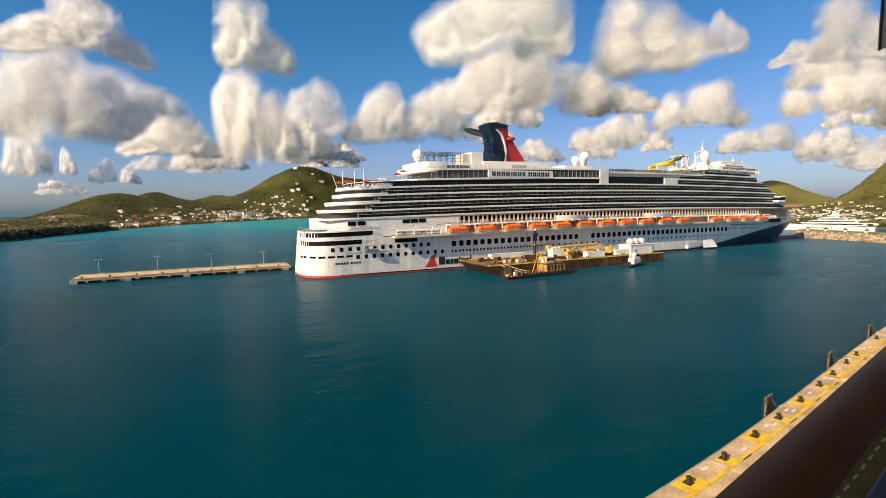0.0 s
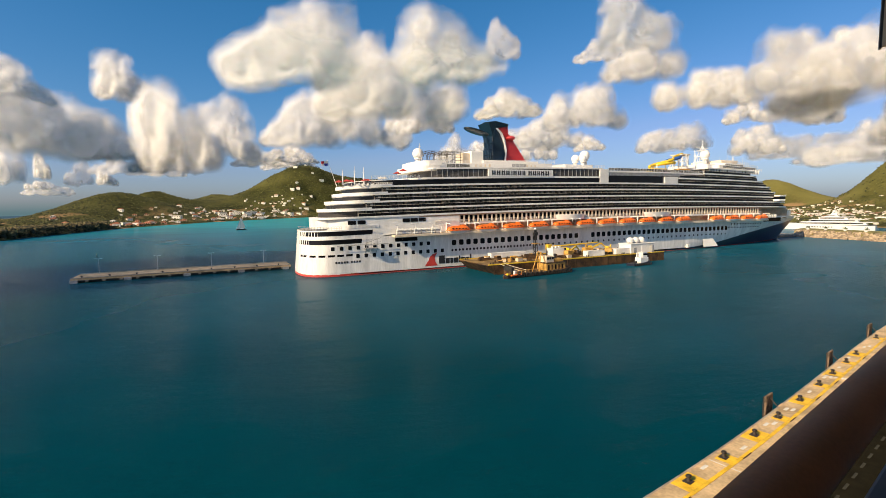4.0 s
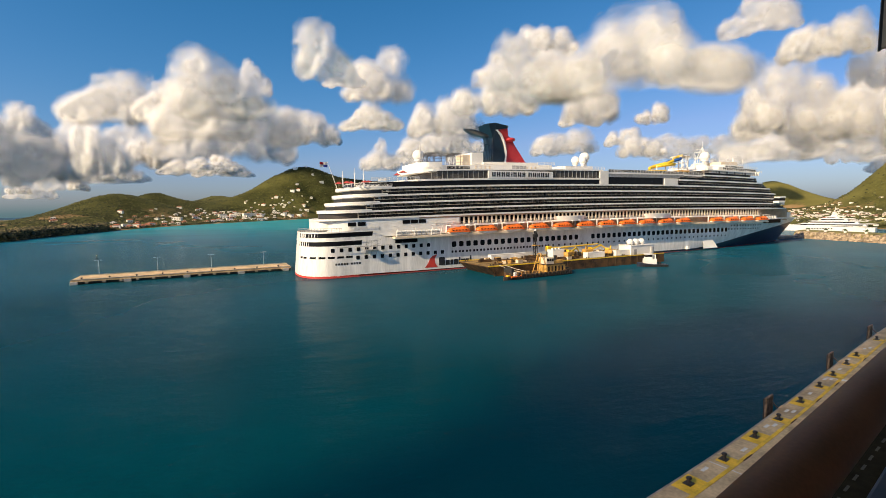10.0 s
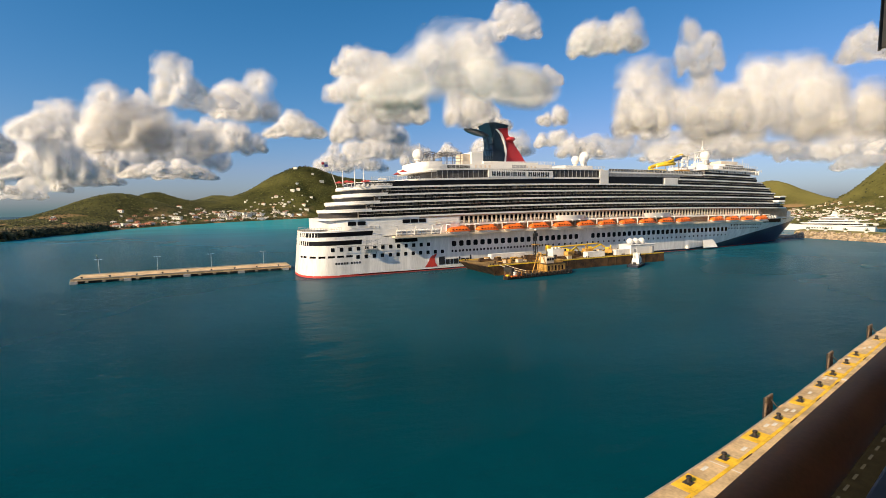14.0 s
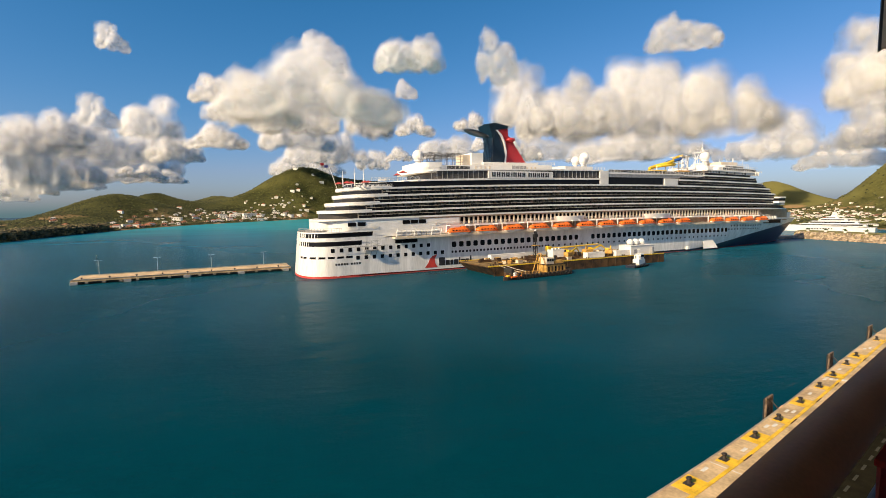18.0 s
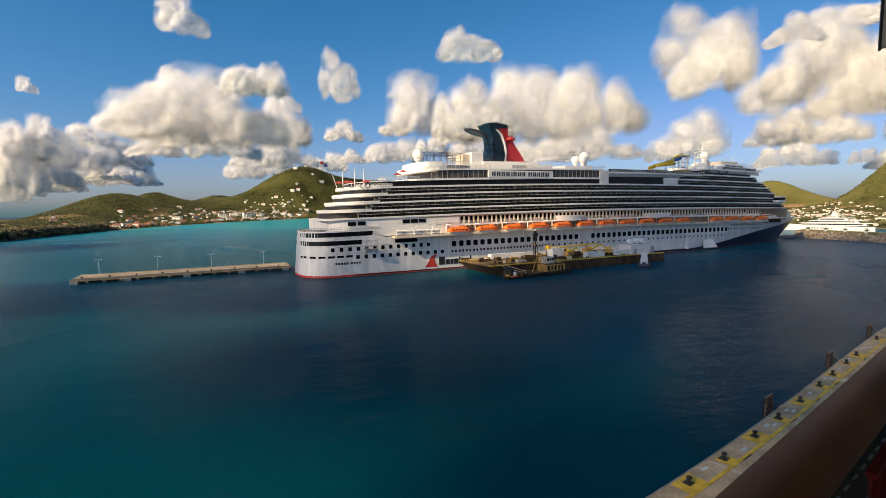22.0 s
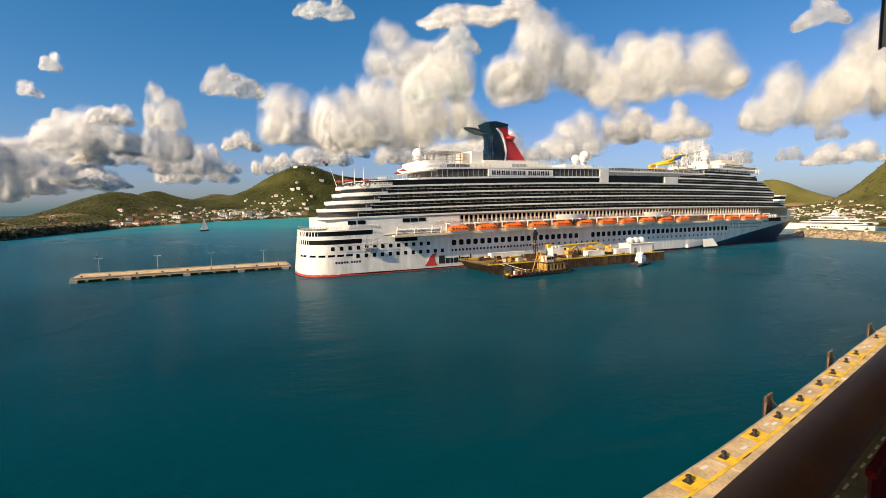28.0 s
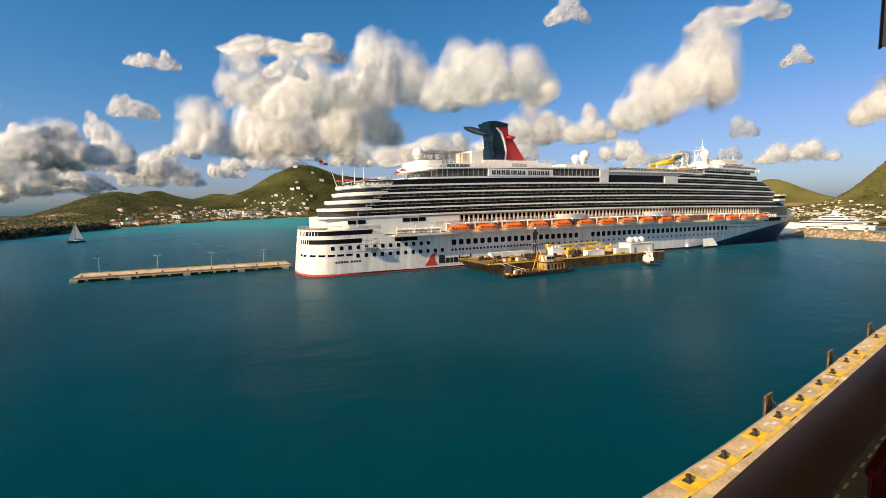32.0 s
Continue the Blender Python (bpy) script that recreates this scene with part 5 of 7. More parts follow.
def build_sailboat(label):
    w = thing("sailing_boat", 0, 0, 0, label, "sailing boat", "sailing boats")
    bm = nb()
    sec = []
    for k in range(13):
        t = k / 12
        hb = 1.9 * math.sin(math.pi * (0.12 + 0.88 * (1 - t)) ** .8) + .02
        sec.append([bm.verts.new(p) for p in ((-6 + 12.5 * t, -hb, 1.0 + .4 * t), (-6 + 12 * t, -hb * .6, -.3), (-6 + 12 * t, hb * .6, -.3), (-6 + 12.5 * t, hb, 1.0 + .4 * t))])
    for a, b in zip(sec, sec[1:]):
        for j in range(4):
            bm.faces.new((a[j], a[(j + 1) % 4], b[(j + 1) % 4], b[j]))
    bm.faces.new(sec[0])
    bm.faces.new(sec[-1][::-1])
    bmesh.ops.recalc_face_normals(bm, faces=bm.faces)
    part("hull", bm, BLACK, w, "dark hull")
    part("coachroof", boxed(-2, 2.5, -.9, .9, 1.0, 1.7, 0.2), WHITE, w)
    part("mast", rod(nb(), (0.8, 0, 1), (0.8, 0, 15.5), 0.1, 0.06), GREYM, w)
    part("boom", rod(nb(), (0.8, 0, 2.3), (-4.6, .3, 2.3), 0.08), GREYM, w)
    for name, pts in (("mainsail", ((0.6, 0, 2.5), (-4.4, .35, 2.5), (0.6, 0, 15))), ("jib", ((0.9, 0, 13.5), (6.0, 0, 1.6), (1.6, .6, 2.4)))):
        bm = nb()
        bm.faces.new([bm.verts.new(p) for p in pts])
        bmesh.ops.solidify(bm, geom=bm.faces[:], thickness=0.04)
        part(name, bm, SAIL, w, "pale sail")
    return w


SAIL = mat("pale sail cloth", (0.72, 0.72, 0.70), 0.8, vary=0.06)
sail_a = build_sailboat("sailing boat with pale sails under way in the bay")
sail_b = build_sailboat("sailing boat with pale sails heading out of the bay")

buoy = thing("buoy", -83, 143, 0, "small dark marker buoy in the fairway", "buoy")
part("float", rod(nb(), (0, 0, -.4), (0, 0, .3), 0.6, 0.5, 14), BLACK, buoy)
part("tower", rod(nb(), (0, 0, .3), (0, 0, 1.1), 0.3, 0.12, 8), BLACK, buoy)
part("topmark", ball(nb(), (0, 0, 1.2), 0.18, 2), YELLOW, buoy, smooth=True)

# ---------------------------------------------------------------- the breakwater, the yacht and the town
ROCK = mat("pale armour stone", (0.36, 0.28, 0.19), 0.9, vary=0.25, scale=0.3, island=0.5, bump=0.05)
GREEN = mat("green shrub leaves", (0.045, 0.075, 0.018), 0.8, vary=0.3, scale=0.3, island=0.6)
DARKG = mat("dark tree foliage", (0.048, 0.060, 0.015), 0.85, vary=0.3, scale=0.02, island=0.4, second=(0.11, 0.108, 0.026))
SHOREW = mat("dry olive shore trees", (0.085, 0.078, 0.028), 0.85, vary=0.35, scale=0.04, island=0.6, second=(0.17, 0.13, 0.05))
GRASSY = mat("dry verge grass", (0.20, 0.17, 0.05), 0.95, vary=0.3, scale=0.25)
BARK = mat("grey-brown bark", (0.10, 0.075, 0.05), 0.9, vary=0.25, scale=2)


def jetty(t):
    """Along the breakwater: its waterline, t from 0 to 1."""
    return Vector((314, 18, 0)).lerp(Vector((292, -75, 0)), t)


def build_breakwater():
    rnd = random.Random(4)
    verts, faces = [], []
    b = nb()
    ball(b, (0, 0, 0), 1, 1)
    bv = [v.co.copy() for v in b.verts]
    bf = [[v.index for v in f.verts] for f in b.faces]
    b.free()
    for _ in range(1500):
        t, u = rnd.random(), rnd.random()
        p = jetty(t * 1.25 - .05) + Vector((u * 9.0, u * 2, -0.4 + u * 4.0))
        s = rnd.uniform(0.5, 1.15)
        q = Euler((rnd.random() * 6, rnd.random() * 6, rnd.random() * 6)).to_matrix()
        k = len(verts)
        sc = Vector((rnd.uniform(.7, 1.3), rnd.uniform(.7, 1.2), rnd.uniform(.6, 1)))
        for v in bv:
            verts.append(tuple(p + q @ Vector((v.x * sc.x, v.y * sc.y, v.z * sc.z)) * s * rnd.uniform(.85, 1.1)))
        faces += [[i + k for i in f] for f in bf]
    tagged(soup("breakwater_rocks", verts, faces, ROCK), "sunlit pale rock armour of the breakwater", "rocks", kind="stuff")
    core = thing("breakwater", 0, 0, 0, "low breakwater with a grassy strip behind pale rocks", "breakwater", kind="structure")
    bm = nb()
    rows = []
    for t in np.linspace(-.06, 1.3, 20):
        p = jetty(t)
        rows.append([bm.verts.new(p + Vector(d)) for d in ((1.5, 0, -1), (8, 2, 3.3), (11, 2.5, 4.3), (24, 5, 4.4), (30, 6, -1))])
    for a, c in zip(rows, rows[1:]):
        for j in range(4):
            bm.faces.new((a[j], a[j + 1], c[j + 1], c[j]))
    bmesh.ops.recalc_face_normals(bm, faces=bm.faces)
    part("bank", bm, GRASSY, core, "dry grassy bank")
    part("landing", boxed(296, 318, 20, 34, -1, 1.5, 0.1), CONCD, core, "low concrete landing under the bow")
    for k in range(10):
        p = jetty(k / 8 + .02) + Vector((11.5, 2.5, 4.28))
        o = thing("planter", p.x, p.y, p.z, "white concrete planter with a green shrub", "planter", "planters on the breakwater")
        part("tub", rod(nb(), (0, 0, -.1), (0, 0, 1.1), 0.7, 0.95, 10), WHITE, o)
        bm = nb()
        for _ in range(24):
            v = Vector((rnd.gauss(0, .5), rnd.gauss(0, .5), abs(rnd.gauss(0, .5)) + 1.2))
            ball(bm, v, rnd.uniform(.2, .4), 1, (1, 1, .7))
        part("shrub", bm, GREEN, o)


build_breakwater()


def build_yacht():
    y = thing("motor_yacht", 411, 49, 0, "large white motor yacht with stepped decks", "yacht", rz=-74)
    y.scale = (0.80, 0.80, 0.80)
    bm = nb()
    sec = []
    for k in range(21):
        t = k / 20
        x = -36 + 72 * t
        hb = 6 * (1 - max(0, (.35 - t) / .36) ** 2.2) ** .8
        up = 5.2 + 1.6 * (1 - t) ** 3 - 1.0 * t
        sec.append([bm.verts.new(p) for p in ((x - (1 - t) ** 6 * 5, -hb, up), (x, -hb * .8, -.6), (x, hb * .8, -.6), (x - (1 - t) ** 6 * 5, hb, up))])
    for a, b in zip(sec, sec[1:]):
        for j in range(4):
            bm.faces.new((a[j], a[(j + 1) % 4], b[(j + 1) % 4], b[j]))
    bm.faces.new(sec[0])
    bm.faces.new(sec[-1][::-1])
    bmesh.ops.recalc_face_normals(bm, faces=bm.faces)
    part("hull", bm, WHITE, y, smooth=False)
    for k in range(9):
        part("porthole", boxed(-14 + k * 2.2, -12.9 + k * 2.2, -5.75, -5.45, 2.3, 3.2, 0.05), DGLASS, y)
    lvl = ((-22, 30, 5.0, 5.2, 7.4), (-14, 24, 4.5, 7.7, 9.9), (-6, 16, 4.0, 10.2, 12.4), (-1, 9, 3.2, 12.6, 14.4))
    for a, b, h, z0, z1 in lvl:
        part("house", prism(nb(), [(a - 2, z0), (a + 2.5, z1), (b - 1, z1), (b, z0)], -h, h), WHITE, y)
        part("window_band", prism(nb(), [(a + .2, z0 + .7), (a + 1.6, z1 - .6), (b - 3, z1 - .6), (b - 2.6, z0 + .7)], -h - .05, h + .05), DGLASS, y)
        part("deck_overhang", prism(nb(), [(a - 1, z1), (a + 1, z1 + .35), (b + 4, z1 + .35), (b + 4, z1)], -h - .8, h + .8), WHITE, y)
    part("radar_arch", prism(nb(), [(2, 14.6), (4, 18.2), (6.5, 18.2), (7, 14.6)], -1.6, 1.6), WHITE, y)
    for s in (-2.4, 2.4):
        part("radar_dome", ball(nb(), (4.8, s, 17.6), 1.2, 2), WHITE, y, smooth=True)
    part("mast", rod(nb(), (5, 0, 18), (5.4, 0, 24), 0.35, 0.1), WHITE, y)


build_yacht()
WALLS = [mat("house wall white", (0.80, 0.76, 0.68), 0.8, vary=0.08, scale=0.3), mat("house wall cream", (0.70, 0.56, 0.38), 0.8, vary=0.08, scale=0.3),
         mat("house wall pink", (0.55, 0.30, 0.20), 0.8, vary=0.1, scale=0.3), mat("house wall grey", (0.40, 0.36, 0.30), 0.8, vary=0.1, scale=0.3)]
ROOFS = [mat("terracotta roof", (0.33, 0.12, 0.06), 0.8, vary=0.15, scale=0.5), mat("pale metal roof", (0.60, 0.56, 0.50), 0.5, vary=0.1, scale=0.4), mat("grey roof", (0.22, 0.20, 0.18), 0.7, vary=0.15, scale=0.4)]


def house_kind(w, d, h, wall, roof, flat, label):
    w, d, h = w * .66, d * .66, h * .72
    o = thing("house", 0, 0, -50, label, "house", "houses round the bay")
    part("wall", boxed(-w / 2, w / 2, -d / 2, d / 2, -3, h, 0.0), wall, o)
    if flat:
        part("roof", boxed(-w / 2 - .3, w / 2 + .3, -d / 2 - .3, d / 2 + .3, h, h + .5, 0.05), roof, o)
    else:
        bm = nb()
        e, r = 0.6, min(w, d) * 0.32
        vs = [bm.verts.new(p) for p in ((-w / 2 - e, -d / 2 - e, h), (w / 2 + e, -d / 2 - e, h), (w / 2 + e, d / 2 + e, h), (-w / 2 - e, d / 2 + e, h), (-w / 2 + d / 2.2, 0, h + r), (w / 2 - d / 2.2, 0, h + r))]
        for f in ((0, 1, 5, 4), (2, 3, 4, 5), (1, 2, 5), (3, 0, 4), (3, 2, 1, 0)):
            bm.faces.new([vs[i] for i in f])
        part("roof", bm, roof, o)
    n = max(2, int(w / 3.4))
    for s in range(max(1, int(h / 3))):
        for k in range(n):
            x = -w / 2 + (k + .5) * w / n
            part("window", boxed(x - .7, x + .7, -d / 2 - .06, -d / 2 + .02, 1.0 + s * 3, 2.3 + s * 3), DGLASS, o)
    return o


def build_houses():
    rnd = random.Random(21)
    kinds = [house_kind(11, 8, 3.4, WALLS[0], ROOFS[1], False, "white house with a pale hipped roof"),
             house_kind(14, 9, 6.2, WALLS[0], ROOFS[0], False, "two-storey white house with a terracotta roof"),
             house_kind(10, 8, 3.2, WALLS[1], ROOFS[0], False, "cream house with a terracotta roof"),
             house_kind(18, 10, 6.4, WALLS[0], ROOFS[1], True, "flat-roofed white house of two storeys"),
             house_kind(12, 8, 3.4, WALLS[2], ROOFS[0], False, "pink house with a terracotta roof"),
             house_kind(22, 11, 9.4, WALLS[1], ROOFS[2], True, "cream block of three storeys"),
             house_kind(26, 12, 9.2, WALLS[0], ROOFS[1], True, "white block of three storeys")]
    used = set()

    def put(az, r, k, off=0.0, size=1.0):
        x, y = EYE.x + r * math.sin(radians(az)), EYE.y + r * math.cos(radians(az))
        z = land_z(x, y)
        m = pose(x, y, z - .2, 0, 0, -az + off) @ Matrix.Scale(size, 4)
        if k in used:
            copy_thing(kinds[k], m)
        else:
            used.add(k)
            kinds[k].matrix_basis = m
    # the resort shore and the slopes across the bay
    for _ in range(20):
        az = rnd.uniform(-12, -3)
        put(az, shore(az) + rnd.uniform(12, 70), rnd.choice((4, 4, 2, 1, 2)), rnd.uniform(-40, 40))
    for _ in range(60):
        az = rnd.triangular(-12, 12.5, 4)
        put(az, shore(az) + 15 + rnd.random() ** 1.3 * 260, rnd.choice((0, 0, 1, 2, 3, 2, 6)), rnd.uniform(-40, 40))
    for _ in range(34):
        az = rnd.uniform(1, 11.5)
        put(az, shore(az) + 40 + rnd.random() ** 1.2 * 230, rnd.choice((0, 0, 1, 3)), rnd.uniform(-30, 30))
    for _ in range(20):
        az = rnd.uniform(-14, 3)
        put(az, shore(az) + rnd.uniform(150, 420), rnd.choice((0, 1, 2)), rnd.uniform(-40, 40))
    # the town at the head of the bay
    for _ in range(130):
        az = rnd.uniform(60, 72)
        r = 540 + rnd.random() ** 1.2 * 420
        put(az, r, rnd.choice((0, 1, 2, 3, 0, 1, 6, 0, 3)), rnd.uniform(-50, 50), rnd.uniform(0.32, 0.52))


build_houses()


def build_far_houses():
    """Small houses high on the slopes and at the back of the town, too far to tell apart."""
    rnd = random.Random(77)
    for name, wall, roof, label in (("far_house_walls", WALLS[0], False, "pale walls of scattered houses far up the slopes"), ("far_house_roofs", ROOFS[0], True, "terracotta roofs of scattered houses far up the slopes")):
        verts, faces = [], []
        rnd.seed(77)
        for k in range(320):
            az = rnd.uniform(59.5, 72) if k < 200 else rnd.triangular(-11, 12.5, 7)
            r = 820 + rnd.random() * 560 if k < 200 else shore(az) + 60 + rnd.random() * 330
            x, y = EYE.x + r * math.sin(radians(az)), EYE.y + r * math.cos(radians(az))
            z = land_z(x, y) - 0.3
            w, d, h, a = rnd.uniform(1.5, 3.2), rnd.uniform(1.3, 2.2), rnd.uniform(1.5, 2.8), rnd.uniform(-0.8, 0.8) - radians(az)
            rise = rnd.choice((0.2, 0.7, 0.9))
            if z > (30 if k < 200 else 62):
                continue
            c, e = math.cos(a), math.sin(a)
            q = len(verts)
            if roof:
                w, d, lo = w + 0.4, d + 0.4, h
                pts = [(-w, -d, lo), (w, -d, lo), (w, d, lo), (-w, d, lo), (-w * 0.6, 0, lo + rise), (w * 0.6, 0, lo + rise)]
                fs = ((0, 1, 5, 4), (2, 3, 4, 5), (1, 2, 5), (3, 0, 4), (3, 2, 1, 0))
            else:
                pts = [(sx * w, sy * d, zz) for zz in (-2.5, h) for sx, sy in ((-1, -1), (1, -1), (1, 1), (-1, 1))]
                fs = ((0, 1, 5, 4), (1, 2, 6, 5), (2, 3, 7, 6), (3, 0, 4, 7), (4, 5, 6, 7))
            verts += [(x + px * c - py * e, y + px * e + py * c, z + pz) for px, py, pz in pts]
            faces += [[i + q for i in f] for f in fs]
        tagged(soup(name, verts, faces, wall if not roof else roof_mix), label, "houses", kind="stuff")


roof_mix = mat("mixed pale and terracotta roofs", (0.30, 0.13, 0.08), 0.8, vary=0.15, scale=0.4, island=1.2, second=(0.62, 0.56, 0.48))
build_far_houses()


def clumps(name, spots, material, label, rnd, low, high):
    """Many leafy clumps in one sheet of stuff."""
    b = nb()
    ball(b, (0, 0, 0), 1, 1)
    bv = [v.co.copy() for v in b.verts]
    bf = [[v.index for v in f.verts] for f in b.faces]
    b.free()
    verts, faces = [], []
    for x, y, z in spots:
        s = rnd.uniform(low, high)
        k = len(verts)
        sx, sy, sz = s * rnd.uniform(.8, 1.4), s * rnd.uniform(.8, 1.4), s * rnd.uniform(.6, 1.1)
        for v in bv:
            j = rnd.uniform(.75, 1.2)
            verts.append((x + v.x * sx * j, y + v.y * sy * j, z + sz * .25 + v.z * sz * j))
        faces += [[i + k for i in f] for f in bf]
    tagged(soup(name, verts, faces, material), label, "woodland", kind="stuff")


def build_woods():
    rnd = random.Random(31)

    def at(az, r):
        x, y = EYE.x + r * math.sin(radians(az)), EYE.y + r * math.cos(radians(az))
        return (x, y, land_z(x, y))
    spots = []
    for _ in range(15000):
        az = rnd.uniform(-21, 18)
        spots.append(at(az, shore(az) + 10 + rnd.random() ** 1.1 * 700))
    clumps("hillside_scrub", spots, DARKG, "dark green scrub and trees on the hillsides", rnd, 0.7, 1.8)
    spots = []
    for _ in range(4200):
        az = rnd.uniform(57, 74)
        spots.append(at(az, 560 + rnd.random() ** 1.3 * 900))
    clumps("town_trees", spots, DARKG, "green trees between the houses and on the hills", rnd, 0.9, 2.2)
    spots = []
    for _ in range(1500):
        az = rnd.uniform(-22, -9.5)
        spots.append(at(az, shore(az) + rnd.uniform(4, 55)))
    clumps("shore_wood", spots + [(x, y, z + rnd.uniform(2, 7)) for x, y, z in spots for _ in range(3)], SHOREW, "dry olive band of shore trees on the low point", rnd, 0.9, 2.3)


build_woods()

# ---------------------------------------------------------------- quay furniture
PAINT = mesh_of("paint_patch", boxed(-1.25, 1.25, -0.9, 0.9, 0.004, 0.02), YLINE)
PAINTS = mesh_of("paint_patch", boxed(-0.72, 0.72, -0.6, 0.6, 0.004, 0.02), YLINE)


def build_quay_marks():
    q = bpy.data.objects["quay"]
    for k, x in enumerate(bollard_xs):
        shared("paint_patch", PAINT if k % 2 == 0 else PAINTS, q, on_quay(x, 0.95))
    dash = mesh_of("lane_dash", boxed(-0.55, 0.55, -0.09, 0.09, 0.004, 0.02), GREYL)
    for k in range(60):
        shared("lane_dash", dash, q, on_quay(-40 + k * 2.2, 8.05, QZ + .016))
    word = mesh_of("mark_bar", boxed(-0.45, 0.45, -0.14, 0.14, 0.004, 0.018), WLINE)
    for x, d in ((7.6, 0.5), (13.2, 1.1), (19.4, 0.6), (20.2, 1.0), (24.6, 0.6), (24.9, 1.1), (31.5, 0.7), (37.8, 0.5), (38.4, 1.0), (43.2, 0.7), (48.6, 0.5), (56, 0.7), (57, 1.1)):
        shared("mark_bar", word, q, on_quay(x, d))
    part("stop_line", ribbon(38.6, 39.2, 0.3, 0.3, 3.6, QZ + .02, 0.016), WLINE, q)
    part("stop_line", ribbon(9.0, 9.1, 0.05, 0.2, 3.4, QZ + .012, 0.008), WLINE, q)
    # dark strip laid where the moored ship shades the inner quay
    part("shaded_lane", ribbon(-60, 130, 2, 5.6, 16.6, QZ + .012, 0.008), SHADELANE, q, "quay lane coloured dark for ship shade")
    letters = mesh_of("edge_lettering", boxed(-0.8, 0.8, -0.05, 0.05, 0.006, 0.024), RUST)
    for x in (2.2, 12.0, 22.4, 30.0, 36.8, 50):
        shared("edge_lettering", letters, q, on_quay(x, 1.85, QZ + .016))


# white dashes greyed in colour to sit in the ship's shade
GREYL = mat("white lane paint in shade-darkened grey", (0.04, 0.036, 0.02), 0.8, vary=0.3, scale=2)
# the ship's shade over the lane is put into this colour
SHADELANE = mat("lane in shade-darkened black", (0.014, 0.012, 0.006), 0.95, vary=0.2, scale=0.8, bump=0.01, spec=0.05)
build_quay_marks()


FENDER = mat("weathered brown fender steel", (0.17, 0.11, 0.07), 0.8, vary=0.35, scale=1.5, bump=0.01, second=(0.30, 0.20, 0.13))


def build_fenders():
    first = None
    for x in (24.1, 45.8, 67.0, 88.4):
        m = on_quay(x, -0.5, 0)
        if first:
            copy_thing(first, m)
            continue
        first = thing("quay_fender", 0, 0, 0, "tall dark rust-edged fender panel on the quay wall", "fender", "quay fenders")
        part("panel", boxed(-0.95, 0.95, 0.2, 0.42, -0.2, 3.75, 0.10), FENDER, first)
        part("facing", boxed(-0.87, 0.87, 0.40, 0.56, 0.0, 3.62, 0.05), RUBBER, first)
        part("cone", rod(nb(), (0, -0.8, 1.4), (0, 0.4, 1.4), 0.55, 0.4, 14), RUBBER, first)
        part("chain", rod(nb(), (0.3, -0.4, 2.6), (0.3, 0.25, 3.3), 0.07), IRON, first)
        part("bracket", boxed(0.9, 2.0, -1.0, -0.2, 1.6, 2.45, 0.1), CONC, first)
        first.matrix_basis = m


build_fenders()

# ---------------------------------------------------------------- the balcony on which the camera stands
WOOD = mat("dark varnished handrail wood", (0.26, 0.085, 0.026), 0.5, vary=0.10, scale=2.5, fine=30, spec=0.06)
SHIPW = mat("white balcony paint", (0.70, 0.68, 0.64), 0.4, vary=0.05, scale=1.5)
TAN = mat("tan painted bracket", (0.62, 0.48, 0.32), 0.5, vary=0.1, scale=8)
REDC = mat("red towel cloth", (0.28, 0.012, 0.008), 0.95, vary=0.2, scale=20, bump=0.004)


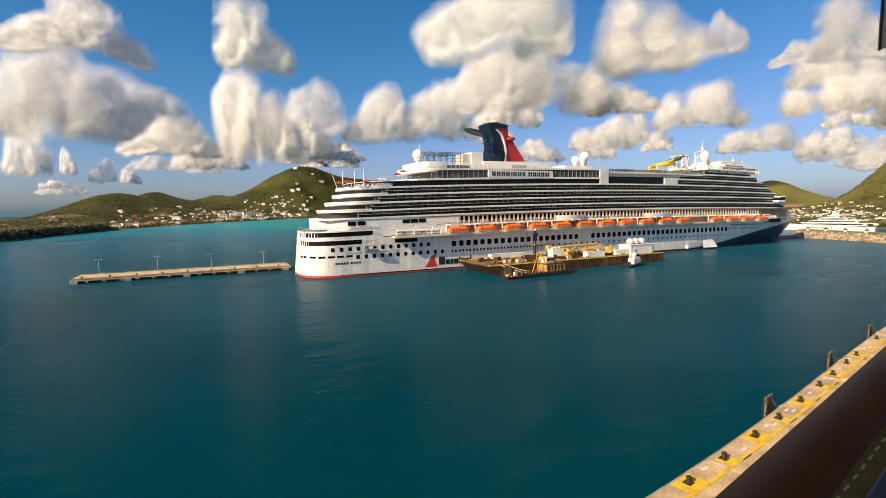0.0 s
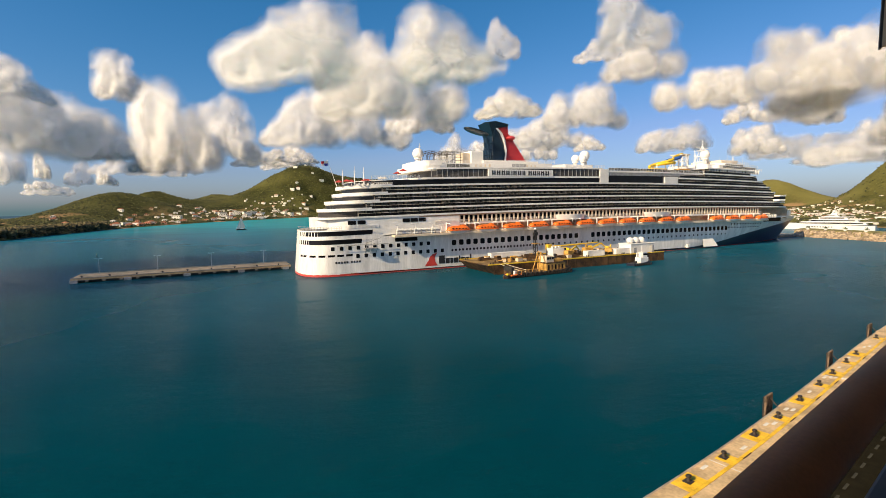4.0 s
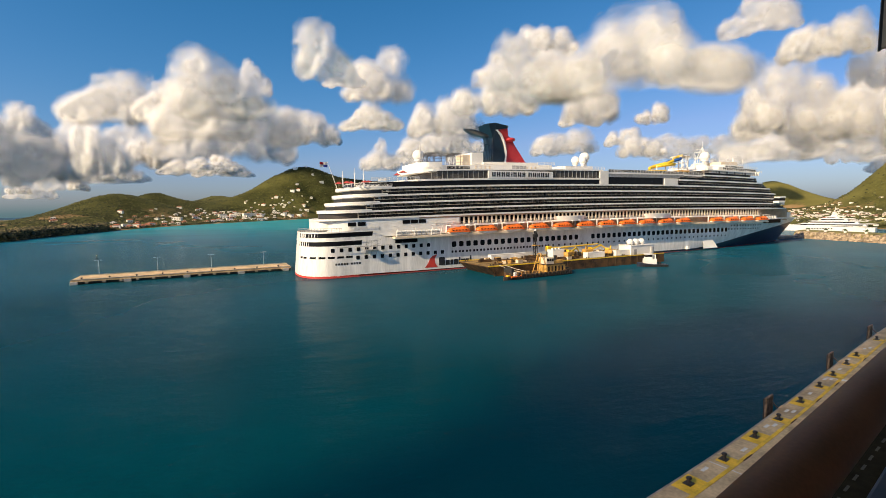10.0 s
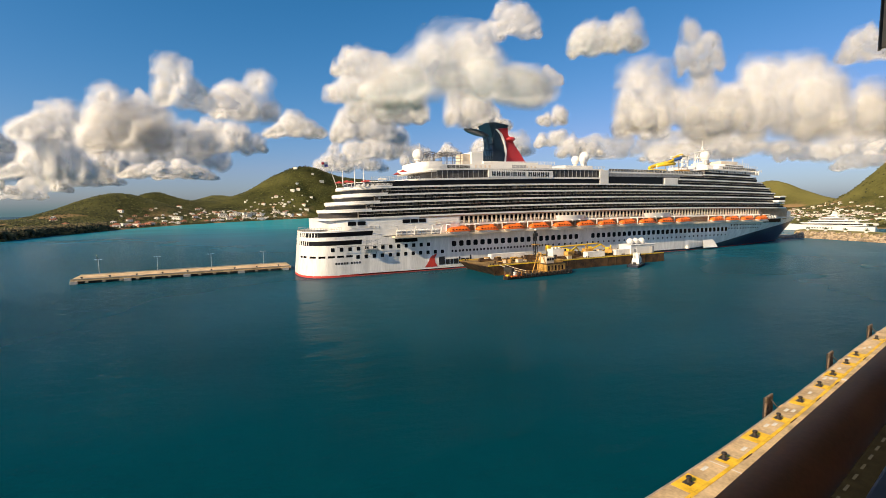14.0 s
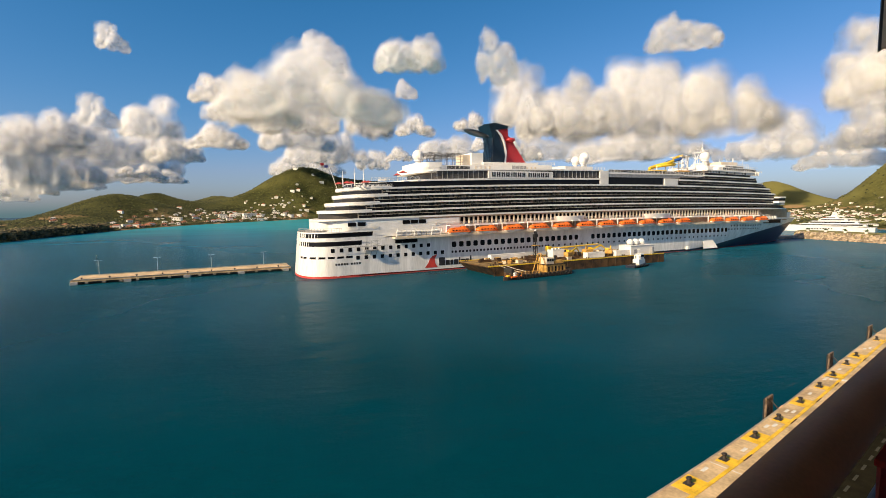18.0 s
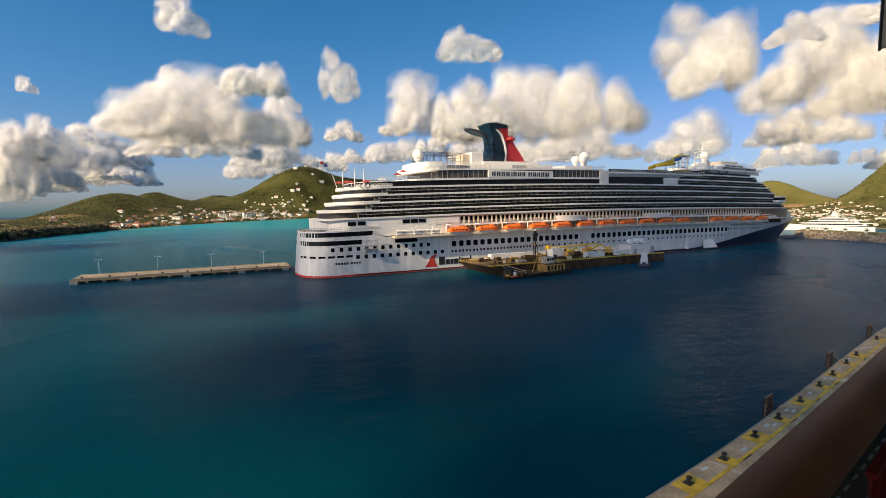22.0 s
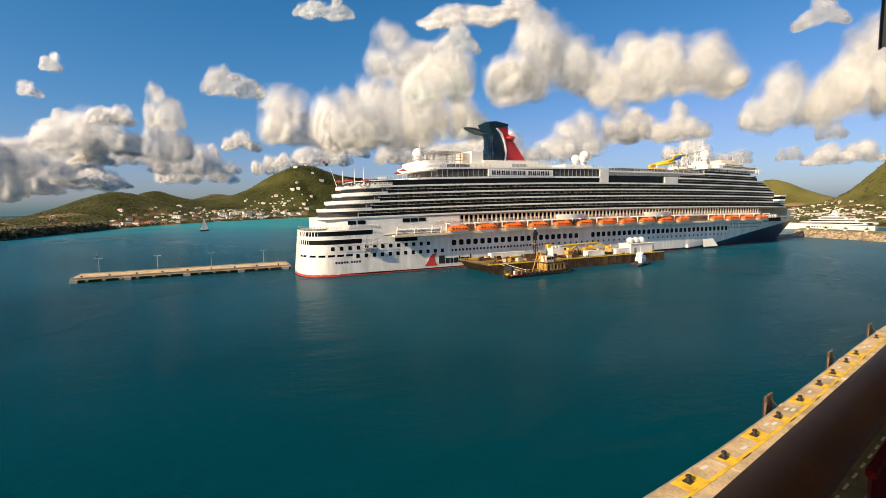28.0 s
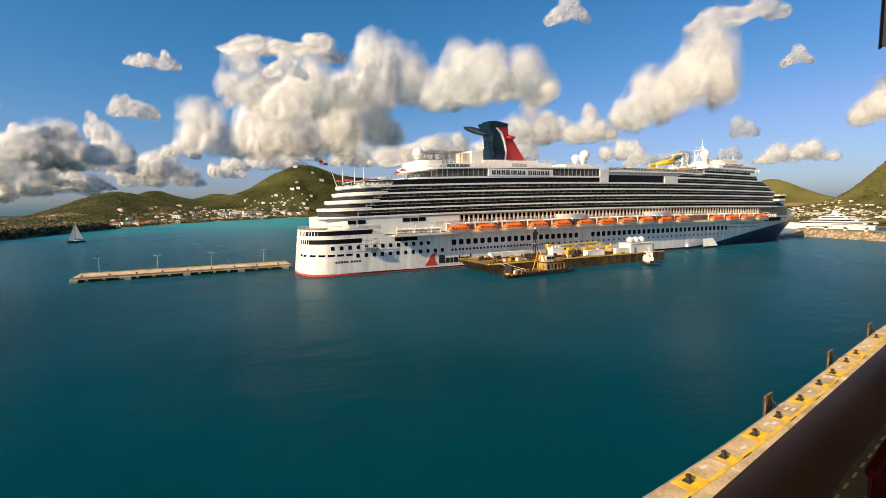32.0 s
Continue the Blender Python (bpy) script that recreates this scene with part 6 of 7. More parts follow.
def build_balcony():
    ax = Vector((1, 0.227, 0)).normalized()            # along the ship's side
    side = Vector((-ax.y, ax.x, 0))                    # outboard
    o = Vector((-25.394, -161.803, 0))
    m = Matrix(((ax.x, side.x, 0, o.x), (ax.y, side.y, 0, o.y), (0, 0, 1, 0), (0, 0, 0, 1)))
    rail = thing("handrail", 0, 0, 0, "dark varnished wooden balcony handrail", "handrail")
    rail.matrix_basis = m
    bm = nb()
    rings = []
    for k in range(41):
        x = -2.2 + 5.2 * k / 40
        r = 0.065
        rings.append([bm.verts.new((x, r * 1.0 * math.cos(a), 22.833 + r * math.sin(a))) for a in (6.28319 * j / 20 for j in range(20))])
    for a, b in zip(rings, rings[1:]):
        for j in range(20):
            bm.faces.new((a[j], a[(j + 1) % 20], b[(j + 1) % 20], b[j]))
    part("cap", bm, WOOD, rail, smooth=True)
    for x in (-1.9, 2.7):
        part("stanchion", rod(nb(), (x, 0, 21.95), (x, 0, 22.8), 0.03), GREYM, rail)
    part("lower_rail", boxed(-2.2, 3.0, -0.22, 0.0, 22.42, 22.50, 0.01), BLACK, rail, "black lower rail")
    st = thing("own_ship_side", 0, 0, 0, "white ship side with a recessed balcony", "ship side", kind="structure")
    st.matrix_basis = m
    part("balcony_floor", boxed(-2.2, 3.0, -1.9, 0.1, 21.7, 21.9, 0.01), SHIPW, st)
    part("balcony_ceiling", boxed(-2.2, 3.0, -1.9, 0.25, 24.5, 24.7, 0.01), SHIPW, st)
    part("cabin_wall", boxed(-2.2, 3.0, -2.1, -1.9, 21.7, 24.7), SHIPW, st)
    part("partition", boxed(-2.3, -2.2, -1.9, 0.1, 21.7, 24.7), SHIPW, st)
    part("partition", boxed(3.0, 3.1, -1.9, 0.1, 21.7, 24.7), SHIPW, st)
    part("upper_side", boxed(-80, 90, -22, -2.1, 0.5, 38), SHIPW, st)
    part("lower_hull", boxed(-80, 90, -2.1, 8.2, -1, 1.2, 0.2), BLUEH, st)
    b = thing("ceiling_bracket", 0, 0, 0, "tan metal bracket hanging from the balcony ceiling", "bracket")
    b.matrix_basis = Matrix.Translation((-24.733, -161.689, 23.815)) @ Matrix.Rotation(radians(-65), 4, "Z") @ Matrix.Rotation(radians(8), 4, "X")
    part("strap", boxed(-0.02, 0.02, -0.03, 0.014, 0, 0.70, 0.003), TAN, b)
    part("edge", boxed(-0.023, -0.017, -0.03, 0.017, -0.004, 0.70, 0.001), BLACK, b)
    t = thing("towel", 0, 0, 0, "dark red towel on the balcony", "towel")
    bm = nb()
    g = {}
    for i in range(17):
        for j in range(13):
            u, v = i / 16 - .5, j / 12
            g[i, j] = bm.verts.new((u * .42 + .05 * v, 0.0 + 0.01 * math.sin(u * 26 + v * 2.0), -v * .5))
    for i in range(16):
        for j in range(12):
            bm.faces.new((g[i, j], g[i + 1, j], g[i + 1, j + 1], g[i, j + 1]))
    bmesh.ops.solidify(bm, geom=bm.faces[:], thickness=0.008)
    part("cloth", bm, REDC, t, smooth=True)
    part("hem", boxed(-.21, .21, -.012, .012, -.02, 0.0, 0.004), REDC, t)
    return t


towel = build_balcony()
# ---------------------------------------------------------------- clouds


def cloud_material(name, solid, ragged=0.0):
    """Cloud droplets: most of the light passes on into the cloud, some turns back. A veil lets the sky through, unevenly."""
    m = bpy.data.materials.new(name)
    m.use_nodes = True
    n, l = m.node_tree.nodes, m.node_tree.links
    n.remove(n["Principled BSDF"])
    d, t, mix = n.new("ShaderNodeBsdfDiffuse"), n.new("ShaderNodeBsdfTranslucent"), n.new("ShaderNodeMixShader")
    d.inputs["Color"].default_value = (0.99, 0.985, 0.98, 1)
    t.inputs["Color"].default_value = (0.99, 0.985, 0.98, 1)
    mix.inputs[0].default_value = 0.88
    l.new(d.outputs[0], mix.inputs[1])
    l.new(t.outputs[0], mix.inputs[2])
    out = mix
    if solid < 1:
        tr, y = n.new("ShaderNodeBsdfTransparent"), n.new("ShaderNodeMixShader")
        co, no, r = n.new("ShaderNodeTexCoord"), n.new("ShaderNodeTexNoise"), n.new("ShaderNodeMapRange")
        no.inputs["Scale"].default_value, no.inputs["Detail"].default_value, no.inputs["Roughness"].default_value = 3.0, 3, 0.5
        l.new(co.outputs["Object"], no.inputs["Vector"])
        r.inputs["From Min"].default_value, r.inputs["From Max"].default_value = 0.5 - 0.5 * (1 - ragged) - 0.08, 0.62
        r.inputs["To Max"].default_value = solid
        l.new(no.outputs["Fac"], r.inputs["Value"])
        l.new(r.outputs[0], y.inputs[0])
        l.new(tr.outputs[0], y.inputs[1])
        l.new(mix.outputs[0], y.inputs[2])
        out = y
    l.new(out.outputs[0], n["Material Output"].inputs[0])
    return m


CLOUD = cloud_material("cumulus white", 1)
VEILS = [cloud_material("cumulus veil", a, g) for a, g in ((0.26, 0), (0.24, 0), (0.21, 0.1), (0.19, 0.2), (0.17, 0.3), (0.14, 0.4), (0.11, 0.5), (0.08, 0.6), (0.05, 0.6))]
CLOUDS = []


def wind(u):
    """Drift of a cloud that stands at u (ground distance over height), a second."""
    phi = math.degrees(math.atan2(u.y, u.x))
    a = radians(lerp(phi, ((26, 170), (34, 158), (43, 155), (52, 143), (62, 137), (75, 131), (88, 124), (100, 118))))
    return Vector((math.cos(a), math.sin(a))) * lerp(phi, ((30, 0.36), (45, 0.34), (60, 0.29), (75, 0.33), (90, 0.40), (102, 0.42))) * (lerp(u.length, ((4, 1.0), (5.5, 0.8))) if 42 < phi < 82 else 1.0)


def lattice(p, seed, freq):
    """Smooth value noise on points p, about -1 to 1."""
    rs = np.random.RandomState(seed)
    g = rs.uniform(-1, 1, (16, 16, 16))
    q = p * freq
    i = np.floor(q).astype(int)
    f = q - i
    f = f * f * (3 - 2 * f)
    i0, i1 = i % 16, (i + 1) % 16
    r = 0
    for a in (0, 1):
        for b in (0, 1):
            for c in (0, 1):
                w = (f[..., 0] if a else 1 - f[..., 0]) * (f[..., 1] if b else 1 - f[..., 1]) * (f[..., 2] if c else 1 - f[..., 2])
                r = r + w * g[(i1 if a else i0)[..., 0], (i1 if b else i0)[..., 1], (i1 if c else i0)[..., 2]]
    return r


def skin(field, iso, origin, step):
    """The surface on which a field has the value iso (surface nets): vertices and faces."""
    f = field - iso
    s = f > 0
    nx, ny, nz = f.shape
    acc = np.zeros((nx - 1, ny - 1, nz - 1, 3))
    cnt = np.zeros((nx - 1, ny - 1, nz - 1))
    corner = [(a, b, c) for a in (0, 1) for b in (0, 1) for c in (0, 1)]

    def sub(arr, o):
        return arr[o[0]:nx - 1 + o[0], o[1]:ny - 1 + o[1], o[2]:nz - 1 + o[2]]
    for o in corner:
        for ax in range(3):
            if o[ax]:
                continue
            p = list(o)
            p[ax] = 1
            fa, fb = sub(f, o), sub(f, p)
            hit = (fa > 0) != (fb > 0)
            t = np.where(hit, fa / np.where(hit, fa - fb, 1), 0)
            for k in range(3):
                acc[..., k] += np.where(hit, o[k] + (t if k == ax else 0), 0)
            cnt += hit
    live = cnt > 0
    index = np.full(live.shape, -1)
    index[live] = np.arange(live.sum())
    base = np.argwhere(live)
    verts = (base + acc[live] / cnt[live][:, None]) * step + origin
    faces = []
    for ax in range(3):
        u, v = (ax + 1) % 3, (ax + 2) % 3
        sl0 = [slice(None)] * 3
        sl1 = [slice(None)] * 3
        sl0[ax], sl1[ax] = slice(0, -1), slice(1, None)
        change = s[tuple(sl0)] != s[tuple(sl1)]
        up = s[tuple(sl0)]
        ii = np.argwhere(change)
        ii = ii[(ii[:, u] > 0) & (ii[:, v] > 0) & (ii[:, u] < f.shape[u] - 1) & (ii[:, v] < f.shape[v] - 1)]
        flip = up[tuple(ii.T)]
        quad = []
        for du, dv in ((-1, -1), (0, -1), (0, 0), (-1, 0)):
            j = ii.copy()
            j[:, u] += du
            j[:, v] += dv
            quad.append(index[tuple(j.T)])
        quad = np.stack(quad, 1)
        quad[~flip] = quad[~flip][:, ::-1]
        faces.append(quad)
    return verts, np.concatenate(faces)


def cloud_shape(asp, seed):
    """Meshes of a cumulus one metre high and 1/asp wide: a core and the veils round it."""
    rnd = random.Random(seed)
    step = 1 / 30
    wide = 1 / asp
    deep = min(wide, 0.8)
    nx, ny, nz = (int(a / step) // 2 * 2 + 1 for a in (wide * 1.25 + 0.55, deep * 1.3 + 0.6, 2.0))
    org = np.array([-(nx - 1) / 2, -(ny - 1) / 2, -(nz - 1) / 2]) * step
    ix = np.stack(np.meshgrid(np.arange(nx), np.arange(ny), np.arange(nz), indexing="ij"), -1)
    p = ix * step + org
    f = np.full(p.shape[:3], -3.0)
    n = max(3, int(3.6 / max(asp, 0.25)))
    peaks = [(rnd.uniform(-0.36, 0.36), rnd.uniform(0.5, 1.0), rnd.uniform(0.12, 0.26)) for _ in range(2 + n // 5)]
    for k in range(n * 4):
        x = (rnd.random() if k >= n else (k + 0.5) / n) - 0.5
        env = max([0.30] + [h * math.exp(-((x - c) / s) ** 2) for c, h, s in peaks]) * rnd.uniform(0.75, 1.0)
        env *= min(1, (0.5 - abs(x)) * 4 + 0.3)
        r = rnd.uniform(0.13, 0.30) * (0.55 + 0.6 * env)
        z = -0.38 + r * 0.6 + (0.95 * env - r) * (rnd.random() ** 0.7 if k >= n else 0.25)
        y = rnd.uniform(-0.3, 0.3) * deep * (1 - 0.5 * max(0, z + 0.2))
        d = np.sqrt((p[..., 0] - x * wide * 0.92) ** 2 / 1.3 + (p[..., 1] - y) ** 2 + (p[..., 2] - z) ** 2 * 1.1) / r
        f = np.logaddexp(f * 7, np.maximum(1 - d, -3) * 7) / 7
    # eddies, large to small, and a flat ragged base
    f += 0.55 * lattice(p + seed, seed, 2.3) + 0.50 * (0.36 - np.abs(lattice(p, seed + 1, 4.4))) + 0.32 * (0.36 - np.abs(lattice(p, seed + 2, 8.7))) + 0.08 * lattice(p, seed + 3, 14.0)
    f -= np.clip((-0.36 - p[..., 2]) / 0.30, 0, 4)
    edge = np.minimum.reduce([ix[..., k] for k in range(3)] + [s - 1 - ix[..., k] for k, s in enumerate((nx, ny, nz))])
    f = np.where(edge < 2, -3, f)
    made = []
    low = high = None
    for name, iso, m, k in [("core", 0.46, CLOUD, 1)] + [("veil", 0.36 - 0.09 * i, m, 1 if i < 2 else 2) for i, m in enumerate(VEILS)]:
        v, q = skin(f[::k, ::k, ::k], iso, org, step * k)
        if low is None:                                  # bring the body to its nominal box
            low, high = v.min(0) - 0.08, v.max(0) + 0.08
            scale = np.array([wide, 1.0, 1.0]) / np.array([high[0] - low[0], 1.0, high[2] - low[2]])
        v = (v - (low + high) / 2) * scale
        me = bpy.data.meshes.new(name)
        me.from_pydata(v.tolist(), [], q.tolist())
        me.polygons.foreach_set("use_smooth", [True] * len(me.polygons))
        me.update()
        me.materials.append(m)
        made.append((name, me))
    return made


SHAPES = {a: [cloud_shape(a, 40 + 9 * k + int(a * 100)) for k in range(5)] for a in (0.33, 0.52, 0.85)}


def cumulus(wide, high, seed, skip):
    """A cloud of that size in metres out of the stock of shapes."""
    a = min(SHAPES, key=lambda s: abs(math.log(s * wide / high)))
    top = thing("cloud", 0, 0, 0, "thin wisp of white fair-weather cloud" if skip else "white fair-weather cumulus cloud with a greyish base", "cloud", "drifting clouds")
    for name, me in SHAPES[a][seed % 5][skip:]:
        new(name, me).parent = top
    top.scale = (wide * a, (wide * a + high) / 2, high)
    return top


def cloud(t0, az, el, wide, high, near, seed, thin=False):
    """A cumulus that stands at t0 s in bearing az and height el, wide and high in degrees as the balcony sees it."""
    u0 = Vector((math.sin(radians(az)), math.cos(radians(az)))) / math.tan(radians(el))
    path = {t0: u0}
    for sgn in (1, -1):
        u, t = u0.copy(), t0
        while -1 <= t <= 33:
            u, t = u + wind(u) * 0.25 * sgn, t + 0.25 * sgn
            path[t] = u

    def place(u):                                        # far out over the sea; low clouds stand farthest
        way = Vector((u.x, u.y, 1)).normalized()
        past = -math.degrees(math.atan2(u.x, u.y))       # they draw off behind the hills as they pass
        far = min(4450.0 * (0.72 + 0.28 * (near - 0.56) / 0.44), min(4400.0, 4300.0 * math.sqrt(0.09 / way.z)) * near * (1 + 0.09 * max(0.0, past - 4)))
        return EYE + way * far * (1 + 0.45 * max(0.0, past - 18))
    far = (place(u0) - EYE).length
    top = cumulus(2.05 * far * math.tan(radians(wide / 2)), 2.1 * far * math.tan(radians(high / 2)) / math.cos(radians(el)), seed, 1 if thin else 0)
    rows = []
    for t in sorted(path):
        if abs(t - round(t)) < 1e-6 and 0 <= t <= 32:
            p = place(path[t])
            rows.append((t, pose(p.x, p.y, p.z, 0, 0, -math.degrees(math.atan2(path[t].x, path[t].y)) + (180 if seed % 2 else 0))))
    CLOUDS.append((top, rows))


def shade_cloud(t0, gx, gy, size, seed, skip=4):
    """A cumulus high behind the balcony whose shadow crosses the point gx, gy of the harbour at t0 s."""
    alt = 650.0
    c = Vector((gx, gy, 0)) + SUN * (alt / SUN.z)
    top = cumulus(size * 1.5, size * 0.9, seed, skip)
    run = Vector((-0.66, 0.75, 0)) * 215
    CLOUDS.append((top, [(t, Matrix.Translation(c + run * (t - t0))) for t in (0, 8, 16, 24, 32)]))


def build_fill_clouds():
    """Unseen clouds added overhead and behind the ship to whiten the fill light; the sun stands in a clear stretch."""
    rnd = random.Random(9)
    for k in range(30):
        az, el = 84 + 126 * ((k * 0.618) % 1), rnd.choice((9, 14, 20, 28, 38, 50))
        far = min(4300, 800 / math.sin(radians(el)))
        way = Vector((math.sin(radians(az)) * math.cos(radians(el)), math.cos(radians(az)) * math.cos(radians(el)), math.sin(radians(el))))
        size = far * rnd.uniform(0.20, 0.34)
        top = cumulus(size, size * rnd.uniform(0.4, 0.6), k, 0)
        p = EYE + way * far
        CLOUDS.append((top, [(t, pose(p.x - 9 * t, p.y + 8 * t, p.z, 0, 0, -az)) for t in (0, 32)]))


build_fill_clouds()


cloud(0, -10.5, 16.6, 11.7, 5.0, 0.56, 100)
cloud(0, -9.1, 10.3, 16.2, 8.3, 0.64, 101)
cloud(0, -15.0, 5.8, 3.4, 5.2, 0.96, 102)
cloud(0, 5.4, 9.6, 8.6, 9.5, 0.56, 103)
cloud(0, 10.1, 10.9, 7.5, 5.7, 1, 104, True)
cloud(0, -3.3, 7.3, 9.4, 4.0, 0.68, 105)
cloud(0, 36.8, 18.3, 6.6, 5.4, 0.72, 106)
cloud(0, 35.4, 14.0, 18.0, 7.4, 0.6, 107)
cloud(0, 22.5, 10.6, 17.4, 6.6, 1, 108)
cloud(0, 48.7, 17.1, 10.6, 7.0, 0.56, 109)
cloud(0, 55.6, 16.3, 3.6, 3.5, 0.84, 110, True)
cloud(0, 65.6, 14.6, 6.1, 5.0, 0.56, 111, True)
cloud(0, 64.5, 9.5, 8.4, 3.8, 0.6, 112)
cloud(0, 65.3, 7.5, 4.1, 2.2, 0.8, 113)
cloud(0, 53.2, 9.7, 8.8, 4.6, 0.84, 114)
cloud(0, 45.3, 7.9, 10.8, 4.2, 0.92, 115)
cloud(0, 58.3, 6.1, 6.7, 2.7, 0.92, 116)
cloud(0, 11.6, 6.3, 8.8, 2.5, 0.76, 117)
cloud(0, 3.2, 17.1, 4.3, 1.8, 0.84, 118, True)
cloud(0, -0.6, 4.6, 3.5, 1.4, 0.88, 119, True)
cloud(0, -12.1, 4.7, 1.3, 2.4, 0.72, 120)
cloud(0, -7.2, 3.5, 1.8, 1.5, 0.76, 121)
cloud(0, -13.4, 2.6, 1.9, 0.9, 0.76, 122)
cloud(0, 44.4, 11.0, 3.2, 2.2, 0.8, 123, True)
cloud(0, 35.3, 6.6, 9.0, 3.6, 1, 124)
cloud(0, 61.4, 13.5, 4.5, 2.1, 0.76, 125, True)
cloud(5.5, 2.2, 15.4, 13.1, 8.7, 0.56, 126)
cloud(5.5, 56.8, 13.2, 8.6, 6.2, 0.56, 127)
cloud(5.5, 60.6, 8.3, 3.1, 2.0, 0.8, 128)
cloud(5.5, 65.3, 6.2, 2.8, 1.9, 0.96, 129)
cloud(5.5, 67.1, 7.5, 3.7, 4.2, 0.56, 130)
cloud(5.5, -9.7, 11.1, 4.1, 3.3, 0.6, 131)
cloud(5.5, 6.1, 5.6, 5.9, 1.5, 0.64, 132)
cloud(5.5, -5.4, 7.6, 6.3, 5.5, 0.88, 133, True)
cloud(9, 63.0, 16.2, 4.0, 2.5, 0.76, 134, True)
cloud(9, 65.5, 13.3, 5.7, 2.2, 1, 135, True)
cloud(9, 61.1, 8.4, 5.4, 5.2, 0.64, 136)
cloud(9, 66.1, 8.1, 5.8, 5.6, 0.56, 137)
cloud(9, 2.6, 5.2, 2.8, 1.5, 0.68, 138)
cloud(9, -10.5, 3.9, 6.1, 2.0, 0.92, 139, True)
cloud(9, -14.7, 2.0, 3.9, 1.4, 0.8, 140, True)
cloud(9, 56.5, 5.6, 11.7, 2.8, 1, 141, True)
cloud(9, 66.3, 4.2, 3.4, 2.0, 1, 142, True)
cloud(13, 31.9, 15.7, 21.3, 8.5, 0.56, 143)
cloud(13, 19.3, 14.5, 5.7, 4.2, 0.84, 144)
cloud(13, 10.8, 9.5, 6.7, 3.1, 0.56, 145)
cloud(13, 49.6, 17.1, 7.5, 3.7, 0.56, 146)
cloud(13, 57.7, 14.5, 4.1, 4.9, 0.56, 147, True)
cloud(13, 40.0, 19.9, 7.1, 3.5, 0.88, 148, True)
cloud(13, 3.2, 8.1, 6.5, 4.0, 0.96, 149)
cloud(13, 42.9, 14.1, 2.6, 2.0, 0.84, 150, True)
cloud(18, 36.0, 11.8, 8.9, 6.5, 0.8, 151)
cloud(18, 46.0, 11.0, 13.7, 8.7, 0.72, 152)
cloud(18, 56.1, 9.9, 9.2, 6.9, 0.56, 153)
cloud(18, 59.9, 6.3, 6.5, 4.4, 1, 154)
cloud(18, 47.2, 6.5, 15.4, 4.0, 0.8, 155)
cloud(18, 66.9, 11.4, 6.7, 6.6, 0.56, 156)
cloud(18, 66.9, 6.6, 4.2, 4.0, 0.64, 157)
cloud(18, -3.2, 6.5, 5.6, 3.0, 0.84, 158)
cloud(18, 1.5, 12.6, 6.2, 3.0, 0.72, 159)
cloud(18, 17.2, 11.0, 5.7, 5.9, 0.72, 160)
cloud(18, -7.9, 16.3, 2.7, 2.1, 0.56, 161, True)
cloud(18, 17.4, 5.6, 3.9, 2.4, 0.96, 162)
cloud(18, -5.1, 3.6, 5.9, 1.5, 0.88, 163)
cloud(18, -12.4, 3.4, 6.2, 2.4, 0.8, 164)
cloud(18, -15.8, 2.6, 2.3, 2.2, 1, 165, True)
cloud(18, 64.7, 3.6, 6.7, 1.5, 0.8, 166, True)
cloud(22, 53.7, 15.8, 8.4, 6.1, 0.72, 167)
cloud(22, 63.2, 11.8, 12.7, 6.4, 1, 168)
cloud(22, 62.1, 7.0, 9.6, 3.6, 0.76, 169)
cloud(22, 61.0, 15.6, 4.7, 2.4, 0.56, 170, True)
cloud(22, -1.7, 19.1, 4.6, 3.0, 0.56, 171, True)
cloud(22, -10.3, 7.5, 4.1, 3.3, 0.84, 172)
cloud(22, -13.6, 3.9, 5.2, 3.3, 0.72, 173)
cloud(22, 66.5, 3.9, 2.3, 1.4, 0.96, 174, True)
cloud(28, 59.6, 9.4, 5.7, 5.8, 1, 175)
cloud(28, 65.4, 11.0, 6.9, 8.7, 0.56, 176)
cloud(28, 30.6, 21.0, 14.1, 2.7, 0.84, 177)
cloud(28, 37.2, 16.1, 12.1, 7.5, 0.64, 178)
cloud(28, 49.9, 13.9, 14.4, 7.4, 0.56, 179)
cloud(28, 62.9, 16.5, 4.2, 2.3, 0.72, 180, True)
cloud(28, 2.8, 13.1, 5.9, 2.8, 0.56, 181, True)
cloud(28, -12.8, 13.4, 1.6, 1.7, 0.56, 182, True)
cloud(28, 64.1, 6.4, 2.4, 2.0, 1, 183, True)
cloud(28, 15.0, 6.6, 4.2, 1.9, 0.88, 184)
cloud(28, 7.6, 5.3, 3.0, 1.6, 0.8, 185)
cloud(32, 67.4, 8.5, 4.4, 4.3, 0.56, 186)
cloud(32, 56.2, 18.0, 8.5, 2.4, 0.76, 187, True)
cloud(32, 61.5, 4.5, 6.8, 2.1, 0.68, 188)
cloud(32, -4.7, 14.7, 4.8, 1.7, 0.56, 189, True)
cloud(32, 61.3, 13.2, 2.6, 1.6, 0.56, 190, True)
cloud(32, 15.0, 5.7, 4.8, 2.4, 0.76, 191)
cloud(32, 45.8, 5.7, 4.7, 2.4, 0.88, 192)
shade_cloud(2.9, 62, -118, 115, 201)
shade_cloud(6.9, 5, -125, 90, 202)
shade_cloud(10.2, 65, -108, 125, 203)
shade_cloud(19.85, 100, -104, 125, 204)
shade_cloud(21.2, 88, -120, 85, 205)
shade_cloud(22.0, 160, -44, 165, 206, 1)
shade_cloud(22.0, 66, -130, 75, 207, 2)
shade_cloud(23.0, 105, -48, 160, 209, 2)
shade_cloud(25.05, 75, -118, 105, 208)


# ---------------------------------------------------------------- what moves


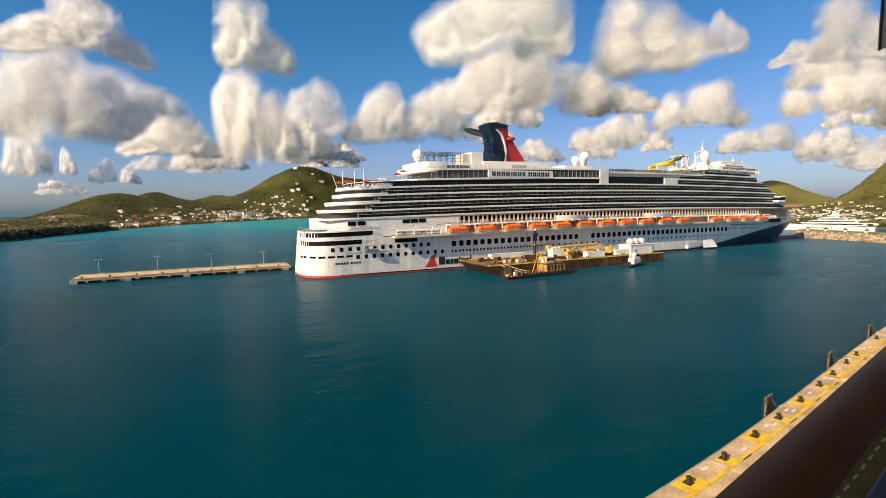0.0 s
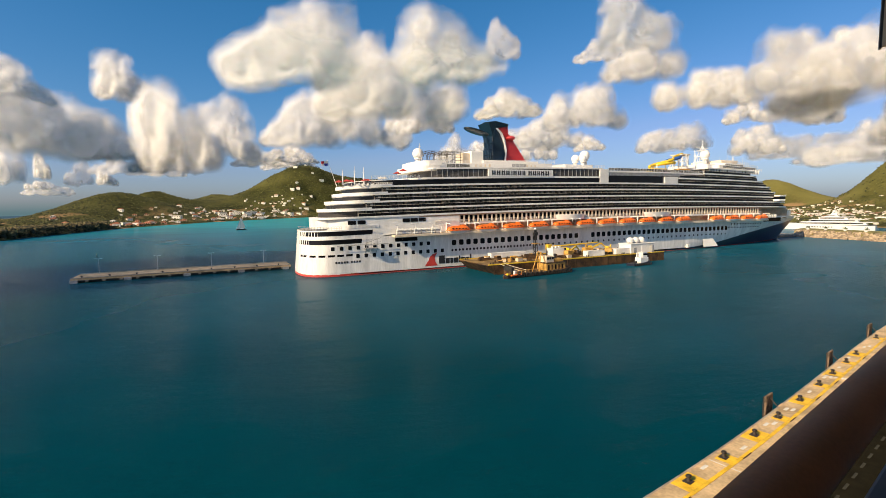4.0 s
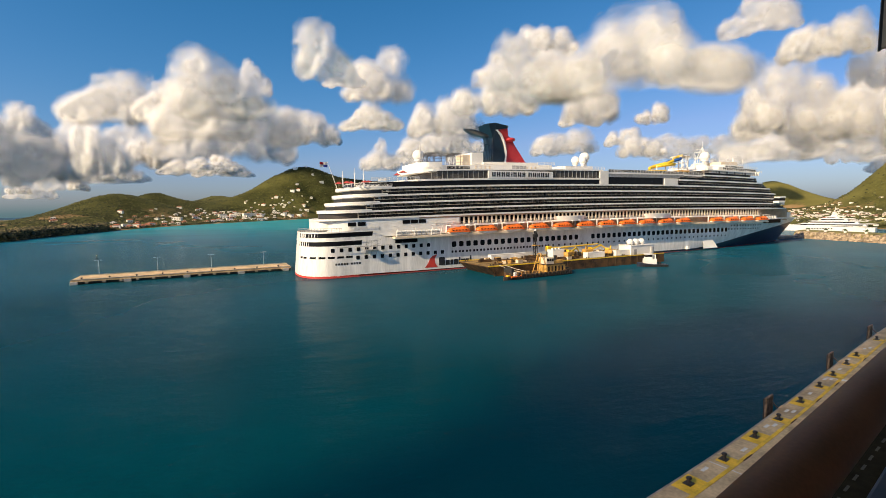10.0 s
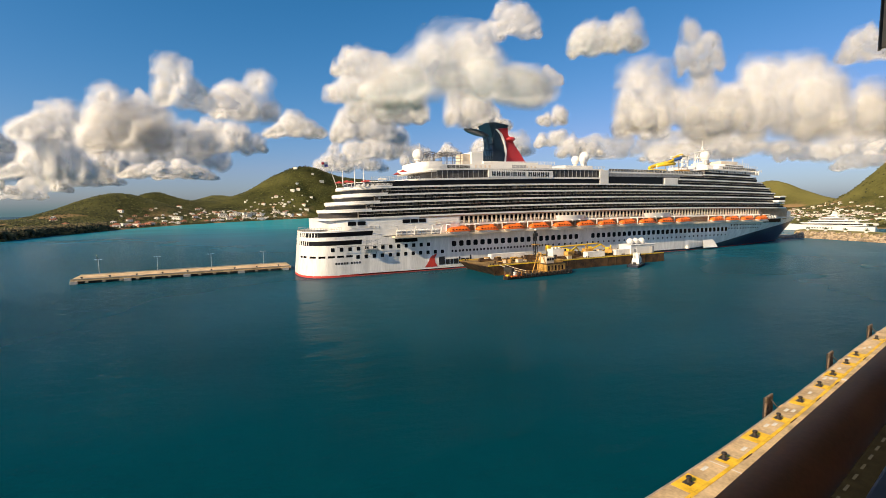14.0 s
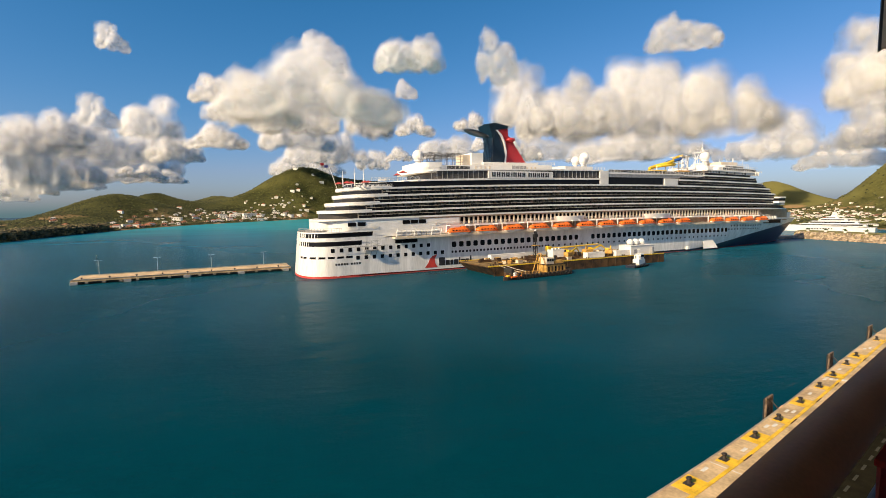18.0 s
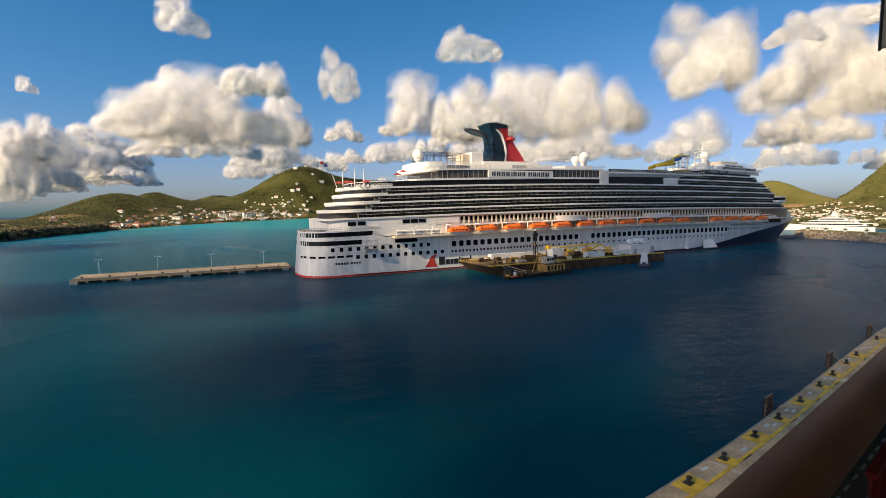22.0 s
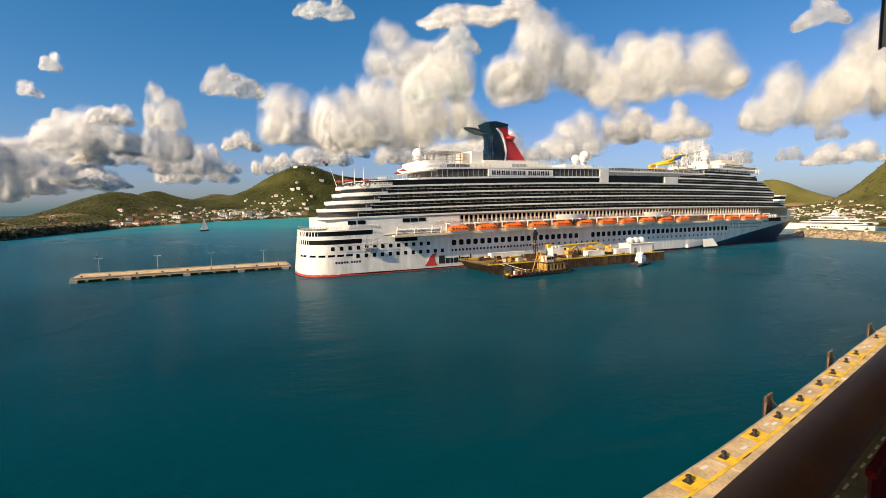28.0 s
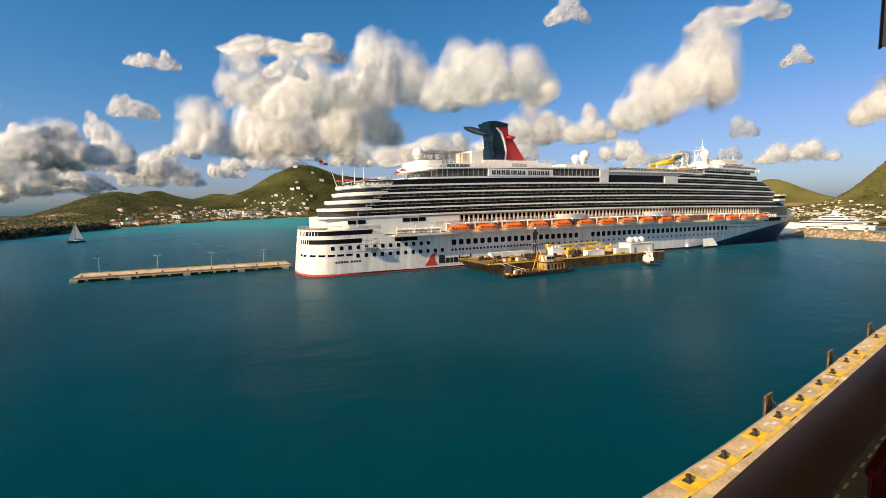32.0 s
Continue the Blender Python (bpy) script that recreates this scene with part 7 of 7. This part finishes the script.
def motions():
    for top, rows in CLOUDS:
        walk(top, rows)
    # the tug noses about beside the barge
    walk(tug, [(t, pose(x, y, 0, 0, 0, a)) for t, x, y, a in (
        (0, 116.5, -30.0, 12), (1, 116.8, -30.2, 10), (2, 118.0, -30.8, 8), (3, 118.6, -31.2, 4), (6, 119.2, -31.8, 12), (7, 120.2, -32.8, 60), (8, 122.6, -33.2, 150),
        (9, 123.6, -33.8, 168), (10, 122.4, -33.4, 150), (11, 121.0, -33.0, 130), (12, 119.6, -32.6, 75), (13, 118.6, -31.8, 50), (14, 117.2, -30.8, 30),
        (16.5, 117.2, -30.4, 14), (17, 117.4, -30.6, 14), (18, 117.8, -31.0, 14), (19, 117.6, -30.6, 16), (20, 118.6, -31.2, 20), (21, 119.0, -31.6, 26), (22, 119.8, -32.2, 40),
        (23, 121.6, -33.2, 70), (24, 119.6, -32.8, 65), (25, 118.2, -31.8, 50), (27.5, 117.6, -31.4, 40), (28, 118.4, -31.4, 20), (29, 117.8, -31.0, 12), (30, 117.4, -30.8, 8),
        (30.5, 116.4, -30.4, 8), (31, 117.4, -30.8, 12), (31.5, 119.4, -31.8, 40), (32, 121.4, -33.0, 62))])
    # two sailing boats leave the bay one after the other
    walk(sail_a, [(t, pose(x, y, 0, 0, 0, a)) for t, x, y, a in (
        (0, 150, 460, 205), (3.5, 20, 440, 205), (4.5, -15, 420, 215), (5.5, -45, 360, 225), (6, -63, 290, 235), (6.5, -86, 245, 215), (7, -104, 215, 215), (7.5, -125, 200, 200),
        (8, -146, 186, 200), (9, -190, 165, 205), (12, -320, 90, 205), (32, -900, -300, 205))])
    walk(sail_b, [(t, pose(x, y, 0, 0, 0, a)) for t, x, y, a in (
        (0, 330, 640, 205), (20, 160, 590, 205), (24, 70, 560, 205), (25, 35, 540, 210), (26.5, 0, 490, 215), (28, -36, 435, 225), (29, -63, 395, 225), (30, -85, 345, 225), (31, -104, 312, 215), (32, -121, 286, 215))])
    walk(flag, [(t, pose(12.3, 16, 40.6, 0, 8 * math.sin(t * 5), 200 + 30 * math.sin(t * 2.3) + 14 * math.sin(t * 7.1))) for t in np.arange(0, 32.01, 0.5)])
    # the towel is drawn along the rail after the sixteenth second
    walk(towel, [(t, pose(x, -161.723 + (x + 24.70) * 0.227, 22.765, 0, 0, 12.8)) for t, x in ((0, -23.9), (15.5, -23.9), (18.5, -24.66), (19, -24.67), (32, -24.67))])


motions()
